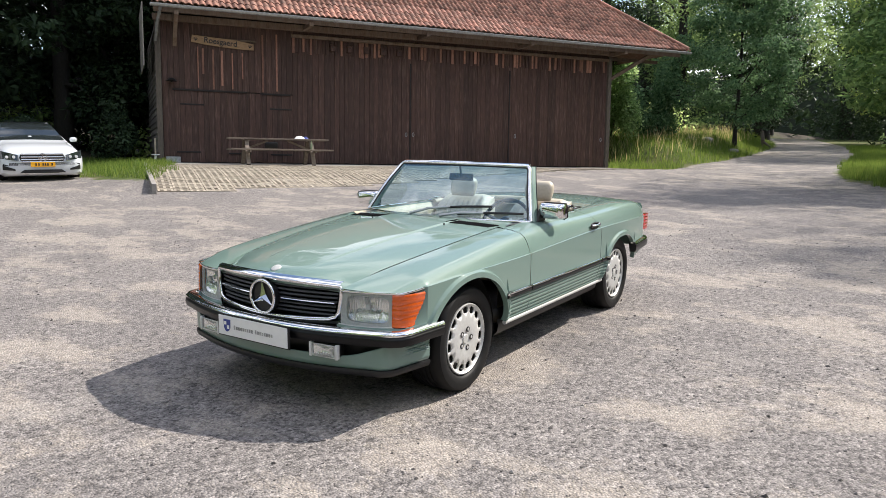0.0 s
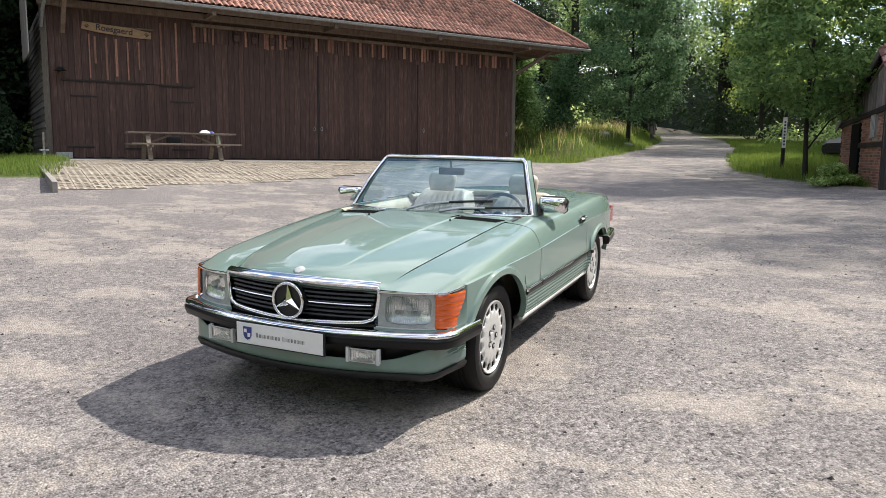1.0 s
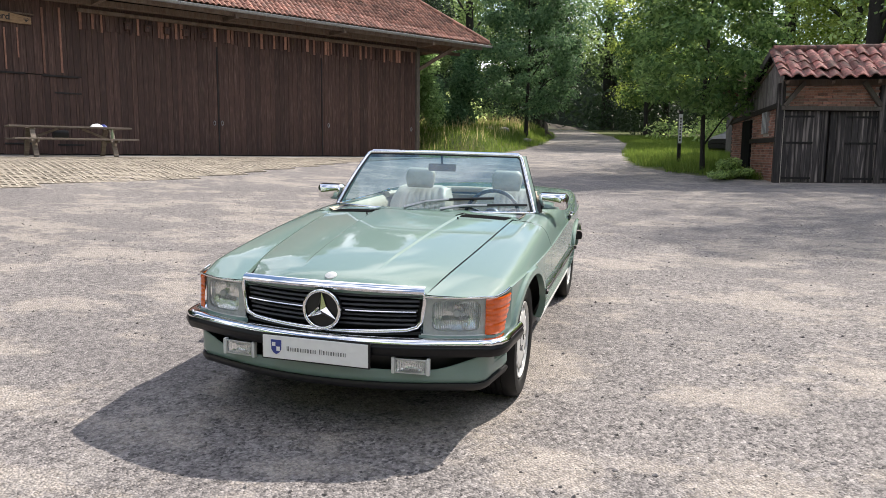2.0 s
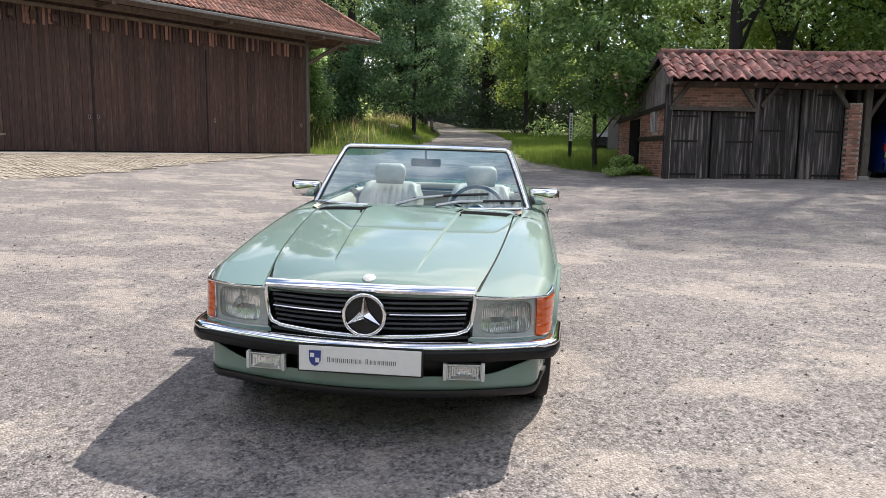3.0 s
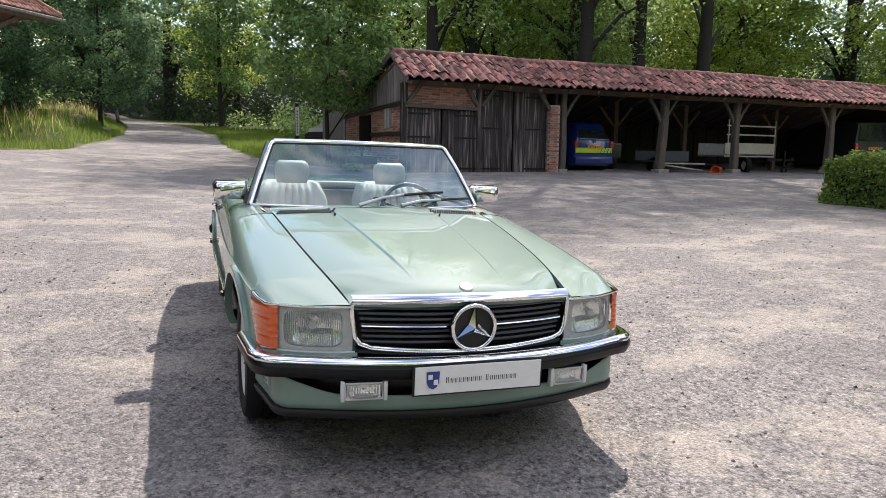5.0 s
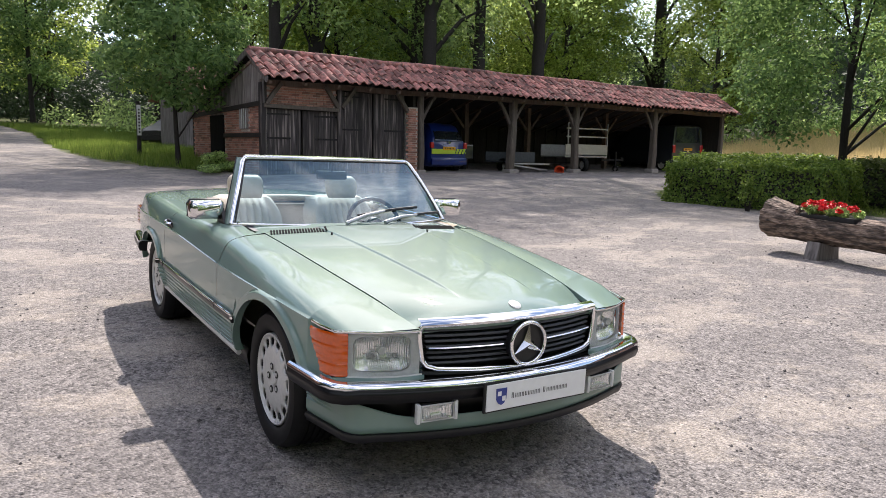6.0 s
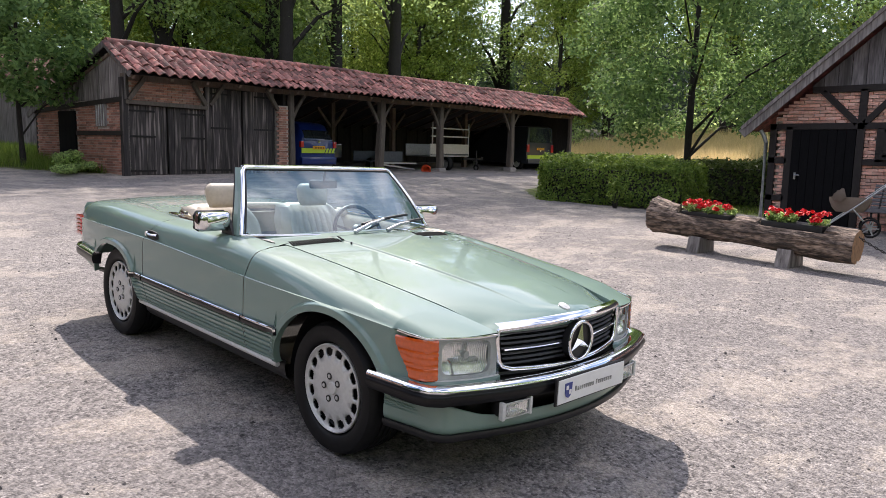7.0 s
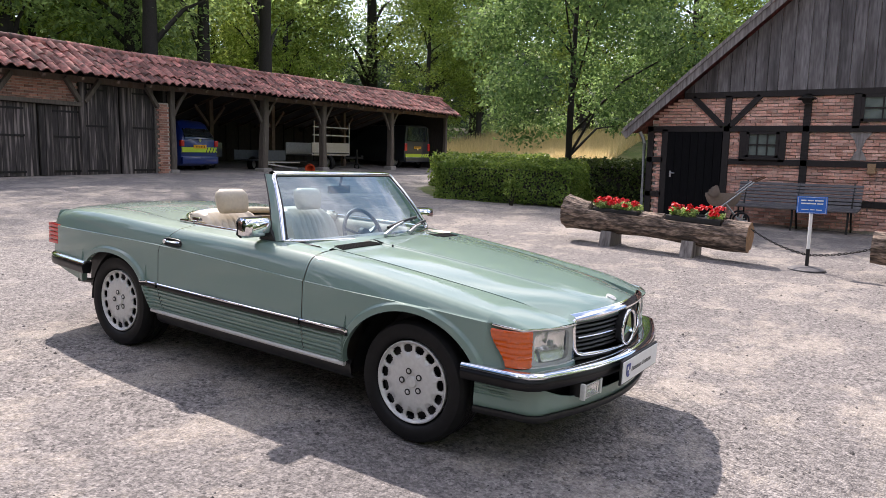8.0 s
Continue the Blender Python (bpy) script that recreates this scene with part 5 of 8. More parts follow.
while len(sv) < 6 * 12000:
    x, y = r5.uniform(-11, 6), -1.5 + 15 * r5.uniform(0, 1) ** 1.4
    if noise.noise((x * 0.7, y * 0.7, 4)) < r5.uniform(-0.5, 0.35):
        continue
    h = 0.003 + 0.010 * r5.uniform(0, 1) ** 4
    z, k = ground_z(x, y) + 0.012 * noise.noise((x * 0.35, y * 0.35, 0)), len(sv)
    a = r5.uniform(0, 6.28)
    sv += [(x + h * r5.uniform(0.8, 1.5) * math.cos(a + q * 1.5708), y + h * r5.uniform(0.8, 1.5) * math.sin(a + q * 1.5708), z + h * 0.25) for q in range(4)]
    sv += [(x + 0.3 * h, y, z + h * r5.uniform(0.8, 1.2)), (x, y, z - 0.5 * h)]
    sf += [(k + q, k + (q + 1) % 4, k + 4) for q in range(4)] + [(k + (q + 1) % 4, k + q, k + 5) for q in range(4)]
sme = bpy.data.meshes.new("loose_gravel")
sme.from_pydata(sv, [], sf)
sme.materials.append(M["pebble"])
tagged(new("loose_gravel", sme), "small dark and pale loose stones on the yard", "gravel", kind="stuff")


# ---- the big brown barn: x along its front, y into it ----
BARN = pose(-21.1, 14.5, 0.688, 0, 0, 59.52)
barn = thing("barn", "large brown timber barn with red pantile roof and wide eaves", "barn", BARN)


def eave_z(s):
    return 5.20 + 0.001 * s


def barn_foot(s):
    return 0.40 - 0.0016 * s


# tiled roof: front slope hipped at the far end
PITCH = radians(39)
bm = bmesh.new()
A = [Vector((s, -1.15, eave_z(s) + 0.02)) for s in (-0.55, 20.35)]
rise, run = math.tan(PITCH), 9.0
ridge = [Vector((-0.55, -1.15 + run, eave_z(0) + run * rise)), Vector((20.35 - run, -1.15 + run, eave_z(0) + run * rise))]
backs = [Vector((-0.55, 2 * run - 1.15, eave_z(0))), Vector((20.35, 2 * run - 1.15, eave_z(20)))]
vs = [bm.verts.new(p) for p in (A[0], A[1], ridge[1], ridge[0], backs[1], backs[0])]
for f in ((0, 1, 2, 3), (1, 4, 2), (3, 2, 4, 5)):
    bm.faces.new([vs[i] for i in f])
bmesh.ops.solidify(bm, geom=bm.faces[:], thickness=0.10)
part("roof", bm, M["beam"], barn, "boarded roof underside")


def pantile(w, ln, wave, thick, material, name):
    """One S-shaped clay pantile lying along y, its lower end at y = 0."""
    bm = bmesh.new()
    top, low = [], []
    for k in range(8):
        u = k / 7
        z = wave * (math.sin(u * 2 * math.pi - 0.6)) + (0.35 * wave if u > 0.9 else 0)
        top.append((-w / 2 + w * u * 1.08, z))
    rows = [[(x, 0, z - thick) for x, z in top], [(x, 0, z) for x, z in top], [(x, ln, z - 0.02) for x, z in top]]
    loft(bm, rows)
    me = mesh_of(name, bm, material, 50)
    return me


tile_me = pantile(0.20, 0.33, 0.028, 0.028, M["tile"], "roof_tile")
tiles = []
rng = random.Random(4)
step = 0.272
for r in range(22):
    d = r * step
    y, dz = -1.20 + d * math.cos(PITCH), d * math.sin(PITCH)
    for c in range(105):
        s = -0.45 + 0.20 * c
        if s > 20.35 - (y + 1.15):
            continue
        tiles.append((abs(s - 9) + r * 2.2, pose(s, y, eave_z(s) + dz + 0.085 + rng.uniform(-0.008, 0.008), math.degrees(PITCH) + rng.uniform(-2.5, 1.5), rng.uniform(-1.5, 1.5), rng.uniform(-1.2, 1.2))))
tiles.sort(key=lambda t: t[0])
roof_tiles = [t[1] for t in tiles]
# hip ridge tiles
bm = bmesh.new()
for k in range(24):
    t0, t1 = k / 24, (k + 1.15) / 24
    rod(bm, A[1].lerp(ridge[1], t0) + Vector((0, 0, 0.10)), A[1].lerp(ridge[1], t1) + Vector((0, 0, 0.12)), 0.10, 0.085, 8)
part("hip_tiles", bm, M["tile"], barn, "row of rounded hip tiles", smooth=50)
# gutter and its downpipe
bm = bmesh.new()
n = 21
rows = []
for k in range(n):
    s = -0.6 + 21.0 * k / (n - 1)
    rows.append([(s, -1.26 + 0.075 * math.cos(a), eave_z(s) - 0.02 + 0.085 * math.sin(a)) for a in span(math.pi, 2 * math.pi, 8)] +
                [(s, -1.26 + 0.068 * math.cos(a), eave_z(s) - 0.015 + 0.075 * math.sin(a)) for a in span(2 * math.pi, math.pi, 8)])
loft(bm, rows, True, True)
part("gutter", bm, M["zinc"], barn, "grey zinc gutter", smooth=50)
for k in range(14):
    s = 0.6 + 1.5 * k
    bm = bmesh.new()
    tube(bm, [(s, -1.26 + 0.082 * math.cos(a), eave_z(s) - 0.02 + 0.092 * math.sin(a)) for a in span(math.pi, 2 * math.pi, 8)], 0.012, 5)
    part("gutter_bracket", bm, M["zinc"], barn)
bm = bmesh.new()
tube(bm, [(-0.30, -1.20, eave_z(0) - 0.1), (-0.38, -0.55, 4.70), (-0.42, -0.12, 4.25)], 0.05, 10)
part("downpipe", bm, M["zinc"], barn, smooth=50)

# walls behind the boards
bm = bmesh.new()
box(bm, (8.4, 0.10, 2.7), (17.55, 0.14, 5.2))
box(bm, (-0.32, 6.2, 2.4), (0.14, 12.2, 4.9))
box(bm, (17.12, 6.2, 2.7), (0.14, 12.2, 5.2))
box(bm, (8.4, 12.3, 2.6), (17.55, 0.14, 5.4))
wall_core = part("wall", bm, M["shaded_wood"], barn, "dark boarded wall")
# side wall with lapped boards
for k in range(22):
    z = 0.45 + 0.20 * k
    bm = bmesh.new()
    box(bm, (-0.43, 5.9, z), (0.03, 12.0, 0.235), pose(0, 0, 0, 0, 7, 0).to_3x3(), 0)
    part("weatherboard", bm, M["boards_grey"], wall_core)
# corner posts and long beams under the eave
for s in (-0.36, 17.2):
    bm = bmesh.new()
    box(bm, (s, -0.02, 2.62), (0.17, 0.20, 4.6), None, 0.012)
    part("corner_post", bm, M["post"], barn, "grey weathered corner post")
bm = bmesh.new()
bar(bm, (-0.5, -0.12, 4.98), (17.4, -0.12, 5.08), 0.20, 0.20, bevel=0.015)
part("wall_plate", bm, M["beam"], barn, "heavy oak beam")
bm = bmesh.new()
bar(bm, (3.9, -0.10, 4.74), (17.1, -0.10, 4.79), 0.10, 0.11, bevel=0.01)
part("gate_rail", bm, M["beam"], barn, "wooden gate rail")
bm = bmesh.new()
bar(bm, (3.9, -0.03, 4.87), (17.1, -0.03, 4.93), 0.04, 0.26)
part("head_board", bm, M["boards"], barn, "brown board over the gate rail")
bm = bmesh.new()
bar(bm, (-0.5, -1.05, eave_z(0) - 0.14), (20.0, -1.05, eave_z(20) - 0.14), 0.10, 0.14)
part("eave_purlin", bm, M["beam"], barn)
for s in (0.15, 4.35, 8.55, 12.8, 17.15):
    bm = bmesh.new()
    if s < 1:
        bar(bm, (s, -0.05, 4.15), (s, -1.02, eave_z(s) - 0.20), 0.11, 0.12, up=(1, 0, 0))
    bar(bm, (s, 0.0, eave_z(s) - 0.22), (s, -1.2, eave_z(s) - 0.22), 0.13, 0.13)
    part("eave_bracket", bm, M["beam"], barn, "wooden eave bracket")
bm = bmesh.new()
bar(bm, (17.25, -0.05, 4.04), (18.75, -0.95, 5.13), 0.13, 0.13, up=(0, 1, 0))
bar(bm, (17.25, 0.5, 4.97), (20.1, 0.5, 4.97), 0.13, 0.13)
part("end_brace", bm, M["beam"], barn, "long diagonal brace under the end eave")

# upright boards of the front: doors, gates and the strip over them
rng = random.Random(11)
s = -0.26
while s < 17.05:
    w = rng.uniform(0.155, 0.215)
    gap = 0.008
    left_part = s < 3.86
    z0 = barn_foot(s) + rng.uniform(0.02, 0.05) + (0.05 if s < 0.1 else 0)
    top = 4.90 + 0.006 * s
    splits = [(z0, 2.74), (2.775, top)] if left_part and s > 0.05 else [(z0, 4.72 + 0.004 * s)] if not left_part else [(z0, top)]
    for a, b in splits:
        bm = bmesh.new()
        box(bm, (s + w / 2, 0.012 + rng.uniform(-0.006, 0.004), (a + b) / 2), (w - gap, 0.03, b - a))
        part("board", bm, M["boards"], barn)
    s += w
rng = random.Random(12)
s = 3.95
while s < 17.0:
    w = rng.uniform(0.06, 0.11)
    bm = bmesh.new()
    top = 4.69 + 0.0034 * (s - 3.9)
    ln = rng.uniform(0.44, 0.54)
    box(bm, (s + w / 2, -0.03 - rng.uniform(0, 0.02), top - ln / 2), (w, 0.02, ln))
    part("batten", bm, M["batten"] if rng.random() < 0.35 else M["boards"], barn)
    s += w + rng.choice((0.01, 0.03, 0.06, 0.09))
# door edges, hinges, latches
for x0, x1, z in ((0.05, 2.42, 2.76), (2.86, 3.86, 2.74)):
    bm = bmesh.new()
    box(bm, ((x0 + x1) / 2, -0.02, z), (x1 - x0, 0.05, 0.06), None, 0.008)
    part("door_head", bm, M["black_beam"], barn)
for x, z in ((2.42, 1.6), (2.87, 1.6), (3.86, 1.6), (8.32, 2.2), (12.5, 2.2)):
    bm = bmesh.new()
    box(bm, (x, -0.012, z), (0.05, 0.03, 2.2 if x < 4 else 3.8))
    part("door_edge", bm, M["boards"] if x < 4 else M["black_beam"], barn)
for x, z in ((0.15, 0.75), (1.8, 0.72), (3.2, 0.70), (0.3, 2.3), (3.2, 2.25)):
    bm = bmesh.new()
    box(bm, (x + 0.35, -0.022, z), (0.75, 0.012, 0.05), None, 0.004)
    part("strap_hinge", bm, M["iron"], barn, "black strap hinge")
for x, z in ((8.16, 1.51), (8.44, 1.52), (12.78, 1.575), (16.9, 1.535)):
    bm = bmesh.new()
    tube(bm, [(x + 0.035 * math.cos(a), -0.03, z + 0.075 * math.sin(a)) for a in span(0, 2 * math.pi, 14)], 0.010, 6)
    part("gate_pull", bm, M["steel"], barn, "oval steel gate pull", smooth=60)
bm = bmesh.new()
rod(bm, (0.02, -0.02, 3.02), (0.02, -0.16, 3.02), 0.05, 0.05, 12)
lathe(bm, [(0.0, 0.10), (0.08, 0.09), (0.15, 0.02), (0.19, 0.0)], Matrix.Translation((0.02, -0.2, 3.0)), 18)
part("wall_lamp", bm, M["iron"], barn, "dark enamel wall lamp", smooth=50)
bm = bmesh.new()
box(bm, (1.72, -0.04, 4.45), (2.05, 0.04, 0.05))
part("sign_rail", bm, M["beam"], barn)

# pale battens left on the upper leaf, small nest boxes under the rail, pale sheeting at the gable end
rng = random.Random(14)
for s, z0, z1 in ((0.86, 2.85, 4.16), (1.02, 3.30, 4.12), (1.34, 2.82, 4.10), (1.62, 2.95, 4.08), (1.95, 2.85, 4.02), (2.28, 3.20, 4.05), (2.95, 2.80, 4.70), (3.42, 2.85, 4.75)):
    bm = bmesh.new()
    box(bm, (s, -0.018, (z0 + z1) / 2), (rng.uniform(0.03, 0.07), 0.02, z1 - z0))
    part("batten", bm, M["batten"], barn)
for k in range(5):
    s = 5.35 + 0.62 * k
    bm = bmesh.new()
    box(bm, (s, -0.10, 4.42), (0.17, 0.13, 0.20), None, 0.006)
    box(bm, (s, -0.12, 4.53), (0.22, 0.19, 0.02))
    nest = part("nest_box", bm, M["boards"], barn, "small wooden nest box")
    bm = bmesh.new()
    rod(bm, (s, -0.163, 4.45), (s, -0.170, 4.45), 0.022, None, 10)
    part("entry_hole", bm, M["black"], nest)
for k in range(3):
    bm = bmesh.new()
    box(bm, (-0.80, -0.2 + 0.98 * k, 4.35), (0.03, 0.95, 1.9))
    part("gable_sheet", bm, M["concrete"], barn, "pale grey gable sheeting")

# name board over the doors
board = thing("name_board", "pale wooden name board with dark carved lettering on the barn", "sign", BARN @ pose(1.66, -0.055, 4.33, 0, 4.0, 0))
bm = bmesh.new()
prism(bm, [(-1.0, -0.10), (-0.55, -0.135), (0.1, -0.14), (0.7, -0.125), (1.0, -0.10), (0.98, 0.09), (0.4, 0.14), (-0.3, 0.125), (-0.98, 0.12)], 0.03, pose(0, 0, 0, 90))
part("board_plank", bm, M["sign_wood"], board, "pale sawn plank")
txt = bpy.data.curves.new("lettering", "FONT")
txt.body, txt.size, txt.extrude, txt.align_x, txt.align_y = "Roesgaerd", 0.25, 0.004, "CENTER", "CENTER"
txt.offset = 0.004
tob = bpy.data.objects.new("lettering", txt)
scene.collection.objects.link(tob)
dg = bpy.context.evaluated_depsgraph_get()
letter_me = bpy.data.meshes.new_from_object(tob.evaluated_get(dg))
bpy.data.objects.remove(tob)
letter_me.materials.clear()
letter_me.materials.append(M["black"])
lettering = new("lettering", letter_me)
lettering.parent = board
lettering.matrix_basis = pose(-0.08, -0.034, 0.01, 90)
tagged(lettering, "dark lettering")
for x in (-0.86, 0.86):
    bm = bmesh.new()
    for k in range(5):
        a = radians(40 + 25 * k)
        bar(bm, (x, -0.033, -0.05), (x + 0.09 * math.cos(a), -0.033, -0.05 + 0.12 * math.sin(a)), 0.006, 0.014)
    part("carved_leaf", bm, M["black"], board)

# concrete strip and open-cell pavers in front of the barn
bm = bmesh.new()
loft(bm, [[(s, y, barn_foot(s) + z) for s in span(-0.4, 19.5, 20)] for y, z in ((0.08, 0.0), (-2.85, -0.03), (-2.87, -0.14))])
tagged(new("pavement", mesh_of("pavement", bm, M["concrete"])), "grey concrete strip along the barn", "pavement", kind="structure").matrix_world = BARN


PAVED = [(-1.0, 8.4), (1.2, 8.1), (3.9, 7.9), (8.3, 6.4), (13.6, 4.2), (17.5, 2.9)]


def paver_edge(s):
    return curve(PAVED, s)


def open_paver():
    """A concrete grid paver with four hollows."""
    bm = bmesh.new()
    for x, y, sx, sy in ((0, -0.15, 0.33, 0.05), (0, 0, 0.33, 0.06), (0, 0.15, 0.33, 0.05), (-0.14, 0, 0.05, 0.33), (0, 0.0, 0.06, 0.31), (0.14, 0, 0.05, 0.33)):
        box(bm, (x, y, 0.004 * (sx > sy)), (sx, sy, 0.06))
    return mesh_of("paver", bm, M["paver"])


paver_me = open_paver()
paver_list = []
rng = random.Random(5)
for i in range(54):
    for j in range(17):
        s, d = -0.7 + 0.34 * i, 3.06 + 0.34 * j
        if d < paver_edge(s):
            p = BARN @ Vector((s, -d, 0))
            up = Vector((ground_z(p.x - 0.1, p.y) - ground_z(p.x + 0.1, p.y), ground_z(p.x, p.y - 0.1) - ground_z(p.x, p.y + 0.1), 0.2)).normalized()
            lean = Vector((0, 0, 1)).rotation_difference(up).to_matrix().to_4x4()
            place = Matrix.Translation((p.x, p.y, ground_z(p.x, p.y) - 0.012 + rng.uniform(-0.006, 0.006))) @ lean @ pose(0, 0, 0, rng.uniform(-1, 1), rng.uniform(-1, 1), 59.52)
            paver_list.append(((d, s), BARN.inverted() @ place))
paving = tagged(new("paving"), "concrete grid pavers with grass in the hollows", "pavement", kind="structure")
paving.matrix_world = BARN
bm = bmesh.new()
box(bm, (-0.95, -5.8, 0.05), (0.10, 5.6, 0.30), pose(0, 0, 0, 4.2).to_3x3(), 0.01)
tagged(new("kerb", mesh_of("kerb", bm, M["concrete"])), "pale concrete kerb beside the pavers", "kerb", kind="structure").matrix_world = BARN


# ---- the open wagon shed: x along its front, y into it ----
SHED = pose(5.582, 20.499, 0.321, 0, 0, 8.5)
shed = thing("open_shed", "long weathered wagon shed with red pantiles and open bays", "shed", SHED)
X0, X1, DEPTH = -4.88, 17.55, 5.2


def shed_foot(x):
    return 0.205


def shed_eave(x):
    sag = 0.013 * math.sin((x - X0) * 1.1) + 0.010 * math.sin(x * 2.3)
    return 2.75 + 0.003 * (x - X0) + sag


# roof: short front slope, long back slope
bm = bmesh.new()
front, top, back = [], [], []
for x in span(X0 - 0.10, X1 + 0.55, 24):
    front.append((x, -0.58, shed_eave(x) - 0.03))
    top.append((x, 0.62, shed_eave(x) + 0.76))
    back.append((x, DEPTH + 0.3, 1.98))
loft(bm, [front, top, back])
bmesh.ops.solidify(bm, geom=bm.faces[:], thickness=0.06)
part("roof", bm, M["shaded_wood"], shed, "dark roof boarding")
SP = math.atan2(0.79, 1.20)
tile2_me = pantile(0.285, 0.43, 0.040, 0.028, M["tile_old"], "roof_tile")
rng = random.Random(8)
tiles2 = []
for r in range(4):
    d = r * 0.352
    for c in range(80):
        x = X0 - 0.05 + 0.285 * c
        tiles2.append((abs(x - 3) + r, pose(x + rng.uniform(-0.015, 0.015), -0.66 + d * math.cos(SP), shed_eave(x) + 0.055 + d * math.sin(SP) + rng.uniform(-0.02, 0.02),
                            math.degrees(SP) + rng.uniform(-6, 3), rng.uniform(-4, 4), rng.uniform(-3, 3))))
tiles2.sort(key=lambda t: t[0])
shed_tiles = [t[1] for t in tiles2]
for k in range(46):
    x = X0 - 0.08 + 0.5 * k
    bm = bmesh.new()
    rod(bm, (x, 0.62, shed_eave(x) + 0.835), (x + 0.54, 0.62, shed_eave(x + 0.5) + 0.835), 0.105, 0.092, 10)
    part("ridge_tile", bm, M["tile_old"], shed, smooth=60)

# end wall: brick below, boards above, a small door and window
bm = bmesh.new()
box(bm, (X0 + 0.07, DEPTH / 2, 1.15), (0.12, DEPTH, 2.2))
end_wall = part("end_wall", bm, M["mortar_shaded"], shed, "brick end wall")
bm = bmesh.new()
prism(bm, [(-0.10, 2.20), (DEPTH, 1.60), (DEPTH, 1.85), (0.62, 3.36), (-0.10, 2.80)], 0.06, Matrix(((0, 0, 1, X0 + 0.04), (1, 0, 0, 0), (0, 1, 0, 0), (0, 0, 0, 1))))
part("gable_backing", bm, M["shaded_wood"], shed)
rng = random.Random(21)
y = -0.12
while y < DEPTH - 0.1:
    w = rng.uniform(0.13, 0.20)
    ym = y + w / 2
    top = 3.36 - abs(ym - 0.62) * (0.745 if ym < 0.62 else 0.325)
    bot = 2.16 if ym < 2.6 else 1.75
    if top - bot > 0.12:
        bm = bmesh.new()
        box(bm, (X0 + 0.015, ym, (top + bot) / 2), (0.03, w - 0.012, top - bot))
        part("gable_board", bm, M["boards_grey"], shed)
    y += w
bm = bmesh.new()
bar(bm, (X0 - 0.12, -0.62, shed_eave(X0) - 0.04), (X0 - 0.12, 0.62, shed_eave(X0) + 0.79), 0.035, 0.16)
bar(bm, (X0 - 0.12, 0.62, shed_eave(X0) + 0.79), (X0 - 0.12, DEPTH + 0.3, 1.84), 0.035, 0.16)
part("barge_board", bm, M["boards_grey"], shed, "grey barge boards")
for ya, yb, za, zb, mt in ((2.62, 3.62, 0.2, 1.92, "door_black"), (0.88, 1.42, 1.50, 2.08, "boards_grey")):
    bm = bmesh.new()
    box(bm, (X0 + 0.0, (ya + yb) / 2, (za + zb) / 2), (0.10, yb - ya, zb - za), None, 0.01)
    p = part("small_door" if za < 1 else "small_window", bm, M[mt], shed, "dark plank door" if za < 1 else "small barred window")
    if za > 1:
        for k in range(4):
            bm = bmesh.new()
            rod(bm, (X0 - 0.06, ya + 0.06 + 0.125 * k, za), (X0 - 0.06, ya + 0.06 + 0.125 * k, zb), 0.012, None, 6)
            part("window_bar", bm, M["steel"], p)
bm = bmesh.new()
bar(bm, (X0 - 0.01, -0.05, 1.32), (X0 - 0.01, 2.5, 1.32), 0.14, 0.12)
bar(bm, (X0 - 0.01, -0.05, 2.16), (X0 - 0.01, DEPTH, 1.95), 0.14, 0.12)
part("end_rail", bm, M["black_beam"], shed)
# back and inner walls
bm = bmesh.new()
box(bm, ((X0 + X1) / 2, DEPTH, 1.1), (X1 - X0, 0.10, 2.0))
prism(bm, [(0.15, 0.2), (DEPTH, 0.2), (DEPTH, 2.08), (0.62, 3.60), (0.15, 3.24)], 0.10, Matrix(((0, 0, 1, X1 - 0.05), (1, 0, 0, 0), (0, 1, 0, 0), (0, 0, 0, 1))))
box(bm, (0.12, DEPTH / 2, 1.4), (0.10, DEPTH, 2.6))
inner = part("back_wall", bm, M["shaded_wood"], shed, "dark boarded back wall")
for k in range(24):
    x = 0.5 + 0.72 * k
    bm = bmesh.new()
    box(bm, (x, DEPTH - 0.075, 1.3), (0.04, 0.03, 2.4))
    part("cover_strip", bm, M["shaded_wood"], inner)
# brick field and doors of the closed bays
bm = bmesh.new()
box(bm, (-3.72, 0.08, 2.42), (2.2, 0.10, 0.70))
brick_field = part("brick_field", bm, M["mortar_shaded"], shed, "brick panel over the doors")
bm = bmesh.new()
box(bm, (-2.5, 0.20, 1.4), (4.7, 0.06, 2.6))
part("door_backing", bm, M["shaded_wood"], shed)
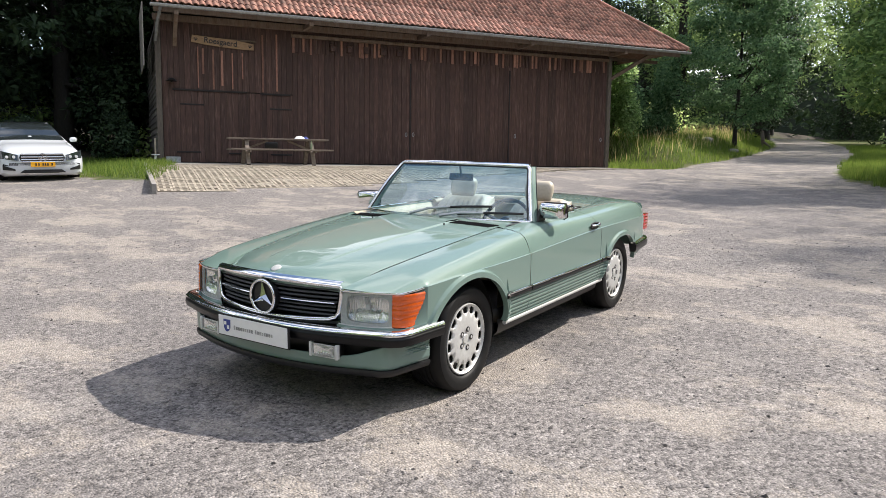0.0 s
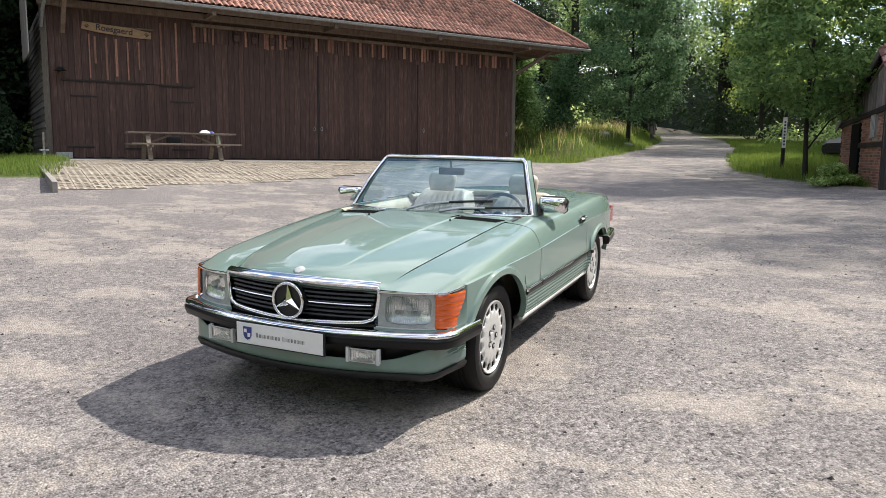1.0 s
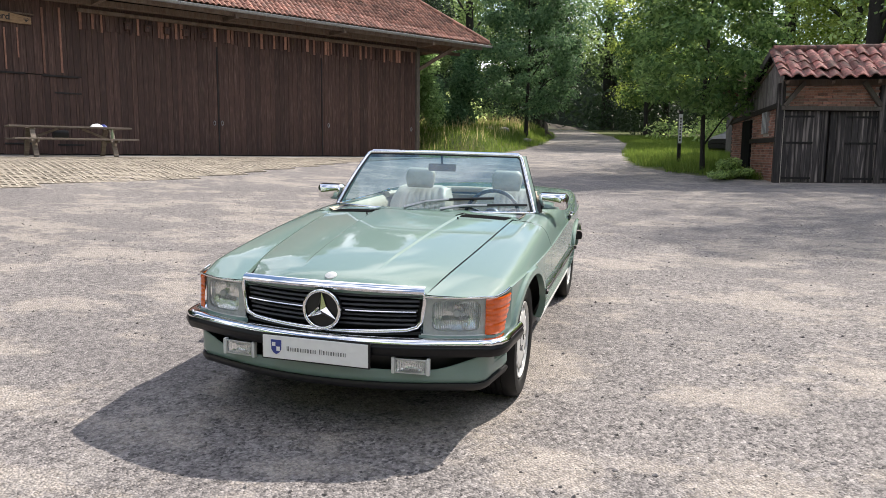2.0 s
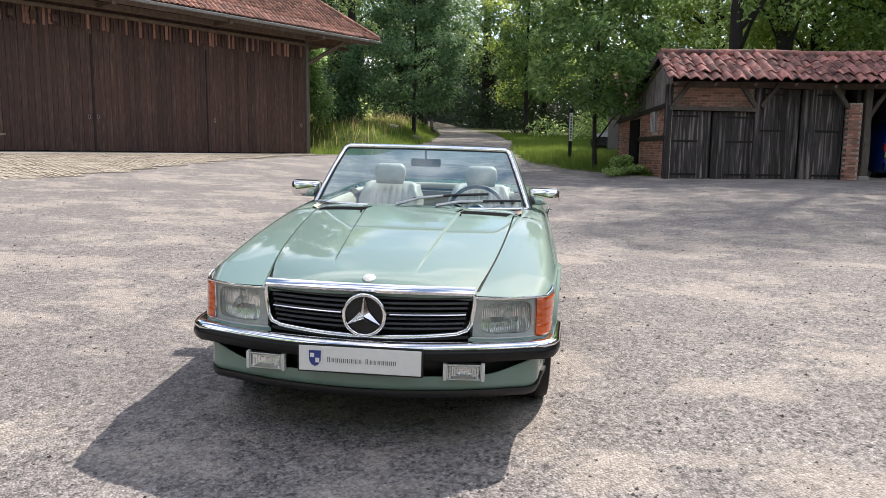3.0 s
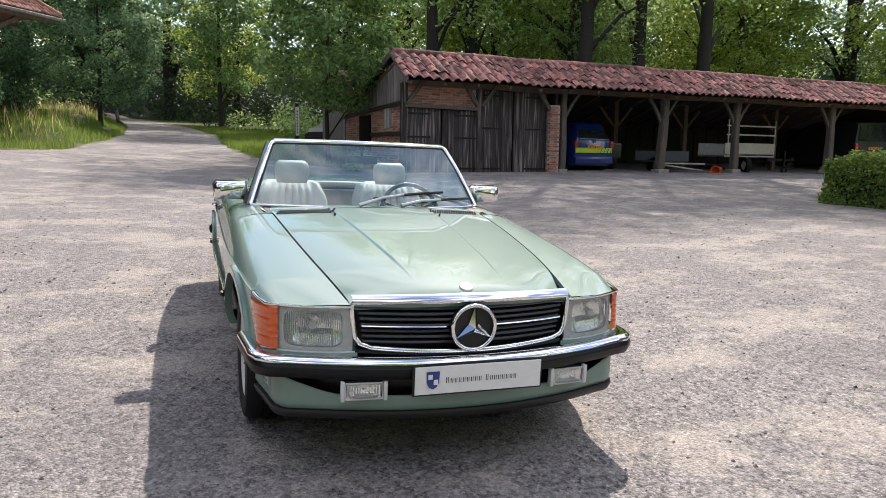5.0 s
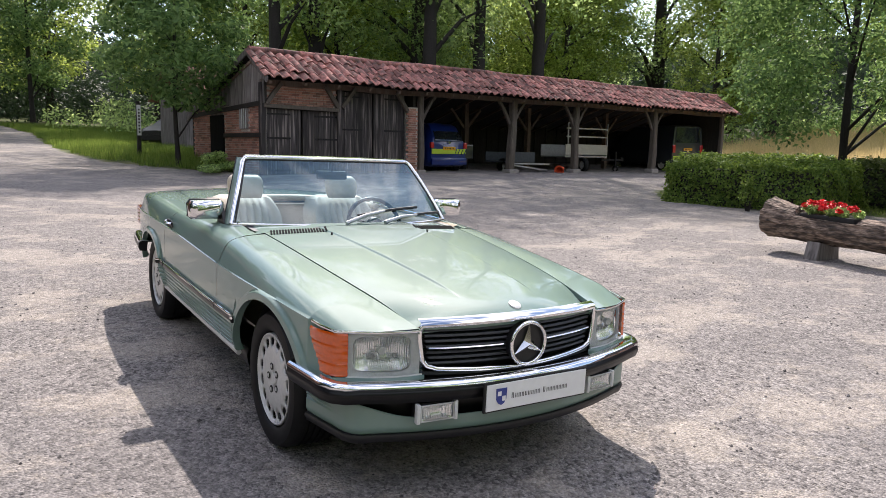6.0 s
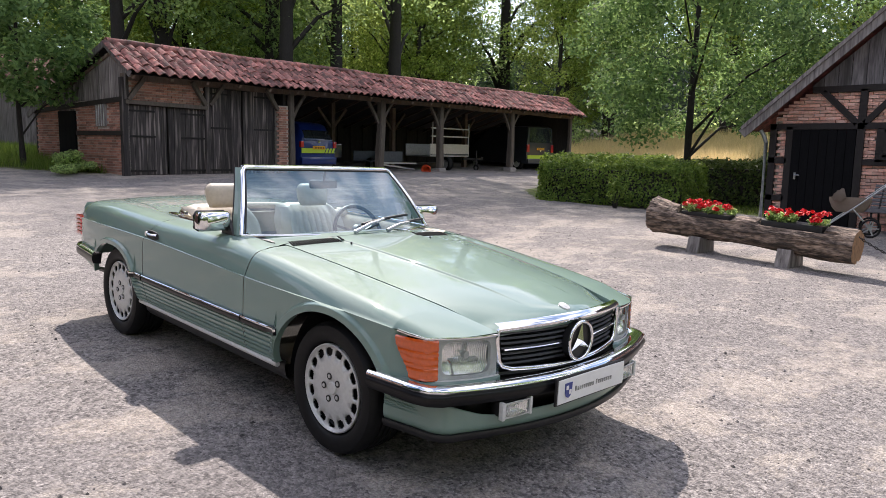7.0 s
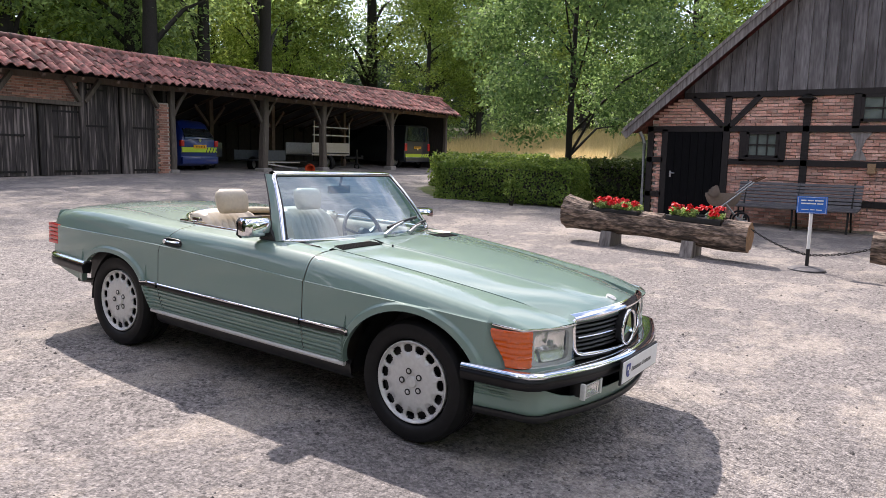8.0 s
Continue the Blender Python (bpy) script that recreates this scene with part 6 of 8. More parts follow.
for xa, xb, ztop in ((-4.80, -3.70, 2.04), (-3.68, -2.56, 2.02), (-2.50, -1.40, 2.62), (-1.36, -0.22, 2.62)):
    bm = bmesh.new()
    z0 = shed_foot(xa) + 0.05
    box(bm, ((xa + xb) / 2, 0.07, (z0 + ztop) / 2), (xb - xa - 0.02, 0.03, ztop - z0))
    leaf = part("door_leaf", bm, M["shaded_wood"], shed, "weathered plank door leaf")
    x = xa + 0.01
    while x < xb - 0.06:
        w = min(rng.uniform(0.14, 0.22), xb - x - 0.01)
        bm = bmesh.new()
        box(bm, (x + w / 2, 0.035 + rng.uniform(-0.004, 0.004), (z0 + ztop) / 2), (w - 0.010, 0.028, ztop - z0 - rng.uniform(0, 0.05)))
        part("plank", bm, M["door_planks"], leaf)
        x += w
    for z in (z0 + 0.12, (z0 + ztop) / 2 + 0.1, ztop - 0.15):
        bm = bmesh.new()
        left = xa in (-4.80, -2.50)
        xs = xa + 0.03 if left else xb - 0.03
        xe = xs + (0.72 if left else -0.72)
        bar(bm, (xs, 0.012, z), (xe, 0.012, z), 0.012, 0.05)
        part("strap_hinge", bm, M["iron"], leaf, "black strap hinge")
bm = bmesh.new()
bar(bm, (-4.85, -0.03, 2.10), (-2.55, -0.03, 2.07), 0.12, 0.10)
part("door_lintel", bm, M["post"], shed)
for x, w in ((-4.86, 0.16), (-2.53, 0.14)):
    bm = bmesh.new()
    box(bm, (x, 0.02, 1.4), (w, 0.16, 2.6), None, 0.015)
    part("door_post", bm, M["door_planks"], shed)
# brick pier and free posts with braces
bm = bmesh.new()
box(bm, (0.02, 0.03, 1.2), (0.34, 0.22, 2.15))
pier = part("brick_pier", bm, M["mortar_shaded"], shed, "narrow brick pier")
POSTS = [(0.36, 0.17), (4.27, 0.24), (7.52, 0.22), (12.3, 0.24), (17.35, 0.16)]
for x, w in POSTS:
    z0, z1 = shed_foot(x), shed_eave(x) - 0.05
    bm = bmesh.new()
    rows = []
    for k in range(8):
        t = k / 7
        z = z0 + 0.10 + (z1 - z0 - 0.10) * t
        ox = 0.03 * math.sin(t * 5 + x) + 0.05 * t
        s = w * (0.56 - 0.06 * t + 0.02 * math.sin(t * 9 + x))
        rows.append([(x + ox + s * cx, 0.02 + s * cy, z) for cx, cy in ((-1, -0.7), (-0.7, -1), (0.7, -1), (1, -0.7), (1, 0.7), (0.7, 1), (-0.7, 1), (-1, 0.7))])
    loft(bm, rows, True, True)
    po = part("post", bm, M["post"], shed, "grey worn oak post", smooth=30)
    bm = bmesh.new()
    box(bm, (x, 0.02, z0 + 0.02), (w * 1.8, w * 1.7, 0.30), None, 0.03)
    part("post_stone", bm, M["concrete"], po, "grey footing stone")
    for sx in (-1, 1):
        if (x < 1 and sx > 0) or 1 < x < 17:
            bm = bmesh.new()
            rows = [Vector((x + sx * (0.08 + 0.50 * t), 0.03, z1 - 0.80 + 0.72 * t + 0.06 * math.sin(t * 3))) for t in span(0, 1, 5)]
            for a, b in zip(rows, rows[1:]):
                bar(bm, a, b + (b - a) * 0.05, 0.09, 0.09, up=(0, 1, 0))
            part("brace", bm, M["post"], po, "curved knee brace")
    if 1 < x < 17:
        bm = bmesh.new()
        box(bm, (x + 0.1, 2.6, 1.4), (0.18, 0.18, 2.6), None, 0.01)
        for sx in (-1, 1):
            bar(bm, (x + 0.1, 2.6, 1.75), (x + 0.1 + sx * 0.7, 2.6, 2.5), 0.09, 0.09, up=(0, 1, 0))
        part("inner_post", bm, M["beam"], shed, "dark inner post with braces")
bm = bmesh.new()
loft(bm, [[(x, 0.02 + 0.085 * cy, shed_eave(x) - 0.05 + 0.08 * cz) for cy, cz in ((-1, -1), (1, -1), (1, 1), (-1, 1))] for x in span(X0, X1, 24)], True, True)
part("wall_plate", bm, M["beam"], shed, "long eave beam")
bm = bmesh.new()
for x in span(X0, X1, 22):
    bar(bm, (x, -0.56, shed_eave(x) - 0.09), (x, 0.6, shed_eave(x) + 0.54), 0.07, 0.08)
    bar(bm, (x, 0.64, shed_eave(x) + 0.52), (x, DEPTH, 1.90), 0.07, 0.08)
part("rafter", bm, M["beam"], shed, kind="stuff")
for x, sx in ((-4.78, 1), (-2.60, -1), (-2.46, 1), (-0.18, -1)):
    bm = bmesh.new()
    bar(bm, (x, -0.06, 2.15), (x + sx * 0.42, -0.10, shed_eave(x) - 0.05), 0.10, 0.11, up=(0, 1, 0))
    part("eave_brace", bm, M["post"], shed, "grey knee brace")
# outer lean-to behind, with red tiles, seen past the end wall
lean = thing("garden_shed", "small dark plank shed with red tiles behind the wagon shed", "shed", pose(0.9, 30.2, ground_z(0.9, 30), 0, 0, 12))
bm = bmesh.new()
box(bm, (1.6, 1.5, 1.1), (3.4, 2.6, 2.2))
part("wall", bm, M["boards_grey"], lean)
bm = bmesh.new()
prism(bm, [(-0.3, 2.0), (1.5, 3.3), (3.3, 2.0), (3.3, 2.1), (1.5, 3.42), (-0.3, 2.1)], 4.0, Matrix(((0, 0, 1, -0.4), (1, 0, 0, 0), (0, 1, 0, 0), (0, 0, 0, 1))))
part("roof", bm, M["tile"], lean, "red tiled roof")


# ---- the half-timbered farmhouse: its gable faces the yard ----
HX = 10.3
house = thing("farmhouse", "half-timbered brick farmhouse with dark boarded gable", "house", pose(HX, 0, -0.274))
GZ = 0.22
bm = bmesh.new()
box(bm, (4.0, 2.6, 1.25), (7.9, 10.3, 2.5))
core = part("wall", bm, M["mortar"], house, "brick and timber wall")
bm = bmesh.new()
prism(bm, [(-2.5, 2.4), (7.7, 2.4), (2.6, 6.72)], 7.9, Matrix(((0, 0, 1, 0.02), (1, 0, 0, 0), (0, 1, 0, 0), (0, 0, 0, 1))))
part("gable", bm, M["mortar"], house, "brick and timber gable")
# roof and its barge boards
bm = bmesh.new()
for sy in (1, -1):
    a, b = Vector((0, 2.6 + sy * 5.62, 2.20)), Vector((0, 2.6, 6.98))
    loft(bm, [[(x, a.y, a.z), (x, b.y, b.z)] for x in (-0.42, 8.2)])
bmesh.ops.solidify(bm, geom=bm.faces[:], thickness=0.12)
part("roof", bm, M["tile_old"], house, "red tiled roof")
for sy in (1, -1):
    bm = bmesh.new()
    a, b = Vector((-0.44, 2.6 + sy * 5.66, 2.13)), Vector((-0.44, 2.6, 6.95))
    bar(bm, a, b, 0.20, 0.035, up=(1, 0, 0))
    bar(bm, a + Vector((-0.02, 0, 0.12)), b + Vector((-0.02, 0, 0.12)), 0.07, 0.06, up=(1, 0, 0))
    part("barge_board", bm, M["boards_grey"], house, "grey barge board")
# upright boards of the gable
rng = random.Random(31)
y = -2.0
while y < 7.3:
    w = rng.uniform(0.20, 0.30)
    ym = y + w / 2
    tops = [6.86 - abs(yy - 2.6) * 0.851 for yy in (y, y + w - 0.012)]
    if min(tops) > 2.98:
        bm = bmesh.new()
        out = rng.uniform(0, 0.012)
        prism(bm, [(y, 3.02), (y + w - 0.012, 3.02), (y + w - 0.012, tops[1]), (y, tops[0])], 0.03, Matrix(((0, 0, -1, -0.035 - out), (1, 0, 0, 0), (0, 1, 0, 0), (0, 0, 0, 1))))
        part("gable_board", bm, M["gable"], house)
    y += w


def timber(y0, z0, y1, z1, w=0.16, name="timber"):
    bm = bmesh.new()
    bar(bm, (-0.03, y0, z0), (-0.03, y1, z1), w, 0.10, up=(1, 0, 0), bevel=0.008)
    part(name, bm, M["black_beam"], house)


for z, ya, yb in ((3.03, 7.0, -2.4), (2.29, 7.82, -2.4), (1.58, 7.82, 7.42), (1.58, 5.95, -2.4), (0.78, 7.82, 7.42), (0.78, 4.3, -2.4)):
    timber(ya, z, yb, z, 0.13, "rail")
for y, za, zb in ((7.74, 0.25, 2.35), (7.40, 0.25, 2.29), (6.02, 0.25, 3.02), (5.66, 1.58, 2.25), (4.86, 1.58, 2.25), (4.42, 0.8, 3.02), (3.52, 2.29, 3.0), (2.6, 0.3, 3.0), (0.8, 0.3, 3.0), (-1.0, 0.3, 3.0), (-2.45, 0.3, 3.0)):
    timber(y, za, y, zb, 0.14, "stud")
timber(6.80, 3.0, 6.10, 2.33, 0.12, "brace")
timber(5.36, 3.0, 5.98, 2.33, 0.12, "brace")
# door, windows, lamp, pipe
bm = bmesh.new()
box(bm, (-0.01, 6.72, 1.25), (0.08, 1.22, 2.0))
dr = part("door", bm, M["door_black"], house, "dark plank barn door")
for k in range(7):
    bm = bmesh.new()
    box(bm, (-0.058, 6.19 + 0.176 * k, 1.25), (0.02, 0.166, 1.98))
    part("door_plank", bm, M["door_black"], dr)
bm = bmesh.new()
rod(bm, (-0.10, 7.22, 1.28), (-0.10, 7.12, 1.28), 0.012, None, 8)
box(bm, (-0.085, 7.22, 1.26), (0.02, 0.04, 0.14), None, 0.004)
part("door_handle", bm, M["steel"], dr, "steel lever handle")


def small_window(y0, y1, z0, z1, nx, nz, name):
    bm = bmesh.new()
    for yy in (y0, y1):
        box(bm, (-0.06, yy, (z0 + z1) / 2), (0.06, 0.06, z1 - z0 + 0.06))
    for zz in (z0, z1):
        box(bm, (-0.06, (y0 + y1) / 2, zz), (0.06, abs(y1 - y0) + 0.06, 0.055))
    w = part(name, bm, M["black_beam"], house, "small dark-framed window")
    for k in range(1, nx):
        bm = bmesh.new()
        box(bm, (-0.065, y0 + (y1 - y0) * k / nx, (z0 + z1) / 2), (0.03, 0.028, z1 - z0))
        part("glazing_bar", bm, M["black_beam"], w)
    for k in range(1, nz):
        bm = bmesh.new()
        box(bm, (-0.067, (y0 + y1) / 2, z0 + (z1 - z0) * k / nz), (0.028, abs(y1 - y0), 0.028))
        part("glazing_bar", bm, M["black_beam"], w)
    for i in range(nx):
        for k in range(nz):
            bm = bmesh.new()
            box(bm, (-0.052, y0 + (y1 - y0) * (i + 0.5) / nx, z0 + (z1 - z0) * (k + 0.5) / nz), (0.006, abs(y1 - y0) / nx - 0.02, (z1 - z0) / nz - 0.02))
            part("pane", bm, M["window_glass"], w)


M["window_glass"] = mat("old_window_glass", (0.16, 0.19, 0.17), 0.08, 0, 0.3, 3, coat=1.0)
small_window(5.56, 4.96, 1.70, 2.20, 3, 2, "window")
small_window(3.42, 2.72, 2.46, 2.94, 2, 2, "window")
bm = bmesh.new()
box(bm, (-0.09, 5.26, 1.655), (0.10, 0.74, 0.05), None, 0.008)
part("window_sill", bm, M["black_beam"], house)
bm = bmesh.new()
tube(bm, [(-0.15, 7.98, 2.22), (-0.12, 7.92, 2.10), (-0.08, 7.88, 1.95), (-0.08, 7.88, 0.25)], 0.042, 10)
part("downpipe", bm, M["zinc"], house, "grey zinc downpipe", smooth=50)
bm = bmesh.new()
rod(bm, (-0.08, 4.42, 2.88), (-0.22, 4.42, 2.88), 0.09, 0.10, 14)
lathe(bm, [(0.0, 0.05), (0.10, 0.04), (0.19, 0.0), (0.17, -0.02)], Matrix.Translation((-0.22, 4.42, 2.90)), 20)
part("wall_lamp", bm, M["iron"], house, "dark wall lamp", smooth=50)
bm = bmesh.new()
prism(bm, [(0.26, 0.62), (-0.26, 0.62), (-0.10, 0.40), (-0.04, 0.22), (-0.14, 0.03), (-0.14, 0), (0.14, 0), (0.14, 0.03), (0.04, 0.22), (0.10, 0.40)], 0.04, Matrix(((0, 0, -1, -0.01), (1, 0, 0, 3.42), (0, 1, 0, 1.66), (0, 0, 0, 1))))
part("wall_ornament", bm, M["boards_grey"], house, "grey cup-shaped wall ornament")
bm = bmesh.new()
box(bm, (-0.08, 3.17, 1.50), (0.08, 0.15, 0.20), None, 0.01)
part("meter_box", bm, M["sign_wood"], house, "small pale box")


# bricks: the wall fields between the timbers
def brick_mesh(material, w=0.205, h=0.055, d=0.03):
    bm = bmesh.new()
    box(bm, (0, 0, 0), (d, w, h))
    return mesh_of("brick", bm, material)


def brick_rows(y0, y1, z0, z1, w=0.215, h=0.068):
    """Places of the bricks of a field in a half-bond."""
    out, r = [], 0
    z = z0 + h / 2
    while z < z1 - h * 0.3:
        y = y0 + (w / 2 if r % 2 else w)
        while y < y1 - w * 0.2:
            out.append((y, z))
            y += w
        z += h
        r += 1
    return out


def in_box(y, z, boxes):
    return any(a < y < b and c < z < d for a, b, c, d in boxes)


house_bricks = []
rng = random.Random(6)
holes = [(6.0, 7.46, 0.2, 2.3), (4.9, 5.62, 1.6, 2.3), (2.68, 3.46, 2.42, 2.97)]
for y, z in brick_rows(-2.3, 7.7, 0.24, 3.0):
    if not in_box(y, z, holes) and z < 2.10 + (8.22 - y) * 0.851:
        house_bricks.append((abs(y - 5) + abs(z - 1.5), pose(-0.014 + rng.uniform(-0.006, 0.004), y + rng.uniform(-0.008, 0.008), z + rng.uniform(-0.005, 0.005), rng.uniform(-1.2, 1.2), 0, rng.uniform(-1, 1))))
house_bricks.sort(key=lambda t: t[0])


# ---- trees, hedges, grass ----
def leaves_mesh(name, clumps, count, size, material, seed, droop=0.3, upright=0.0):
    """A cloud of small leaf blades gathered in clumps of (centre, radii)."""
    r = np.random.RandomState(seed)
    w = np.array([rad[0] * rad[1] * rad[2] for _, rad in clumps]) ** (2 / 3)
    pick = r.choice(len(clumps), count, p=w / w.sum())
    cen = np.array([c for c, _ in clumps])[pick]
    rad = np.array([a for _, a in clumps])[pick]
    d = r.normal(size=(count, 3))
    d /= np.linalg.norm(d, axis=1)[:, None]
    shell = r.uniform(0.25, 1.0, (count, 1)) ** 0.5
    pos = cen + d * shell * rad * r.uniform(0.75, 1.12, (count, 1))
    nrm = d * 0.5 + r.normal(size=(count, 3)) * 0.55 + np.array([0, 0, 0.6 - upright])
    nrm /= np.linalg.norm(nrm, axis=1)[:, None]
    t = r.normal(size=(count, 3)) + np.array([0, 0, -droop])
    t -= nrm * (t * nrm).sum(1)[:, None]
    t /= np.linalg.norm(t, axis=1)[:, None]
    b = np.cross(nrm, t)
    s = size * r.uniform(0.6, 1.35, (count, 1))
    v = np.stack([pos - t * s * 0.5, pos + b * s * 0.27 + nrm * s * 0.06, pos + t * s * 0.55, pos - b * s * 0.27 + nrm * s * 0.06], 1).reshape(-1, 3)
    me = bpy.data.meshes.new(name)
    me.from_pydata(v.tolist(), [], np.arange(count * 4).reshape(-1, 4).tolist())
    me.materials.append(material)
    return me


def tree(name, label, loc, height, trunk_r, crown_r, crown_z, count, leaf, material, seed, clumps=26, lean=0.0, category="tree", limbs=9, puff=1.0):
    """A tapered trunk with limbs out to clumps of leaves."""
    r = random.Random(seed)
    ob = thing(name, label, category, pose(*loc))
    tip = Vector((lean, 0.3 * lean, height * 0.92))
    bm = bmesh.new()
    pts = [Vector((tip.x * t + 0.06 * math.sin(5 * t + seed), tip.y * t + 0.06 * math.cos(4 * t), -0.15 + tip.z * t)) for t in span(0, 1, 9)]
    tube(bm, pts, [trunk_r * (1.25 if k == 0 else 1 - 0.085 * k) for k in range(10)], 9)
    cs = []
    for k in range(clumps):
        f = (k + 0.5) / clumps
        z = crown_z + (height - crown_z) * (f**0.9)
        prof = math.sin(math.pi * min(1, 0.16 + 0.86 * f)) ** 0.7
        a = k * 2.4 + r.uniform(-0.4, 0.4)
        d = crown_r * prof * r.uniform(0.35, 0.95)
        s = crown_r * puff * r.uniform(0.24, 0.42)
        c = Vector((lean * f + d * math.cos(a), d * math.sin(a), z + r.uniform(-0.3, 0.3)))
        cs.append((c, (s * 1.1, s * 1.1, s * 0.7)))
    part("trunk", bm, M["bark"], ob, "rough grey-brown trunk", smooth=60)
    for k in range(0, clumps, max(1, clumps // limbs)):
        c = cs[k][0]
        t = max(0.15, min(0.9, (c.z - crown_r * 0.45) / tip.z))
        base = pts[0].lerp(pts[-1], t)
        mid = base.lerp(c, 0.5) + Vector((0, 0, 0.08 * crown_r))
        bm = bmesh.new()
        tube(bm, [base, mid, c], [trunk_r * 0.42 * (1.1 - t), trunk_r * 0.26 * (1.1 - t), 0.012], 6)
        part("limb", bm, M["bark"], ob, smooth=60)
    cr = new("crown", leaves_mesh("crown", [(tuple(c), s) for c, s in cs], count, leaf, material, seed))
    cr.parent = ob
    return ob


def at(x, y, dz=0.0):
    return (x, y, ground_z(x, y) + dz)


tree("young_lime_tree", "young light green broadleaf tree on the verge", at(-0.9, 22.6), 7.2, 0.075, 2.35, 1.8, 15000, 0.17, M["leaf_bright"], 3, 80, puff=0.68)
tree("chestnut_tree", "blue-green leafy tree beside the lane", at(-9.9, 40.5), 9.8, 0.12, 3.3, 1.5, 30000, 0.175, M["leaf_blue"], 5, 120, puff=0.62)
tree("walnut_tree", "spreading light green tree over the hedge", at(12.7, 11.1), 9.6, 0.12, 4.4, 2.0, 46000, 0.13, M["leaf_bright"], 8, 170, 0.2, puff=0.5)
tree("lane_tree", "slim bright green tree on the lane verge", at(-4.2, 56), 13, 0.17, 3.6, 2.5, 16000, 0.22, M["leaf_bright"], 9, 30)


def bush(name, label, loc, rad, count, leaf, material, seed, category="bush"):
    r = random.Random(seed)
    cs = []
    for k in range(14):
        a, d = r.uniform(0, 6.28), r.uniform(0, 0.75)
        z = r.uniform(0.15, 1.0) * rad[2]
        s = (1.15 - 0.7 * z / rad[2]) * 0.55
        cs.append(((rad[0] * d * s * 1.6 * math.cos(a), rad[1] * d * s * 1.6 * math.sin(a), z), (rad[0] * 0.42 * s * 1.6, rad[1] * 0.42 * s * 1.6, rad[2] * 0.22)))
    ob = thing(name, label, category, pose(*loc))
    bm = bmesh.new()
    for c, _ in cs[:8]:
        tube(bm, [(0.1 * c[0], 0.1 * c[1], -0.1), (0.5 * c[0], 0.5 * c[1], 0.55 * c[2]), c], [0.022, 0.016, 0.008], 5)
    part("stem", bm, M["bark"], ob, "thin brown stems")
    leafage = new("foliage", leaves_mesh("foliage", cs, count, leaf, material, seed))
    leafage.parent = ob
    return ob


bush("yew_bush", "tall blue-green bush beside the barn", at(-13.0, 37.4), (2.2, 2.2, 4.2), 11000, 0.15, M["leaf_blue"], 1)
bush("elder_bush", "pale green elder bush beside the barn", at(-14.4, 34.4), (1.9, 1.9, 5.2), 12000, 0.15, M["elder"], 2)
bush("laurel_bush", "dark green bush at the barn corner", at(-22.6, 13.4), (1.0, 1.0, 1.8), 3500, 0.11, M["needle"], 3)
bush("bramble_bush", "low dark bramble bush under the trees", at(-24.5, 11.5), (2.6, 1.6, 1.3), 4000, 0.12, M["needle"], 4)
bush("nettle_bush", "low green nettles along the shed wall", at(-0.3, 20.9), (0.8, 1.5, 0.5), 2600, 0.09, M["leaf"], 5)
bush("rose_bush", "small pale rose bush against the hedge", at(8.15, 10.25), (0.35, 0.35, 0.7), 500, 0.06, M["hedge"], 6)

# forest: a few kinds, planted again and again
kinds = [
    tree("oak_tree", "tall dense forest oak", at(8.5, 37), 19, 0.42, 5.2, 5.0, 16500, 0.26, M["leaf"], 21, 40, limbs=14),
    tree("beech_tree", "tall dark green forest beech", at(14, 36), 21, 0.50, 5.6, 4.2, 17000, 0.26, M["leaf_dark"], 22, 42, limbs=14),
    tree("maple_tree", "sunlit bright green forest maple", at(7.5, 47), 15, 0.28, 4.2, 3.0, 16000, 0.22, M["leaf_sun"], 23, 34, limbs=12),
    tree("spruce_tree", "dark forest spruce with drooping boughs", at(-29, 15), 20, 0.35, 4.0, 1.0, 18000, 0.30, M["needle"], 24, 46, limbs=12),
    tree("veteran_oak", "very tall old oak towering over the shed", at(13, 33), 27, 0.42, 6.2, 7.5, 9500, 0.24, M["leaf"], 25, 54, limbs=14),
]
rng = random.Random(77)


def plant(kind, x, y, s):
    t = copy_thing(kinds[kind], pose(x, y, ground_z(x, min(y, 140)) - 0.1, 0, 0, rng.uniform(0, 360)) @ Matrix.Diagonal((s, s, s * rng.uniform(0.9, 1.1), 1)))
    tagged(t, group="forest trees")


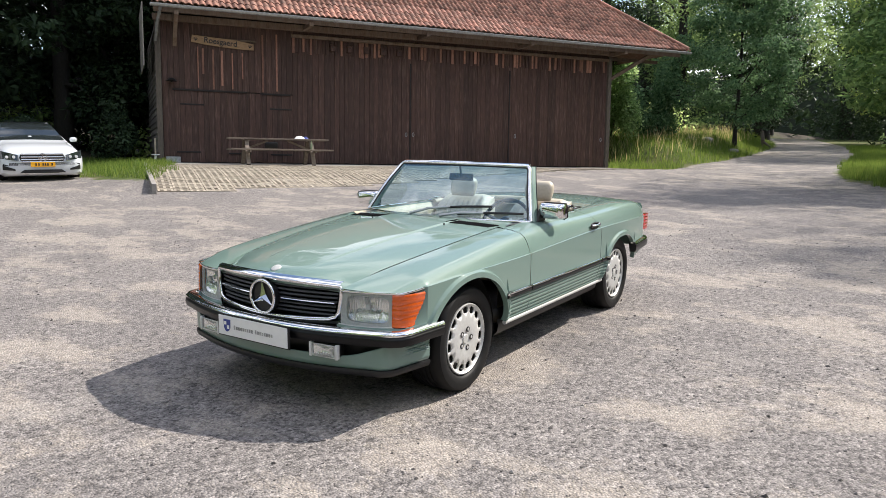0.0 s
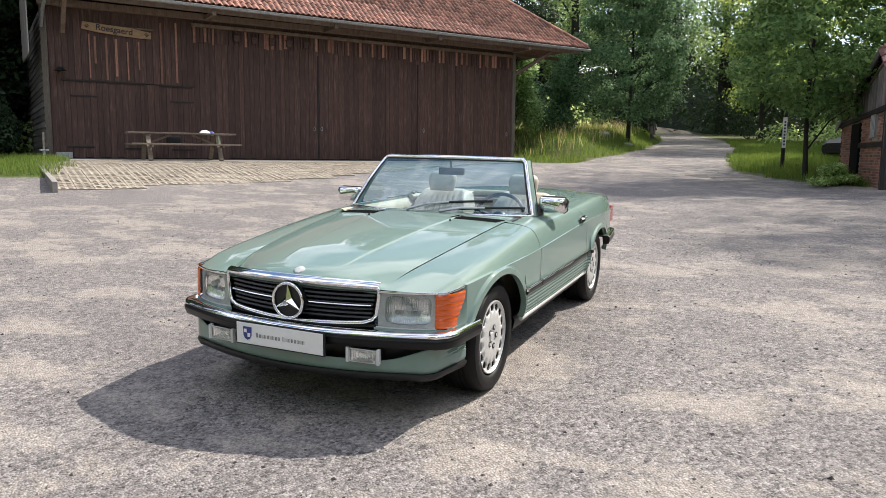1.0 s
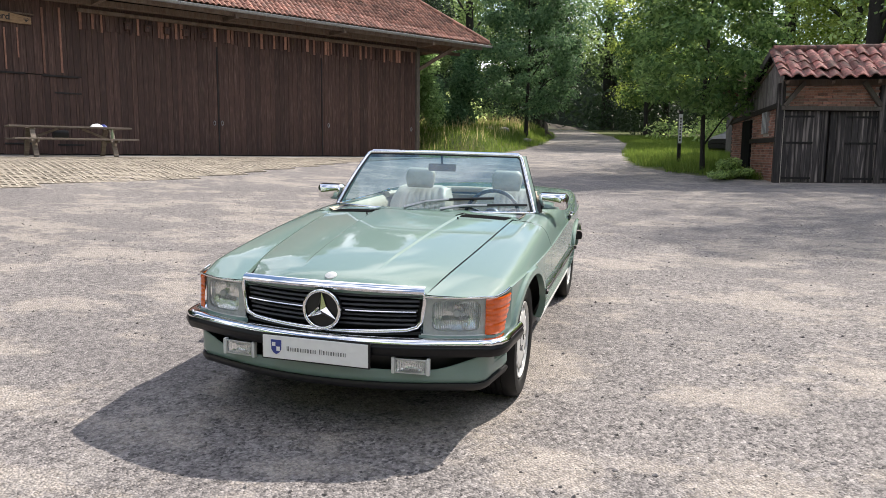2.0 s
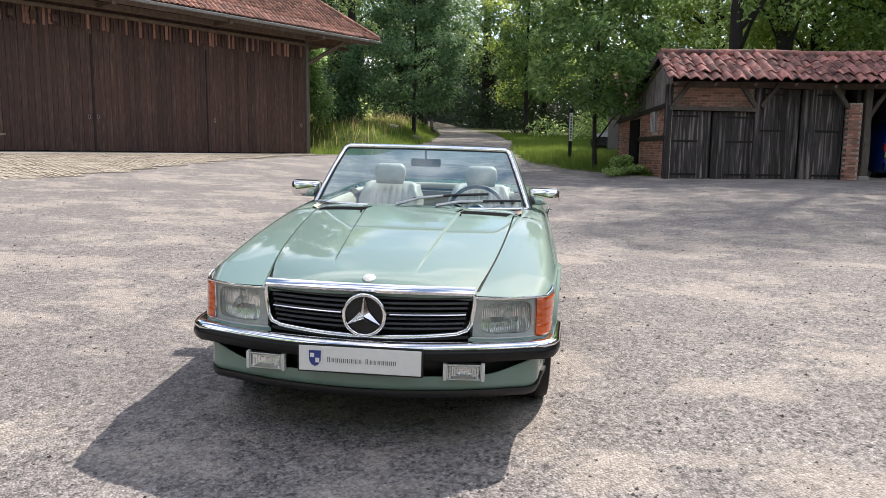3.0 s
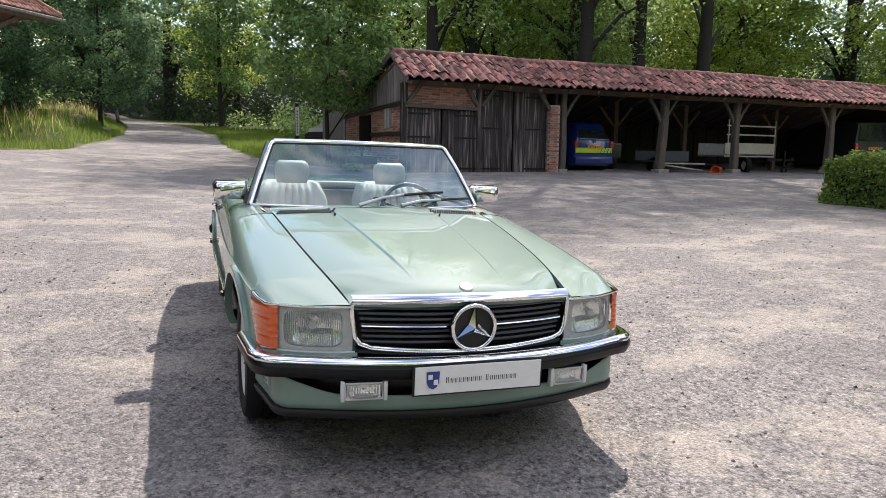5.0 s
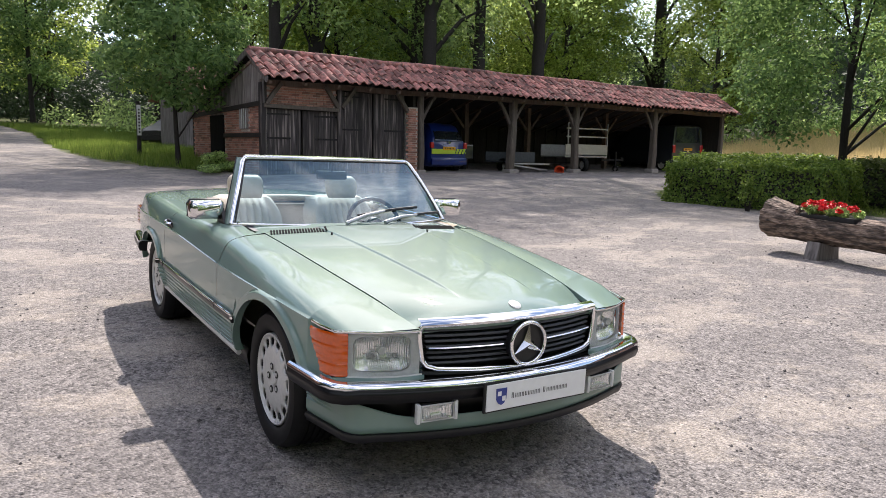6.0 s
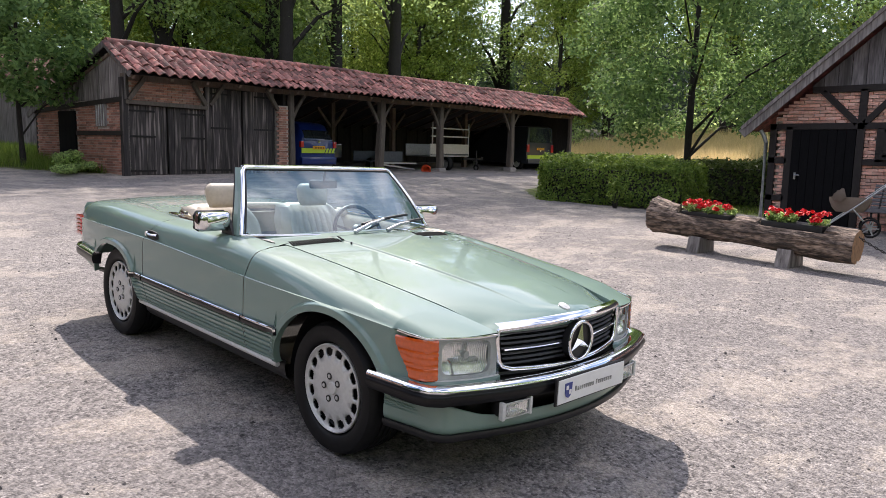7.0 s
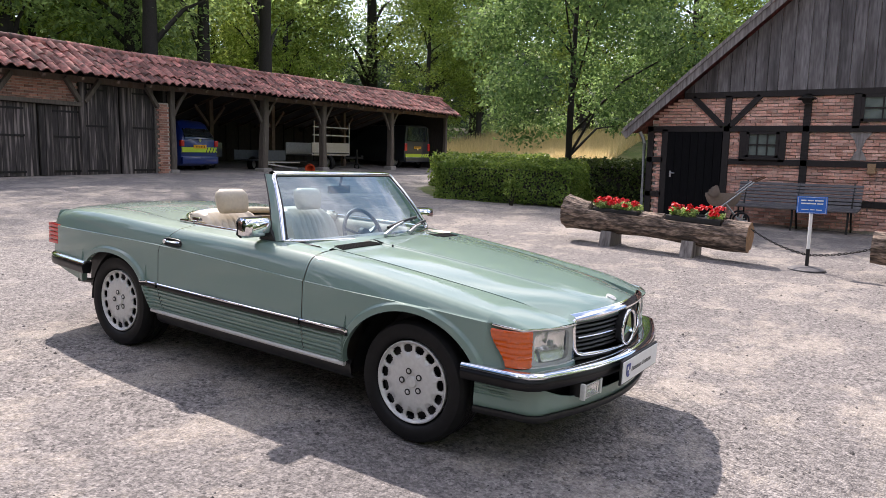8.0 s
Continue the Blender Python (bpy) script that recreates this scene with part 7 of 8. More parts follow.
for kind, x, y, s in (
        (4, 6.0, 35.9, 0.9), (4, 16.4, 33.6, 0.92), (4, 19.8, 33, 1.0), (2, 10.5, 39, 0.9), (2, 24, 39, 0.9), (2, 29, 44, 1.1), (2, 12, 43, 1.2), (2, 8, 50, 1.0), (2, 20, 47, 1.2), (0, 34, 46, 1.1), (1, 5, 55, 1.1),
        (1, -14, 66, 1.0), (3, -13, 60, 0.9), (1, -22, 60, 1.1), (2, -3, 62, 1.1), (2, 4, 58, 0.9), (1, -9, 76, 1.2), (0, -24, 74, 1.2), (1, -17, 82, 1.2),
        (3, -20, 44, 0.9), (3, -24, 48, 1.0), (3, -27, 40, 1.0), (1, -17, 53, 0.9), (3, -31, 52, 1.1),
        (3, -33, 20, 1.0), (3, -27.5, 7, 0.9), (3, -32, 9, 1.05), (3, -36, 14, 1.1), (3, -37, 2, 1.1), (3, -32, -4, 1.0), (3, -24.5, 3.5, 0.8), (3, -29, 17.5, 0.8), (3, -30, 24, 1.0), (3, -41, 26, 1.2),
        (2, 22, 52, 1.1), (0, 27, 55, 1.2), (2, 31, 53, 1.1), (1, 24, 62, 1.3), (0, 13, 59, 1.2), (1, 36, 57, 1.2), (0, 17, 44, 0.9), (1, 44, 40, 1.2),
        (0, 35, 48, 1.1), (2, 34, 33, 0.85), (1, 38, 42, 1.2), (2, 29, 42, 1.1), (0, 40, 33, 1.0), (2, 40, 24, 1.0), (0, 45, 26, 1.1), (2, 41, 17, 1.1), (2, 44, 10, 1.1), (1, 52, 30, 1.2), (0, 50, 18, 1.1), (1, 52, 10, 1.1), (0, 46, 3, 1.0), (2, 44, -5, 1.0), (2, 36, 30, 0.8), (1, 58, 22, 1.2),
        # unseen trees behind the camera, added to dim sky fill and chrome reflections
        (1, -12, -26, 1.0), (0, 0, -25, 1.0), (1, 10, -24, 1.0), (0, -22, -21, 1.0), (1, -4, -27, 1.1), (1, -28, -16, 1.0), (0, -18, -27, 1.0), (1, -6, -32, 1.1), (2, 5, -30, 1.0), (0, 16, -26, 1.0), (1, 26, -20, 1.0), (2, -36, -10, 1.0)):
    plant(kind, x, y, s)

# undergrowth and the far woods
cl = []
r2 = random.Random(3)
for k in range(150):
    a = r2.uniform(0, 2 * math.pi)
    d = r2.uniform(62, 95)
    x, y = -2 + d * math.cos(a), 12 + d * math.sin(a)
    h = r2.uniform(6, 16)
    cl.append(((x, y, ground_z(max(-60, min(60, x)), min(120, y)) + h * 0.5), (r2.uniform(4, 7), r2.uniform(4, 7), h * 0.6)))
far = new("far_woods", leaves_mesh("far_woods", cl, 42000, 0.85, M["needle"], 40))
# sheet added all round; its unseen side keeps white sky out of reflections
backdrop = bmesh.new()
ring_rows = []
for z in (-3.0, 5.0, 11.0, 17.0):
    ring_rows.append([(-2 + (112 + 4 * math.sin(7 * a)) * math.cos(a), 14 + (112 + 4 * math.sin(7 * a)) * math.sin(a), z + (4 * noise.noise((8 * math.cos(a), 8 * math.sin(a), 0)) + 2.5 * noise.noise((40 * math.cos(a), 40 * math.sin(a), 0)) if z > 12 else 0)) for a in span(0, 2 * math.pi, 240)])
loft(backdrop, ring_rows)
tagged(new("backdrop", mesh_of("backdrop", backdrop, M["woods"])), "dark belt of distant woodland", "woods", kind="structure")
tagged(far, "dark far woods behind the clearing", "woods", kind="stuff")
cl = []
for k in range(260):
    side = r2.random()
    if side < 0.36:
        x, y = r2.uniform(-3, 40), r2.uniform(29, 44)
        if x < 1.5:
            y = r2.uniform(44, 60)
    elif side < 0.6:
        x, y = r2.uniform(-34, -14), r2.uniform(37, 60)
    elif side < 0.8:
        x, y = r2.uniform(-38, -26), r2.uniform(-4, 34)
    else:
        x, y = r2.uniform(36, 52), r2.uniform(2, 34)
    if yard_dist(x, y) > -1.5:
        continue
    h = r2.uniform(0.8, 2.6)
    cl.append(((x, y, ground_z(x, y) + h * 0.45), (r2.uniform(0.9, 2.0), r2.uniform(0.9, 2.0), h * 0.55)))
under = new("undergrowth", leaves_mesh("undergrowth", cl, 38000, 0.24, M["leaf"], 41))
tagged(under, "mixed green undergrowth at the forest edge", "undergrowth", kind="stuff")

# dense thickets that close the view behind the lane and the white car
cl = []
for k in range(70):
    x, y = r2.uniform(-36, 6), r2.uniform(50, 74)
    if yard_dist(x, y) > -1.2 or (x > -9 and y < 56):
        continue
    h = r2.uniform(2.0, 6.0)
    cl.append(((x, y, ground_z(x, y) + h * 0.45), (r2.uniform(1.6, 3.0), r2.uniform(1.6, 3.0), h * 0.6)))
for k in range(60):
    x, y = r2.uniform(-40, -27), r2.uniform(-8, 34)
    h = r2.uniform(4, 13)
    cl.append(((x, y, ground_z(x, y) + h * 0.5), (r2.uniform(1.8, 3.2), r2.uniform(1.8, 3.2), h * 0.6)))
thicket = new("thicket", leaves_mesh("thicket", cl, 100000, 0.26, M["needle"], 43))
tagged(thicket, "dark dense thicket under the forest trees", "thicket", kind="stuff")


def hedge(name, label, corners, top, count, leaf, material, seed, z_low=0.0):
    """A clipped hedge: a soft-edged block of leaves over a solid core, dark for the shade inside."""
    ob = thing(name, label, "hedge", pose(0, 0, 0))
    n = len(corners)
    r = np.random.RandomState(seed)
    cen = np.mean(np.array(corners), 0)
    bm = bmesh.new()
    inner = [(c[0] + (cen[0] - c[0]) * 0.10, c[1] + (cen[1] - c[1]) * 0.10) for c in corners]
    zb = ground_z(*cen)
    prism(bm, inner, top - 0.12, Matrix.Translation((0, 0, zb)))
    part("twig_core", bm, M["shaded_wood"], ob, "solid core, dark for the shade inside")
    pos, nrm = [], []
    lens = [math.dist(corners[i], corners[(i + 1) % n]) for i in range(n)]
    area = abs(sum(corners[i][0] * corners[(i + 1) % n][1] - corners[(i + 1) % n][0] * corners[i][1] for i in range(n)) / 2)
    tot = sum(lens) * top + area
    for i in range(n):
        a, b = np.array(corners[i]), np.array(corners[(i + 1) % n])
        k = int(count * lens[i] * top / tot)
        t = r.uniform(0, 1, (k, 1))
        p = a + (b - a) * t
        d = (b - a) / lens[i]
        out = np.array([d[1], -d[0]])
        if (out * (a - cen)).sum() < 0:
            out = -out
        h = r.uniform(z_low, 1, (k, 1)) * top
        wob = 0.07 * np.sin(p[:, :1] * 5 + h * 6) + 0.05 * np.sin(p[:, 1:2] * 7) + r.normal(0, 0.05, (k, 1)) - 0.10 * (h / top) ** 6
        pos.append(np.hstack([p + out * wob, zb + h]))
        nrm.append(np.tile(np.array([out[0], out[1], 0.35]), (k, 1)))
    k = int(count * area / tot)
    u = r.dirichlet(np.ones(n), k)
    p = u @ np.array(corners)
    q = r.uniform(0, 1, (k, 2))
    p = np.array(corners[0]) + q[:, :1] * (np.array(corners[1]) - corners[0]) + q[:, 1:2] * (np.array(corners[-1]) - corners[0])
    z = zb + top + 0.05 * np.sin(p[:, :1] * 4) + 0.04 * np.sin(p[:, 1:2] * 5) + r.normal(0, 0.045, (k, 1))
    pos.append(np.hstack([p, z]))
    nrm.append(np.tile(np.array([0, 0, 1.0]), (k, 1)))
    pos, nr = np.vstack(pos), np.vstack(nrm)
    m = len(pos)
    nr = nr + r.normal(0, 0.55, (m, 3))
    nr /= np.linalg.norm(nr, axis=1)[:, None]
    t = r.normal(size=(m, 3))
    t -= nr * (t * nr).sum(1)[:, None]
    t /= np.linalg.norm(t, axis=1)[:, None]
    b = np.cross(nr, t)
    s = leaf * r.uniform(0.6, 1.3, (m, 1))
    v = np.stack([pos - t * s * 0.5, pos + b * s * 0.32, pos + t * s * 0.5, pos - b * s * 0.32], 1).reshape(-1, 3)
    me = bpy.data.meshes.new("foliage")
    me.from_pydata(v.tolist(), [], np.arange(m * 4).reshape(-1, 4).tolist())
    me.materials.append(material)
    f = new("foliage", me)
    f.parent = ob
    return ob


hedge("clipped_hedge", "clipped green box hedge beside the yard", [(7.85, 12.3), (9.0, 9.15), (11.6, 9.9), (10.6, 13.2)], 0.92, 26000, 0.07, M["hedge"], 2)
hedge("dark_hedge", "dark green clipped hedge behind the lawn", [(11.9, 11.2), (13.2, 8.4), (16.0, 9.4), (15.0, 12.4)], 1.05, 14000, 0.09, M["hedge_dark"], 3)
hedge("garden_hedge", "long green garden hedge below the meadow", [(11.2, 15.0), (14.6, 12.8), (18.0, 13.8), (15.0, 17.0)], 0.95, 16000, 0.10, M["hedge"], 4)


def blades(name, label, count, height, test, x0, x1, y0, y1, material, seed):
    """Grass: single blades scattered where test allows, ONE object."""
    r = np.random.RandomState(seed)
    vs = []
    while len(vs) < count * 3:
        x, y = r.uniform(x0, x1), r.uniform(y0, y1)
        if not test(x, y):
            continue
        h = height * r.uniform(0.4, 1.3)
        a = r.uniform(0, 6.28)
        w = 0.007 + 0.009 * height
        z = ground_z(x, y) - 0.01
        lx, ly = r.normal(0, 0.25 * h), r.normal(0, 0.25 * h)
        vs += [(x - w * math.cos(a), y - w * math.sin(a), z), (x + w * math.cos(a), y + w * math.sin(a), z), (x + lx, y + ly, z + h)]
    me = bpy.data.meshes.new(name)
    me.from_pydata(vs, [], np.arange(len(vs)).reshape(-1, 3).tolist())
    me.materials.append(material)
    return tagged(new(name, me), label, "grass", kind="stuff")


def verge_edge(x, y):
    return yard_dist(x, y) < -0.15 + 0.5 * noise.noise((x * 1.3, y * 1.3, 2))


blades("verge_grass", "long green grass on the lane verge", 60000, 0.26, verge_edge, -6.5, 1.8, 20, 52, M["grass"], 1)
blades("bank_grass", "rough green grass on the bank beside the barn", 52000, 0.30, verge_edge, -19, -8.5, 28, 56, M["grass"], 2)
blades("corner_grass", "green grass round the paving corner", 9000, 0.20, verge_edge, -24, -14.5, 9, 16, M["grass"], 3)
blades("lawn_grass", "green lawn behind the hedge", 8000, 0.10, lambda x, y: verge_edge(x, y) and y < 13, 9.2, 16, 7.5, 13, M["grass"], 4)
blades("dry_meadow", "tall dry yellow meadow grass", 50000, 0.75, lambda x, y: y > 12.5 + 0.25 * (x - 12) and yard_dist(x, y) < -0.3, 13, 42, 12, 30, M["grass_dry"], 5)
blades("bank_seed_heads", "tall dry seed heads on the bank", 1600, 0.65, lambda x, y: verge_edge(x, y) and yard_dist(x, y) < -1.2, -18, -9, 31, 50, M["grass_dry"], 6)


# ---- loose things in the yard ----
def log_planter(name, label, y0, y1, x, feet, tubs, seed, flare=True):
    """A hollowed tree trunk on two sawn blocks, planted with geraniums."""
    r = random.Random(seed)
    gz = ground_z(x, (y0 + y1) / 2)
    ym = (y0 + y1) / 2
    ob = thing(name, label, "planter", pose(x, ym, gz) @ YARD_TILT @ pose(0, -ym, 0), group="log planters")
    n = 90
    rows = []
    for k in range(n):
        t = k / (n - 1)
        y = y0 + (y1 - y0) * t
        rad = 0.195 + (0.075 * max(0, 1 - t * 5.5) ** 1.5 if flare else 0) + 0.012 * math.sin(9 * t)
        zc = 0.40 - 0.05 * t + (0.05 * max(0, 1 - t * 5) if flare else 0)
        row = []
        for j in range(60):
            a = 2 * math.pi * j / 60
            q = rad * (1 + 0.13 * noise.noise((2 * math.cos(a) + seed, 2 * math.sin(a), y * 1.6)) + 0.07 * noise.noise((7 * math.cos(a), 7 * math.sin(a), y * 2.2)) + 0.06 * noise.noise((16 * math.cos(a), 16 * math.sin(a), y * 5)))
            zz = q * math.sin(a)
            for ta, tb in tubs:
                if ta - 0.03 < y < tb + 0.03:
                    zz = min(zz, 0.115)
            row.append((q * math.cos(a), y, zc + zz))
        rows.append(row)
    bm = bmesh.new()
    loft(bm, rows, True)
    body = part("trunk", bm, M["log"], ob, "grey weathered barkless log", smooth=45)
    bm = bmesh.new()
    for r_ in (rows[0], rows[-1]):
        bm.faces.new([bm.verts.new(p) for p in r_])
    part("sawn_end", bm, M["log_end"], body, "cracked sawn log end")
    for fy in feet:
        bm = bmesh.new()
        prism(bm, [(-0.24, 0.0), (0.24, 0.0), (0.19, 0.235), (0.06, 0.21), (-0.06, 0.21), (-0.19, 0.235)], 0.17, Matrix(((1, 0, 0, 0), (0, 0, 1, fy - 0.085), (0, 1, 0, -0.01), (0, 0, 0, 1))))
        part("foot", bm, M["boards_grey"], ob, "dark sawn block foot")
    for ta, tb in tubs:
        bm = bmesh.new()
        box(bm, (0, (ta + tb) / 2, 0.50), (0.24, tb - ta, 0.12), None, 0.03)
        tub = part("flower_tub", bm, M["black"], ob, "black plastic flower tub", smooth=40)
        cs = [((r.uniform(-0.09, 0.09), r.uniform(ta + 0.05, tb - 0.05), 0.59 + r.uniform(-0.02, 0.05)), (0.07, 0.07, 0.05)) for _ in range(16)]
        lv = new("geranium_leaves", leaves_mesh("geranium_leaves", cs, 900, 0.055, M["leaf"], seed + int(ta * 10)))
        lv.parent = tub
        for k in range(40):
            c = Vector((r.uniform(-0.13, 0.13), r.uniform(ta + 0.03, tb - 0.03), 0.655 + r.uniform(-0.045, 0.05)))
            bm = bmesh.new()
            for j in range(22):
                a, b = r.uniform(0, 6.28), r.uniform(-0.3, 1.5)
                p = c + 0.032 * Vector((math.cos(a) * math.cos(b), math.sin(a) * math.cos(b), math.sin(b)))
                m = Matrix.Translation(p) @ Euler((r.uniform(-1, 1), r.uniform(-1, 1), a)).to_matrix().to_4x4()
                bmesh.ops.create_circle(bm, cap_ends=True, segments=5, radius=0.016, matrix=m)
            part("blossom", bm, M["petal"], tub, "red geranium head")
    return ob


LOGX = 3.86
log_planter("log_planter", "weathered hollow log planter with red geraniums on blocks", 6.60, 3.84, LOGX, (5.85, 4.62), [(5.42, 6.14), (4.22, 5.00)], 1)
log_planter("log_planter", "second weathered log planter at the yard's edge", 2.40, -0.6, LOGX + 0.1, (1.5, 0.1), [(0.7, 1.5)], 2, False)

# notice on a post with a round foot, and the chain
SX, SY = 3.98, 3.12
gz = ground_z(SX, SY)
notice = thing("notice_sign", "blue notice sign on a black and white post", "sign", pose(SX, SY, gz, 0, 0, 100))
bm = bmesh.new()
lathe(bm, [(0.0, 0.055), (0.05, 0.05), (0.18, 0.036), (0.23, 0.014), (0.23, 0.0)], None, 32)
part("round_foot", bm, M["bench"], notice, "round grey foot", smooth=50)
bm = bmesh.new()
rod(bm, (0, 0, 0.04), (0.0, 0, 0.28), 0.024, None, 14)
part("lower_post", bm, M["black"], notice, "black lower post", smooth=60)
bm = bmesh.new()
rod(bm, (0, 0, 0.28), (0.0, 0, 0.75), 0.022, None, 14)
part("upper_post", bm, M["white"], notice, "white upper post", smooth=60)
bm = bmesh.new()
box(bm, (0, 0.028, 0.86), (0.36, 0.012, 0.22), None, 0.004)
plate2 = part("plate", bm, M["sign_blue"], notice, "blue enamel plate")
bm = bmesh.new()
for a, b in (((-0.165, 0.76), (0.165, 0.76)), ((-0.165, 0.96), (0.165, 0.96)), ((-0.165, 0.76), (-0.165, 0.96)), ((0.165, 0.76), (0.165, 0.96))):
    bar(bm, (a[0], 0.0365, a[1]), (b[0], 0.0365, b[1]), 0.003, 0.006, up=(0, 1, 0))
part("white_border", bm, M["white"], plate2)
bm = bmesh.new()
for z, runs in ((0.92, ((-0.13, -0.03), (-0.015, 0.055), (0.07, 0.13))), (0.88, ((-0.13, -0.06), (-0.045, 0.13))), (0.80, ((-0.12, -0.05), (-0.035, 0.02), (0.035, 0.12)))):
    for a, b in runs:
        box(bm, ((a + b) / 2, 0.0365, z), (b - a, 0.003, 0.016 if z > 0.85 else 0.010))
part("text_bars", bm, M["white"], plate2, "white bars in place of lettering")
link = []


def chain_run(a, b, sag, n):
    return [Vector(a).lerp(Vector(b), t) - Vector((0, 0, sag * 4 * t * (1 - t))) for t in span(0, 1, n)]


chain = thing("barrier_chain", "rusty steel chain slung between the logs and post", "chain", pose(0, 0, 0))
for run_pts in (chain_run((LOGX, 3.86, gz + 0.52), (SX, SY, gz + 0.20), 0.05, 22), chain_run((SX, SY, gz + 0.20), (LOGX + 0.1, 2.2, gz + 0.43), 0.05, 26)):
    for i, (a, b) in enumerate(zip(run_pts, run_pts[1:])):
        d = (b - a).normalized()
        side_v = Vector((0, 0, 1)).cross(d).normalized() if i % 2 else Vector((0, 0, 1))
        c = (a + b) / 2
        bm = bmesh.new()
        tube(bm, [c + d * 0.026 * math.cos(t) + side_v * 0.013 * math.sin(t) for t in span(0, 2 * math.pi, 10)], 0.0055, 5, up=side_v.cross(d))
        part("chain_link", bm, M["iron"], chain)

# slatted bench along the farmhouse wall
bz = ground_z(9.8, 4.5)
bench = thing("garden_bench", "long grey slatted bench against the farmhouse wall", "bench", pose(9.72, 4.42, bz))
for k in range(6):
    bm = bmesh.new()
    box(bm, (-0.32 + 0.075 * k, 0, 0.44 + 0.006 * k), (0.062, 2.35, 0.028), None, 0.006)
    part("seat_slat", bm, M["bench"], bench)
for k in range(7):
    bm = bmesh.new()
    box(bm, (0.13 + 0.030 * k, 0, 0.50 + 0.068 * k), (0.026, 2.35, 0.056), pose(0, 0, 0, 0, 22, 0).to_3x3(), 0.006)
    part("back_slat", bm, M["bench"], bench)
for y in (-1.02, -0.02, 1.02):
    bm = bmesh.new()
    tube(bm, [(-0.34, y, 0.0), (-0.28, y, 0.22), (-0.30, y, 0.42), (0.10, y, 0.44), (0.34, y, 0.96)], 0.020, 8)
    tube(bm, [(0.28, y, 0.0), (0.14, y, 0.25), (0.10, y, 0.44)], 0.020, 8)
    part("bench_leg", bm, M["iron"], bench, "black iron bench frame", smooth=60)

# pram left by the bench
pz = ground_z(8.5, 5.6)
pram = thing("pram", "brown fabric pram with silver frame beside the bench", "pram", pose(8.55, 5.55, pz, 0, 0, -160))
bm = bmesh.new()
rows = []
for k in range(9):
    a = radians(12 + 62 * k / 8)
    rad = 0.27 + 0.014 * (k % 2)
    rows.append([(0.20 * math.cos(b), -0.02 - rad * math.cos(a) * (0.35 + 0.65 * math.sin(b)), 0.58 + rad * math.sin(a) * (0.35 + 0.65 * math.sin(b))) for b in span(0.0, math.pi, 12)])
loft(bm, rows)
bmesh.ops.solidify(bm, geom=bm.faces[:], thickness=0.012)
part("hood", bm, M["fabric"], pram, "folded brown fabric hood", smooth=60)
bm = bmesh.new()
loft(bm, [[(0.15 * s * math.cos(a), 0.02 + 0.34 * s * math.sin(a), z) for a in span(0, 2 * math.pi, 16)] for z, s in ((0.42, 0.65), (0.50, 0.85), (0.62, 1.0), (0.68, 1.0))])
part("carrycot", bm, M["fabric"], pram, "brown fabric seat", smooth=60)
for sx in (-0.22, 0.22):
    bm = bmesh.new()
    tube(bm, [(sx, -0.36, 0.14), (sx, 0.1, 0.52), (sx, 0.46, 0.84), (sx, 0.58, 0.94)], 0.014, 8)
    tube(bm, [(sx, 0.34, 0.16), (sx, 0.06, 0.50)], 0.013, 8)
    part("frame_tube", bm, M["steel"], pram, "silver frame tube", smooth=60)
bm = bmesh.new()
tube(bm, [(-0.22, 0.56, 0.93), (-0.22, 0.70, 1.0), (-0.12, 0.76, 1.02), (0.12, 0.76, 1.02), (0.22, 0.70, 1.0), (0.22, 0.56, 0.93)], 0.018, 8)
part("handle", bm, M["brown_grip"], pram, "brown leather handle", smooth=60)
for sx, y, rr in ((-0.26, 0.36, 0.15), (0.26, 0.36, 0.15), (-0.18, -0.36, 0.10), (0.18, -0.36, 0.10)):
    bm = bmesh.new()
    tube(bm, [(sx, y + rr * math.cos(a), rr + 0.012 + rr * math.sin(a)) for a in span(0, 2 * math.pi, 24)], 0.018, 8, up=(1, 0, 0))
    wh = part("wheel", bm, M["tyre"], pram, "small black wheel", smooth=60)
    bm = bmesh.new()
    rod(bm, (sx - 0.015, y, rr + 0.012), (sx + 0.015, y, rr + 0.012), 0.035, None, 12)
    for k in range(5):
        a = 1.2566 * k
        bar(bm, (sx, y, rr + 0.012), (sx, y + rr * math.cos(a), rr + 0.012 + rr * math.sin(a)), 0.012, 0.02)
    part("spokes", bm, M["steel"], wh)

# picnic table on the concrete strip
tm = BARN @ pose(3.02, -2.05, barn_foot(3) - 0.02, 0, 0, -2)
picnic = thing("picnic_table", "weathered wooden picnic table with fixed benches", "picnic table", tm)
for k in range(5):
    bm = bmesh.new()
    box(bm, (0, -0.32 + 0.16 * k, 0.80), (3.1, 0.145, 0.045), None, 0.006)
    part("top_plank", bm, M["table"], picnic)
for y in (-0.78, -0.64, 0.64, 0.78):
    bm = bmesh.new()
    box(bm, (0.05, y, 0.47), (3.1, 0.13, 0.045), None, 0.006)
    part("bench_plank", bm, M["table"], picnic)
for x in (-1.0, 1.0):
    for sy in (-1, 1):
        bm = bmesh.new()
        bar(bm, (x, sy * 0.72, 0.0), (x, sy * 0.25, 0.78), 0.075, 0.12, up=(1, 0, 0))
        part("leg", bm, M["table"], picnic)
    bm = bmesh.new()
    box(bm, (x + 0.05, 0, 0.43), (0.05, 1.65, 0.09))
    box(bm, (x + 0.05, 0, 0.75), (0.05, 0.72, 0.07))
    bar(bm, (x, 0, 0.48), (x * 0.3, 0, 0.76), 0.06, 0.06, up=(0, 1, 0))
    part("cross_beam", bm, M["table"], picnic)
bag = thing("folded_cloth", "white and navy folded cloth on the picnic table", "cloth", tm @ pose(0.75, 0.0, 0.8225))
bm = bmesh.new()
rows = []
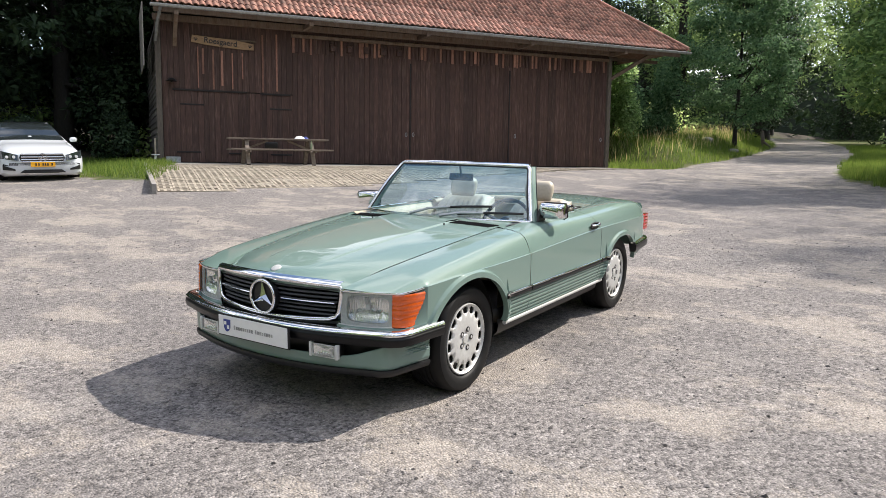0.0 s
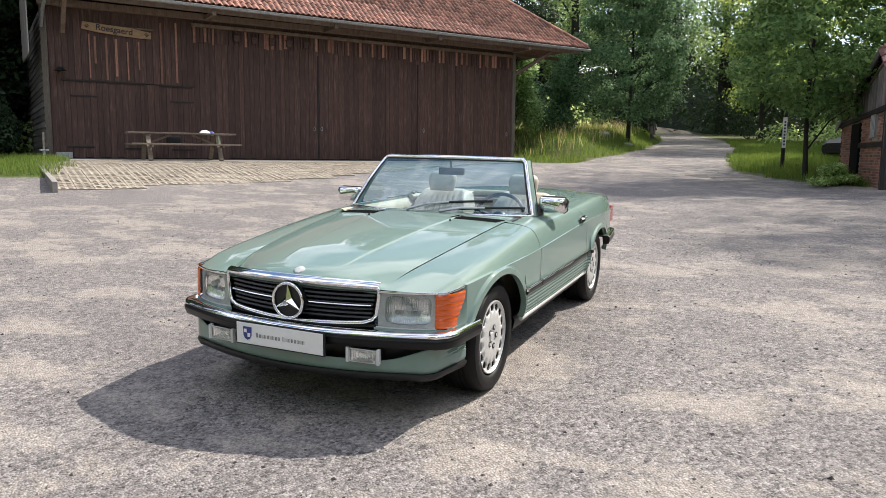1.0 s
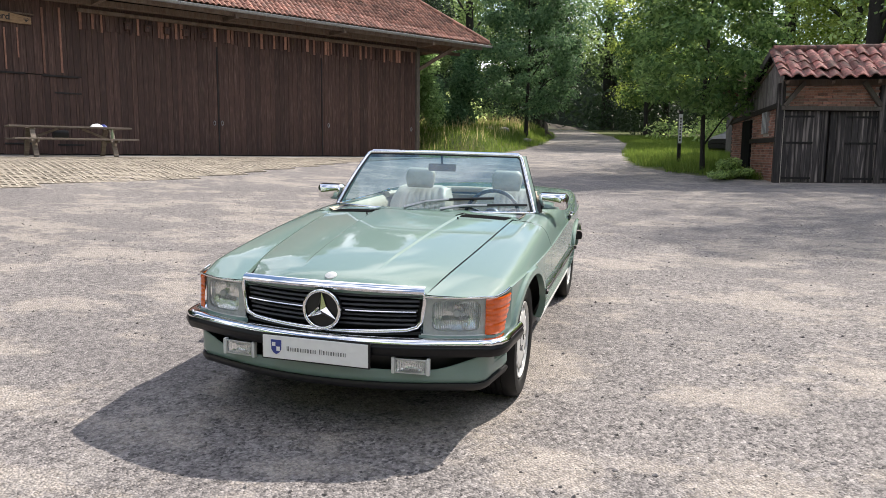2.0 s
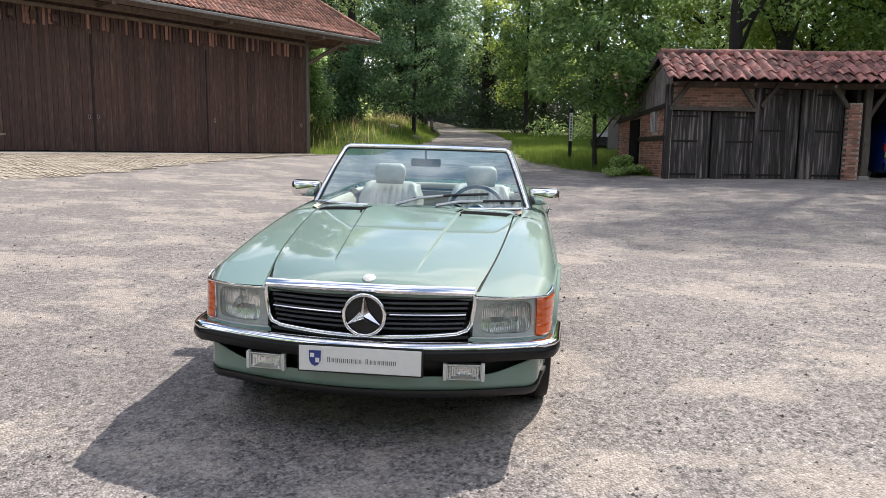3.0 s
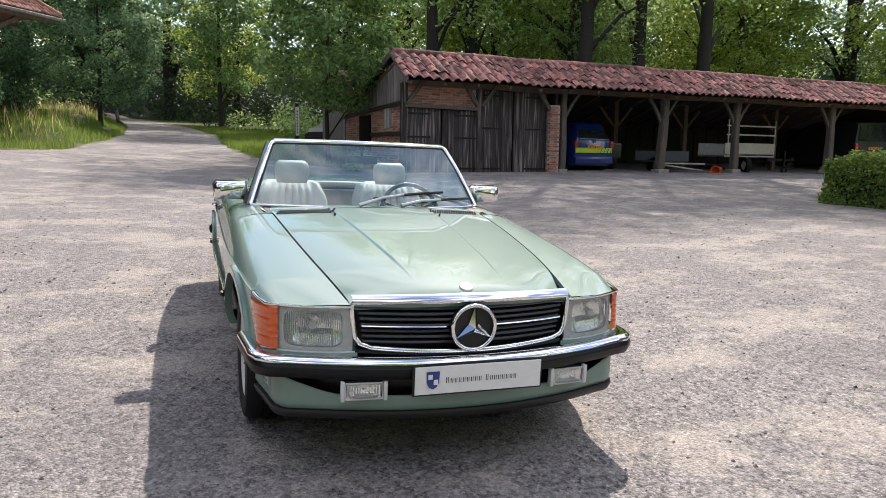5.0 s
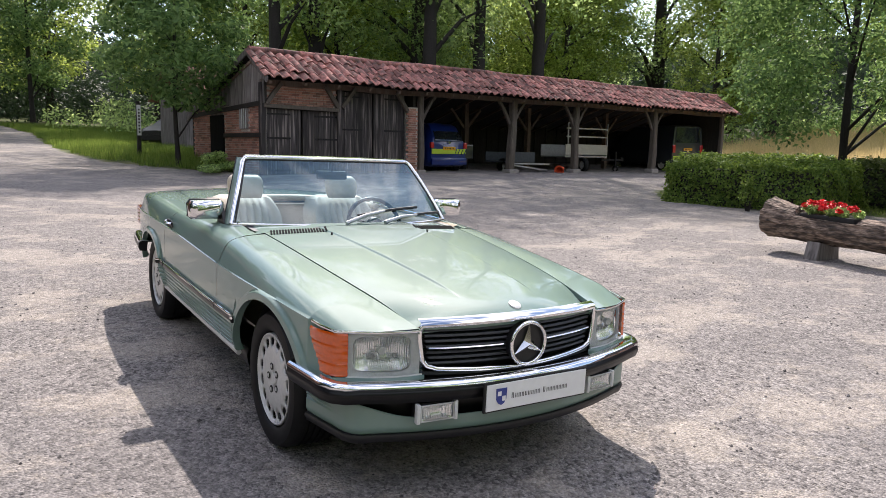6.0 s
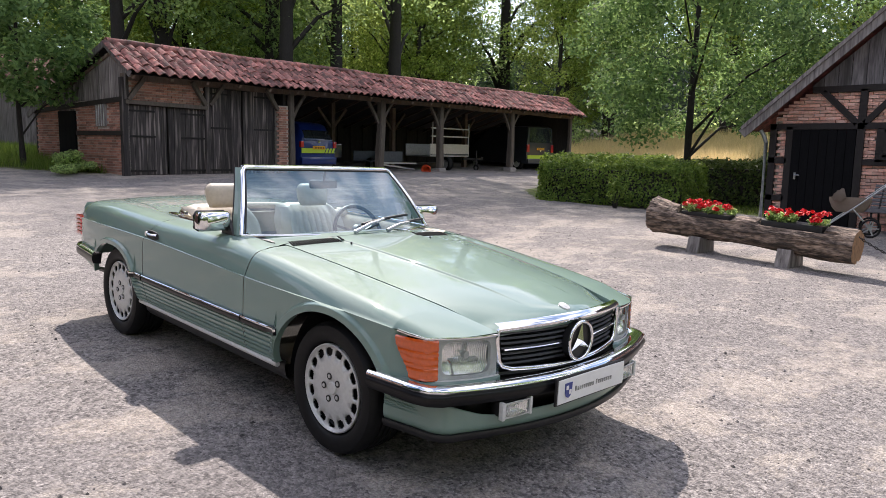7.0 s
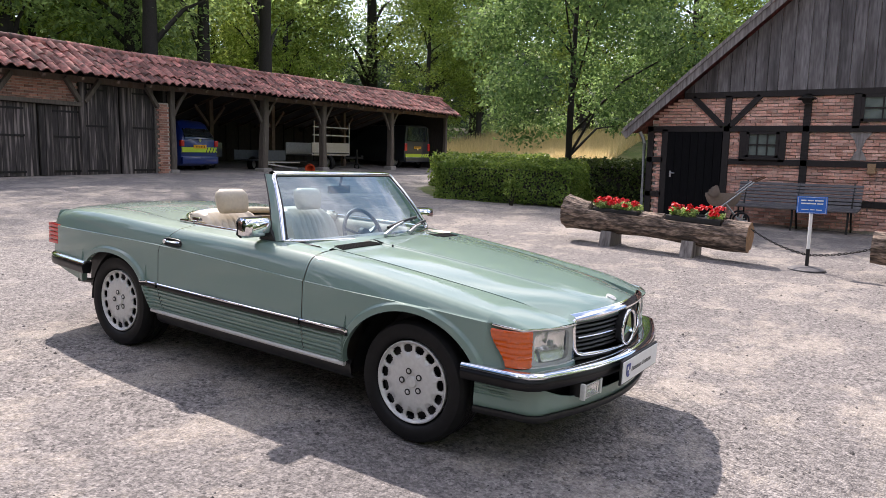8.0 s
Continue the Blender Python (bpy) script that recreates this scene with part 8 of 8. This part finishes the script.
for k in range(9):
    t = k / 8
    rows.append([(-0.24 + 0.36 * t, -0.12 + 0.24 * j / 8, 0.10 * math.sin(math.pi * t) ** 0.6 * math.sin(math.pi * (j + 0.01) / 8.02) ** 0.6 * (1 + 0.25 * noise.noise((t * 6, j, 1)))) for j in range(9)])
loft(bm, rows)
part("white_cloth", bm, M["white"], bag, "crumpled white cloth", smooth=60)
bm = bmesh.new()
rows = [[(p[0] * 0.6 + 0.16, p[1] * 0.8, p[2] * 0.85) for p in r] for r in rows]
loft(bm, rows)
part("navy_cloth", bm, M["blue"], bag, "crumpled navy cloth", smooth=60)
bm = bmesh.new()
lathe(bm, [(0.0, 0.0), (0.036, 0.0), (0.036, 0.15), (0.014, 0.20), (0.014, 0.26), (0.0, 0.26)], None, 14)
solid("drink_bottle", bm, M["hedge_bottle"], "small dull green drink bottle on the bench", "bottle", smooth=50, m=tm @ pose(0.92, -0.70, 0.4945))
bm = bmesh.new()
box(bm, (0, 0, 0.12), (0.42, 0.14, 0.23), None, 0.04)
tube(bm, [(-0.1, 0, 0.2), (-0.05, 0, 0.34), (0.08, 0, 0.34), (0.12, 0, 0.2)], 0.012, 6)
solid("black_bag", bm, M["black"], "black shoulder bag on the far bench", "bag", smooth=40, m=tm @ pose(-0.1, 0.71, 0.4945))
# small things at the barn corner
bm = bmesh.new()
box(bm, (0, 0, 0.09), (0.44, 0.2, 0.2), None, 0.01)
solid("wall_box", bm, M["zinc"], "low grey metal box by the barn corner", "box", m=BARN @ pose(0.0, -0.22, barn_foot(0) + 0.0))
bollard = thing("ash_stand", "pale pole with a small disc by the barn", "stand", BARN @ pose(-0.55, -0.5, barn_foot(0) - 0.08))
bm = bmesh.new()
rod(bm, (0, 0, 0.30), (0, 0, 0.85), 0.03, None, 10)
part("pole", bm, M["paver"], bollard, "pale pole", smooth=50)
bm = bmesh.new()
lathe(bm, [(0.0, 0.02), (0.16, 0.02), (0.17, 0.0), (0.05, 0.0), (0.04, 0.30), (0.13, 0.31), (0.13, 0.34), (0.0, 0.34)], None, 18)
part("disc", bm, M["white"], bollard, "pale disc", smooth=50)

# marker post with white sign at the verge, stones and stump on the bank
mz = ground_z(-1.6, 25.4)
marker = thing("marker_post", "dark wooden marker post with white strip sign", "post", pose(-1.6, 25.4, mz, 0, 0, 10))
bm = bmesh.new()
box(bm, (0, 0, 0.85), (0.11, 0.11, 1.8), None, 0.01)
part("post", bm, M["bark"], marker)
bm = bmesh.new()
box(bm, (0, -0.076, 1.15), (0.12, 0.012, 0.95))
strip_sign = part("white_strip", bm, M["white"], marker, "white strip sign")
for k in range(8):
    bm = bmesh.new()
    box(bm, (0, -0.084, 0.78 + 0.10 * k), (0.05, 0.004, 0.055))
    part("text_bar", bm, M["black"], strip_sign)
for x, y, s in ((-10.5, 37.6, 0.30), (-9.5, 38.6, 0.26), (-11.0, 36.4, 0.24), (-11.7, 35.0, 0.22)):
    bm = bmesh.new()
    bmesh.ops.create_icosphere(bm, subdivisions=3, radius=s)
    for v in bm.verts:
        v.co *= 1 + 0.25 * noise.noise(v.co * 2.5 + Vector((x, y, 0)))
        v.co.z *= 0.55
    solid("field_stone", bm, M["concrete"], "grey mossy field stone on the bank", "stone", "field stones", smooth=60, m=pose(x, y, ground_z(x, y) + s * 0.2))
bm = bmesh.new()
tube(bm, [(0, 0, -0.1), (0.05, 0, 0.5), (-0.02, 0.05, 1.0)], [0.16, 0.12, 0.10], 10)
tube(bm, [(0.05, 0, 0.4), (0.5, 0.1, 0.05)], [0.09, 0.05], 8)
solid("dead_stump", bm, M["post"], "pale dead tree stump beside the lane", "stump", smooth=60, m=pose(-10.1, 47.6, ground_z(-10.1, 47.6)))
bm = bmesh.new()
lathe(bm, [(0.19, 0.0), (0.19, 0.02), (0.13, 0.03), (0.025, 0.46), (0.0, 0.46)], pose(0, 0, 0.14, 0, 78, 20), 20)
solid("traffic_cone", bm, M["orange_plastic"], "orange traffic cone lying on its side", "cone", smooth=40, m=SHED @ pose(6.55, -0.15, shed_foot(6.5) - 0.02))


# ---- vehicles in the background ----
def shell(bm, stations, n=7):
    """A car body lofted through stations of (y, half-width, floor, belt height, top half-width, top height)."""
    rows = []
    for y, w, z0, zb, wt, zt in stations:
        half = [(w * 0.86, z0), (w * 0.97, z0 + 0.06), (w, z0 + 0.22), (w, zb - 0.10), (w * 0.975, zb), (wt + (w - wt) * 0.28, zb + (zt - zb) * 0.62), (wt, zt - 0.05 * (zt > zb + 0.1)), (wt * 0.8, zt), (0, zt + 0.012)]
        rows.append([(-x, y, z) for x, z in half] + [(x, y, z) for x, z in half[-2::-1]])
    loft(bm, rows, True, True)
    return rows


def simple_wheel(parent, x, y, r, side):
    m = Matrix.Translation((x, y, r)) @ pose(0, 0, 0, 0, 90 * side, 0)
    bm = bmesh.new()
    lathe(bm, [(r * 0.62, -0.2), (r * 0.64, 0.0), (r * 0.9, 0.015), (r * 0.985, -0.01), (r, -0.05), (r, -0.18), (r * 0.9, -0.21)], m, 32)
    t = part("wheel", bm, M["tyre"], parent, "black tyre", smooth=40)
    bm = bmesh.new()
    lathe(bm, [(0.0, 0.0), (r * 0.2, 0.005), (r * 0.25, -0.02), (r * 0.55, -0.02), (r * 0.62, 0.0), (r * 0.64, -0.03)], m, 32)
    part("rim", bm, M["alloy"], t, "alloy rim", smooth=40)


# white saloon by the trees, its front to the yard (y runs to its tail)
wm = Vector((-17.96, 8.84, 0))
white = thing("white_saloon_car", "white modern saloon car parked under the trees", "car", pose(wm.x, wm.y, ground_z(wm.x, wm.y) - 0.03) @ YARD_TILT @ pose(0, 0, 0, 0, 0, 73))
bm = bmesh.new()
shell(bm, [(0.0, 0.70, 0.26, 0.52, 0.55, 0.70), (0.05, 0.82, 0.20, 0.56, 0.66, 0.76), (0.22, 0.915, 0.16, 0.66, 0.76, 0.83), (0.75, 0.925, 0.16, 0.70, 0.80, 0.92), (1.45, 0.926, 0.16, 0.86, 0.80, 1.00),
           (2.05, 0.926, 0.16, 0.92, 0.62, 1.34), (2.5, 0.926, 0.16, 0.93, 0.58, 1.45), (3.2, 0.926, 0.16, 0.94, 0.58, 1.45), (4.0, 0.92, 0.16, 0.95, 0.62, 1.25), (4.6, 0.90, 0.2, 0.95, 0.72, 1.05), (4.9, 0.80, 0.3, 0.85, 0.6, 0.95)])
part("body", bm, M["white_paint"], white, "glossy white body", smooth=40)
bm = bmesh.new()
screen_z, screen_w = [(1.40, 0.99), (1.45, 1.0), (2.05, 1.34), (2.5, 1.45)], [(1.40, 0.80), (1.45, 0.80), (2.05, 0.62), (2.5, 0.58)]
loft(bm, [[(u * 0.94 * curve(screen_w, y), y, curve(screen_z, y) + 0.022 - 0.012 * u * u) for u in span(-1, 1, 12)] for y in span(1.42, 2.46, 12)])
part("windscreen", bm, M["dark_glass"], white, "dark windscreen", smooth=50)
bm = bmesh.new()
loft(bm, [[(u * 0.56, y, 1.478 - 0.01 * u * u) for u in span(-1, 1, 6)] for y in (2.42, 2.8, 3.4)])
part("roof_glass", bm, M["dark_glass"], white, smooth=50)
bm = bmesh.new()
loft(bm, [[(u * (0.49 - 0.10 * abs(t - 0.55)), -0.035 + 0.02 * u * u + 0.01 * t, 0.49 + 0.21 * t) for u in span(-1, 1, 16)] for t in span(0, 1, 5)])
gr2 = part("grille", bm, M["black"], white, "black grille with chrome bars", smooth=40)
for z in (0.505, 0.56, 0.62, 0.685):
    bm = bmesh.new()
    tube(bm, [(x, -0.04 + 0.09 * x * x, z) for x in span(-0.45, 0.45, 12)], 0.013, 6)
    part("chrome_bar", bm, M["chrome"], gr2, smooth=60)
bm = bmesh.new()
em2 = Matrix.Translation((0, -0.05, 0.61)) @ pose(0, 0, 0, 90)
tube(bm, [em2 @ Vector((0.09 * math.cos(a), 0.09 * math.sin(a), 0)) for a in span(0, 2 * math.pi, 24)], 0.010, 6, up=(0, 1, 0))
for k in range(3):
    a = math.pi / 2 + 2 * math.pi * k / 3
    bar(bm, em2 @ Vector((0, 0, 0)), em2 @ Vector((0.088 * math.cos(a), 0.088 * math.sin(a), 0)), 0.02, 0.02, up=(0, 1, 0))
part("emblem", bm, M["chrome"], gr2, "round chrome emblem", smooth=60)
for sx in (-1, 1):
    bm = bmesh.new()
    loft(bm, [[(sx * (0.50 + 0.38 * t), -0.045 + 0.2 * max(0, (0.38 * t - 0.05) / 0.365) ** 1.6 + 0.03 * v, 0.535 + 0.05 * t + (0.13 + 0.06 * t) * v) for t in span(0, 1, 8)] for v in (0, 0.5, 1)])
    hl = part("headlamp", bm, M["dark_glass"], white, "dark swept headlamp", smooth=50)
    for lx, ly in ((0.60, -0.05), (0.74, -0.02)):
        bm = bmesh.new()
        rod(bm, (sx * lx, ly, 0.625), (sx * lx, ly + 0.06, 0.625), 0.034, None, 12)
        part("lamp_eye", bm, M["white_plate"], hl, smooth=50)
    bm = bmesh.new()
    loft(bm, [[(sx * (0.58 + 0.25 * t), -0.035 + 0.2 * max(0, (0.06 + 0.25 * t - 0.12) / 0.26) ** 2 * 0.8, 0.30 + 0.02 * t + 0.11 * v * (0.35 + 0.65 * t)) for t in span(0, 1, 6)] for v in (0, 1)])
    part("air_intake", bm, M["black"], white, "black air intake", smooth=40)
    bm = bmesh.new()
    box(bm, (sx * 1.0, 1.62, 1.01), (0.17, 0.10, 0.12), None, 0.045)
    part("door_mirror", bm, M["white_paint"], white, "white door mirror", smooth=60)
    for y in (0.84, 3.78):
        simple_wheel(white, sx * 0.905, y, 0.335, sx)
bm = bmesh.new()
loft(bm, [[(u * (0.50 - 0.10 * t), -0.035 + 0.01 * u * u, 0.245 + 0.075 * t) for u in span(-1, 1, 10)] for t in (0, 1)])
part("lower_grille", bm, M["black"], white, smooth=40)
bm = bmesh.new()
tube(bm, [(u * 0.80, 0.0 + 0.13 * u * u, 0.235) for u in span(-1, 1, 14)], 0.012, 6)
part("chrome_lip", bm, M["chrome"], white, smooth=60)
bm = bmesh.new()
box(bm, (0, -0.05, 0.445), (0.52, 0.012, 0.115), None, 0.003)
pl2 = part("number_plate", bm, M["yellow_plate"], white, "yellow plate with dark bars")
bm = bmesh.new()
for x in (-0.15, -0.09, 0.0, 0.05, 0.10, 0.19):
    box(bm, (x, -0.058, 0.445), (0.03, 0.004, 0.06))
part("plate_bars", bm, M["black"], pl2)


def rear_vehicle(name, label, m, w, h, ln, paint, belt, hatch, kind):
    """A hatchback or van seen from its tail, which lies at y = 0; y runs to its nose."""
    ob = thing(name, label, "car" if kind == "car" else "van", m)
    bm = bmesh.new()
    if kind == "car":
        st = [(0.0, w * 0.92, 0.30, belt - 0.05, w * 0.72, belt + 0.12), (0.08, w * 0.98, 0.25, belt, w * 0.74, belt + 0.28), (0.32, w, 0.22, belt, w * 0.70, h - 0.08), (0.6, w, 0.2, belt, w * 0.70, h), (1.6, w, 0.2, belt, w * 0.70, h),
              (2.5, w, 0.2, belt, w * 0.66, belt + 0.1), (ln, w * 0.85, 0.3, belt - 0.2, w * 0.6, belt - 0.1)]
    else:
        st = [(0.0, w * 0.97, 0.32, belt, w * 0.86, h - 0.06), (0.10, w, 0.28, belt, w * 0.88, h), (2.6, w, 0.28, belt, w * 0.88, h), (3.8, w, 0.28, belt, w * 0.80, belt + 0.15), (ln, w * 0.9, 0.3, belt - 0.2, w * 0.6, belt - 0.1)]
    shell(bm, st)
    part("body", bm, paint, ob, smooth=40)
    bm = bmesh.new()
    z0, z1 = hatch
    t_in = 0.22 if kind == "car" else 0.02
    loft(bm, [[(u * w * (0.76 - 0.10 * t if kind == "car" else 0.80 - 0.06 * t), -0.030 + t_in * t ** 1.4 - 0.03 * (1 - u * u), z0 + (z1 - z0) * t) for u in span(-1, 1, 8)] for t in span(0, 1, 5)])
    part("rear_window", bm, M["dark_glass"], ob, "dark rear window", smooth=50)
    zs = belt - 0.25 if kind == "car" else 0.62
    bm = bmesh.new()
    box(bm, (0, -0.018, zs), (w * 1.80, 0.03, 0.16))
    st_ = part("reflective_stripe", bm, M["lime"], ob, "lime reflective stripe")
    for k in range(4):
        bm = bmesh.new()
        bar(bm, (w * (0.30 + 0.17 * k), -0.036, zs - 0.08), (w * (0.40 + 0.17 * k), -0.036, zs + 0.08), 0.004, 0.055, up=(0, 1, 0))
        part("slash", bm, M["blue"], st_, "dark blue slash")
    bm = bmesh.new()
    box(bm, (0, -0.04, zs + (0.10 if kind == "car" else 0.38)), (0.52, 0.015, 0.11))
    p = part("number_plate", bm, M["yellow_plate"], ob, "yellow plate with dark bars")
    bm = bmesh.new()
    for x in (-0.17, -0.1, -0.02, 0.04, 0.11, 0.18):
        box(bm, (x, -0.049, zs + (0.10 if kind == "car" else 0.38)), (0.03, 0.004, 0.06))
    part("plate_bars", bm, M["black"], p)
    for sx in (-1, 1):
        bm = bmesh.new()
        box(bm, (sx * w * 0.88, 0.0, belt - 0.05 if kind == "car" else 1.02), (w * 0.16, 0.10, 0.20 if kind == "car" else 0.36), None, 0.02)
        part("tail_lamp", bm, M["red"], ob, "red tail lamp", smooth=40)
        for y in (0.62, ln - 0.8):
            simple_wheel(ob, sx * (w - 0.02), y, 0.29 if kind == "car" else 0.33, sx)
    bm = bmesh.new()
    box(bm, (0, 0.0, 0.42), (w * 1.86, 0.16, 0.24), None, 0.04)
    part("rear_bumper", bm, paint, ob, smooth=50)
    bm = bmesh.new()
    rod(bm, (0, -0.01, zs + 0.30), (0, -0.05, zs + 0.30), 0.05, None, 14)
    part("round_badge", bm, M["chrome"], ob, "round chrome badge")
    return ob


rear_vehicle("blue_hatchback", "blue hatchback with lime stripe parked in the shed", SHED @ pose(2.10, 0.75, shed_foot(2)), 0.80, 1.70, 3.75, M["van_blue"], 1.00, (1.09, 1.42), "car")
rear_vehicle("dark_van", "dark van with lime stripe parked in the shed", SHED @ pose(16.15, 0.9, shed_foot(16), 0, 0, -10), 0.97, 2.08, 4.3, M["van_dark"], 1.15, (1.30, 1.98), "van")

flat = thing("flat_trailer", "low grey flatbed trailer parked in the shed", "trailer", SHED @ pose(4.62, 1.05, shed_foot(5)))
bm = bmesh.new()
box(bm, (0.6, 0, 0.42), (1.2, 1.3, 0.05))
for y in (-0.66, 0.66):
    box(bm, (0.6, y, 0.60), (1.2, 0.03, 0.34))
box(bm, (1.2, 0, 0.60), (0.03, 1.3, 0.34))
part("bed", bm, M["blue_panel"], flat, "grey-blue sheet sides")
bm = bmesh.new()
bar(bm, (0.1, -0.72, 0.30), (1.8, -0.72, 0.12), 0.05, 0.05)
bar(bm, (0.1, -0.72, 0.36), (1.9, -0.72, 0.34), 0.05, 0.05)
part("drawbar", bm, M["steel"], flat, "steel drawbar")
simple_wheel(flat, 0.4, 0, 0.27, 1)
dark_trailer = thing("dark_cart", "dark low cart in the back of the shed", "trailer", SHED @ pose(3.2, 2.4, shed_foot(3)))
bm = bmesh.new()
box(bm, (0, 0, 0.75), (1.2, 1.9, 0.5), None, 0.03)
part("cart_box", bm, M["van_dark"], dark_trailer)
simple_wheel(dark_trailer, 0.62, -0.3, 0.3, 1)
simple_wheel(dark_trailer, -0.62, -0.3, 0.3, -1)
boxt = thing("box_trailer", "galvanised box trailer with a ladder rack in the shed", "trailer", SHED @ pose(8.2, 0.9, shed_foot(8)))
bm = bmesh.new()
box(bm, (1.1, 0.7, 0.62), (2.5, 1.3, 0.05))
box(bm, (1.1, 0.05, 0.90), (2.5, 0.03, 0.40), None, 0.004)
box(bm, (2.35, 0.7, 0.86), (0.03, 1.3, 0.46))
box(bm, (1.1, 1.35, 0.86), (2.5, 0.03, 0.46))
part("box_sides", bm, M["steel"], boxt, "galvanised sheet sides")
for z in (1.40, 1.72):
    bm = bmesh.new()
    bar(bm, (-0.1, 0.05, z), (2.35, 0.05, z), 0.035, 0.05)
    part("rack_rail", bm, M["steel"], boxt, "steel rack rail")
for x in (0.0, 2.35):
    bm = bmesh.new()
    bar(bm, (x, 0.06, 0.6), (x, 0.06, 1.95), 0.04, 0.04, up=(1, 0, 0))
    part("rack_upright", bm, M["steel"], boxt)
bm = bmesh.new()
bar(bm, (2.3, 0.3, 0.50), (3.6, 0.3, 0.50), 0.08, 0.09)
rod(bm, (3.15, 0.22, 0.18), (3.15, 0.22, 0.85), 0.035, None, 10)
box(bm, (3.62, 0.3, 0.53), (0.18, 0.10, 0.14), None, 0.02)
part("hitch", bm, M["iron"], boxt, "black hitch with jockey wheel")
simple_wheel(boxt, 0.9, 0.0, 0.30, 1)
bm = bmesh.new()
tube(bm, [(3.15, 0.22 + 0.11 * math.cos(a), 0.13 + 0.11 * math.sin(a)) for a in span(0, 2 * math.pi, 18)], 0.03, 8, up=(1, 0, 0))
part("jockey_wheel", bm, M["tyre"], boxt, smooth=60)
far_car = thing("dark_parked_car", "dark parked car beyond the verge", "car", pose(0.1, 33.4, ground_z(0.1, 33), 0, 0, -35))
bm = bmesh.new()
shell(bm, [(0.0, 0.7, 0.3, 0.6, 0.5, 0.7), (0.3, 0.85, 0.2, 0.7, 0.7, 0.85), (1.2, 0.87, 0.2, 0.9, 0.75, 0.98), (1.9, 0.87, 0.2, 0.92, 0.58, 1.42), (3.2, 0.87, 0.2, 0.92, 0.58, 1.42), (4.2, 0.8, 0.3, 0.9, 0.6, 1.0)])
part("body", bm, M["black"], far_car, "black body", smooth=40)
for sx in (-1, 1):
    for y in (0.8, 3.3):
        simple_wheel(far_car, sx * 0.85, y, 0.31, sx)
bm = bmesh.new()
loft(bm, [[(u * 0.6, 1.35 + 0.5 * t, 1.02 + 0.36 * t) for u in span(-1, 1, 4)] for t in (0, 1)])
part("windscreen", bm, M["dark_glass"], far_car, "dark windscreen")


# ---- pieces of walls, roofs and paving ----
pieces("roof_tile", tile_me, roof_tiles, barn, 300, "roof_tiles", "red clay pantiles")
pieces("roof_tile", tile2_me, shed_tiles, shed, 300, "roof_tiles", "old red pantiles")
pieces("paver", paver_me, [p for _, p in sorted(paver_list, key=lambda t: t[0])], paving, 300, "pavers", "concrete grid pavers")
pieces("brick", brick_mesh(M["brick"]), [m for _, m in house_bricks], house, 300, "bricks", "red handmade bricks")
shed_brick = []
rng = random.Random(9)
for y, z in brick_rows(0.0, 5.1, 0.2, 2.15):
    if not in_box(y, z, [(2.57, 3.67, 0.1, 1.97), (0.83, 1.47, 1.45, 2.13)]):
        shed_brick.append(pose(X0 + 0.002 + rng.uniform(-0.004, 0.004), y, z, rng.uniform(-1, 1), 0, 0))
for x, z in brick_rows(-4.75, -2.65, 2.12, 2.72):
    shed_brick.append(pose(x, 0.022 + rng.uniform(-0.004, 0.004), z, 0, rng.uniform(-1, 1), 90))
for x, z in brick_rows(-0.14, 0.20, 0.2, 2.25, 0.15):
    shed_brick.append(pose(x - 0.07, -0.085, z, 0, 0, 90))
pieces("brick", brick_mesh(M["brick_shaded"]), shed_brick, shed, 300, "bricks", "red handmade bricks")
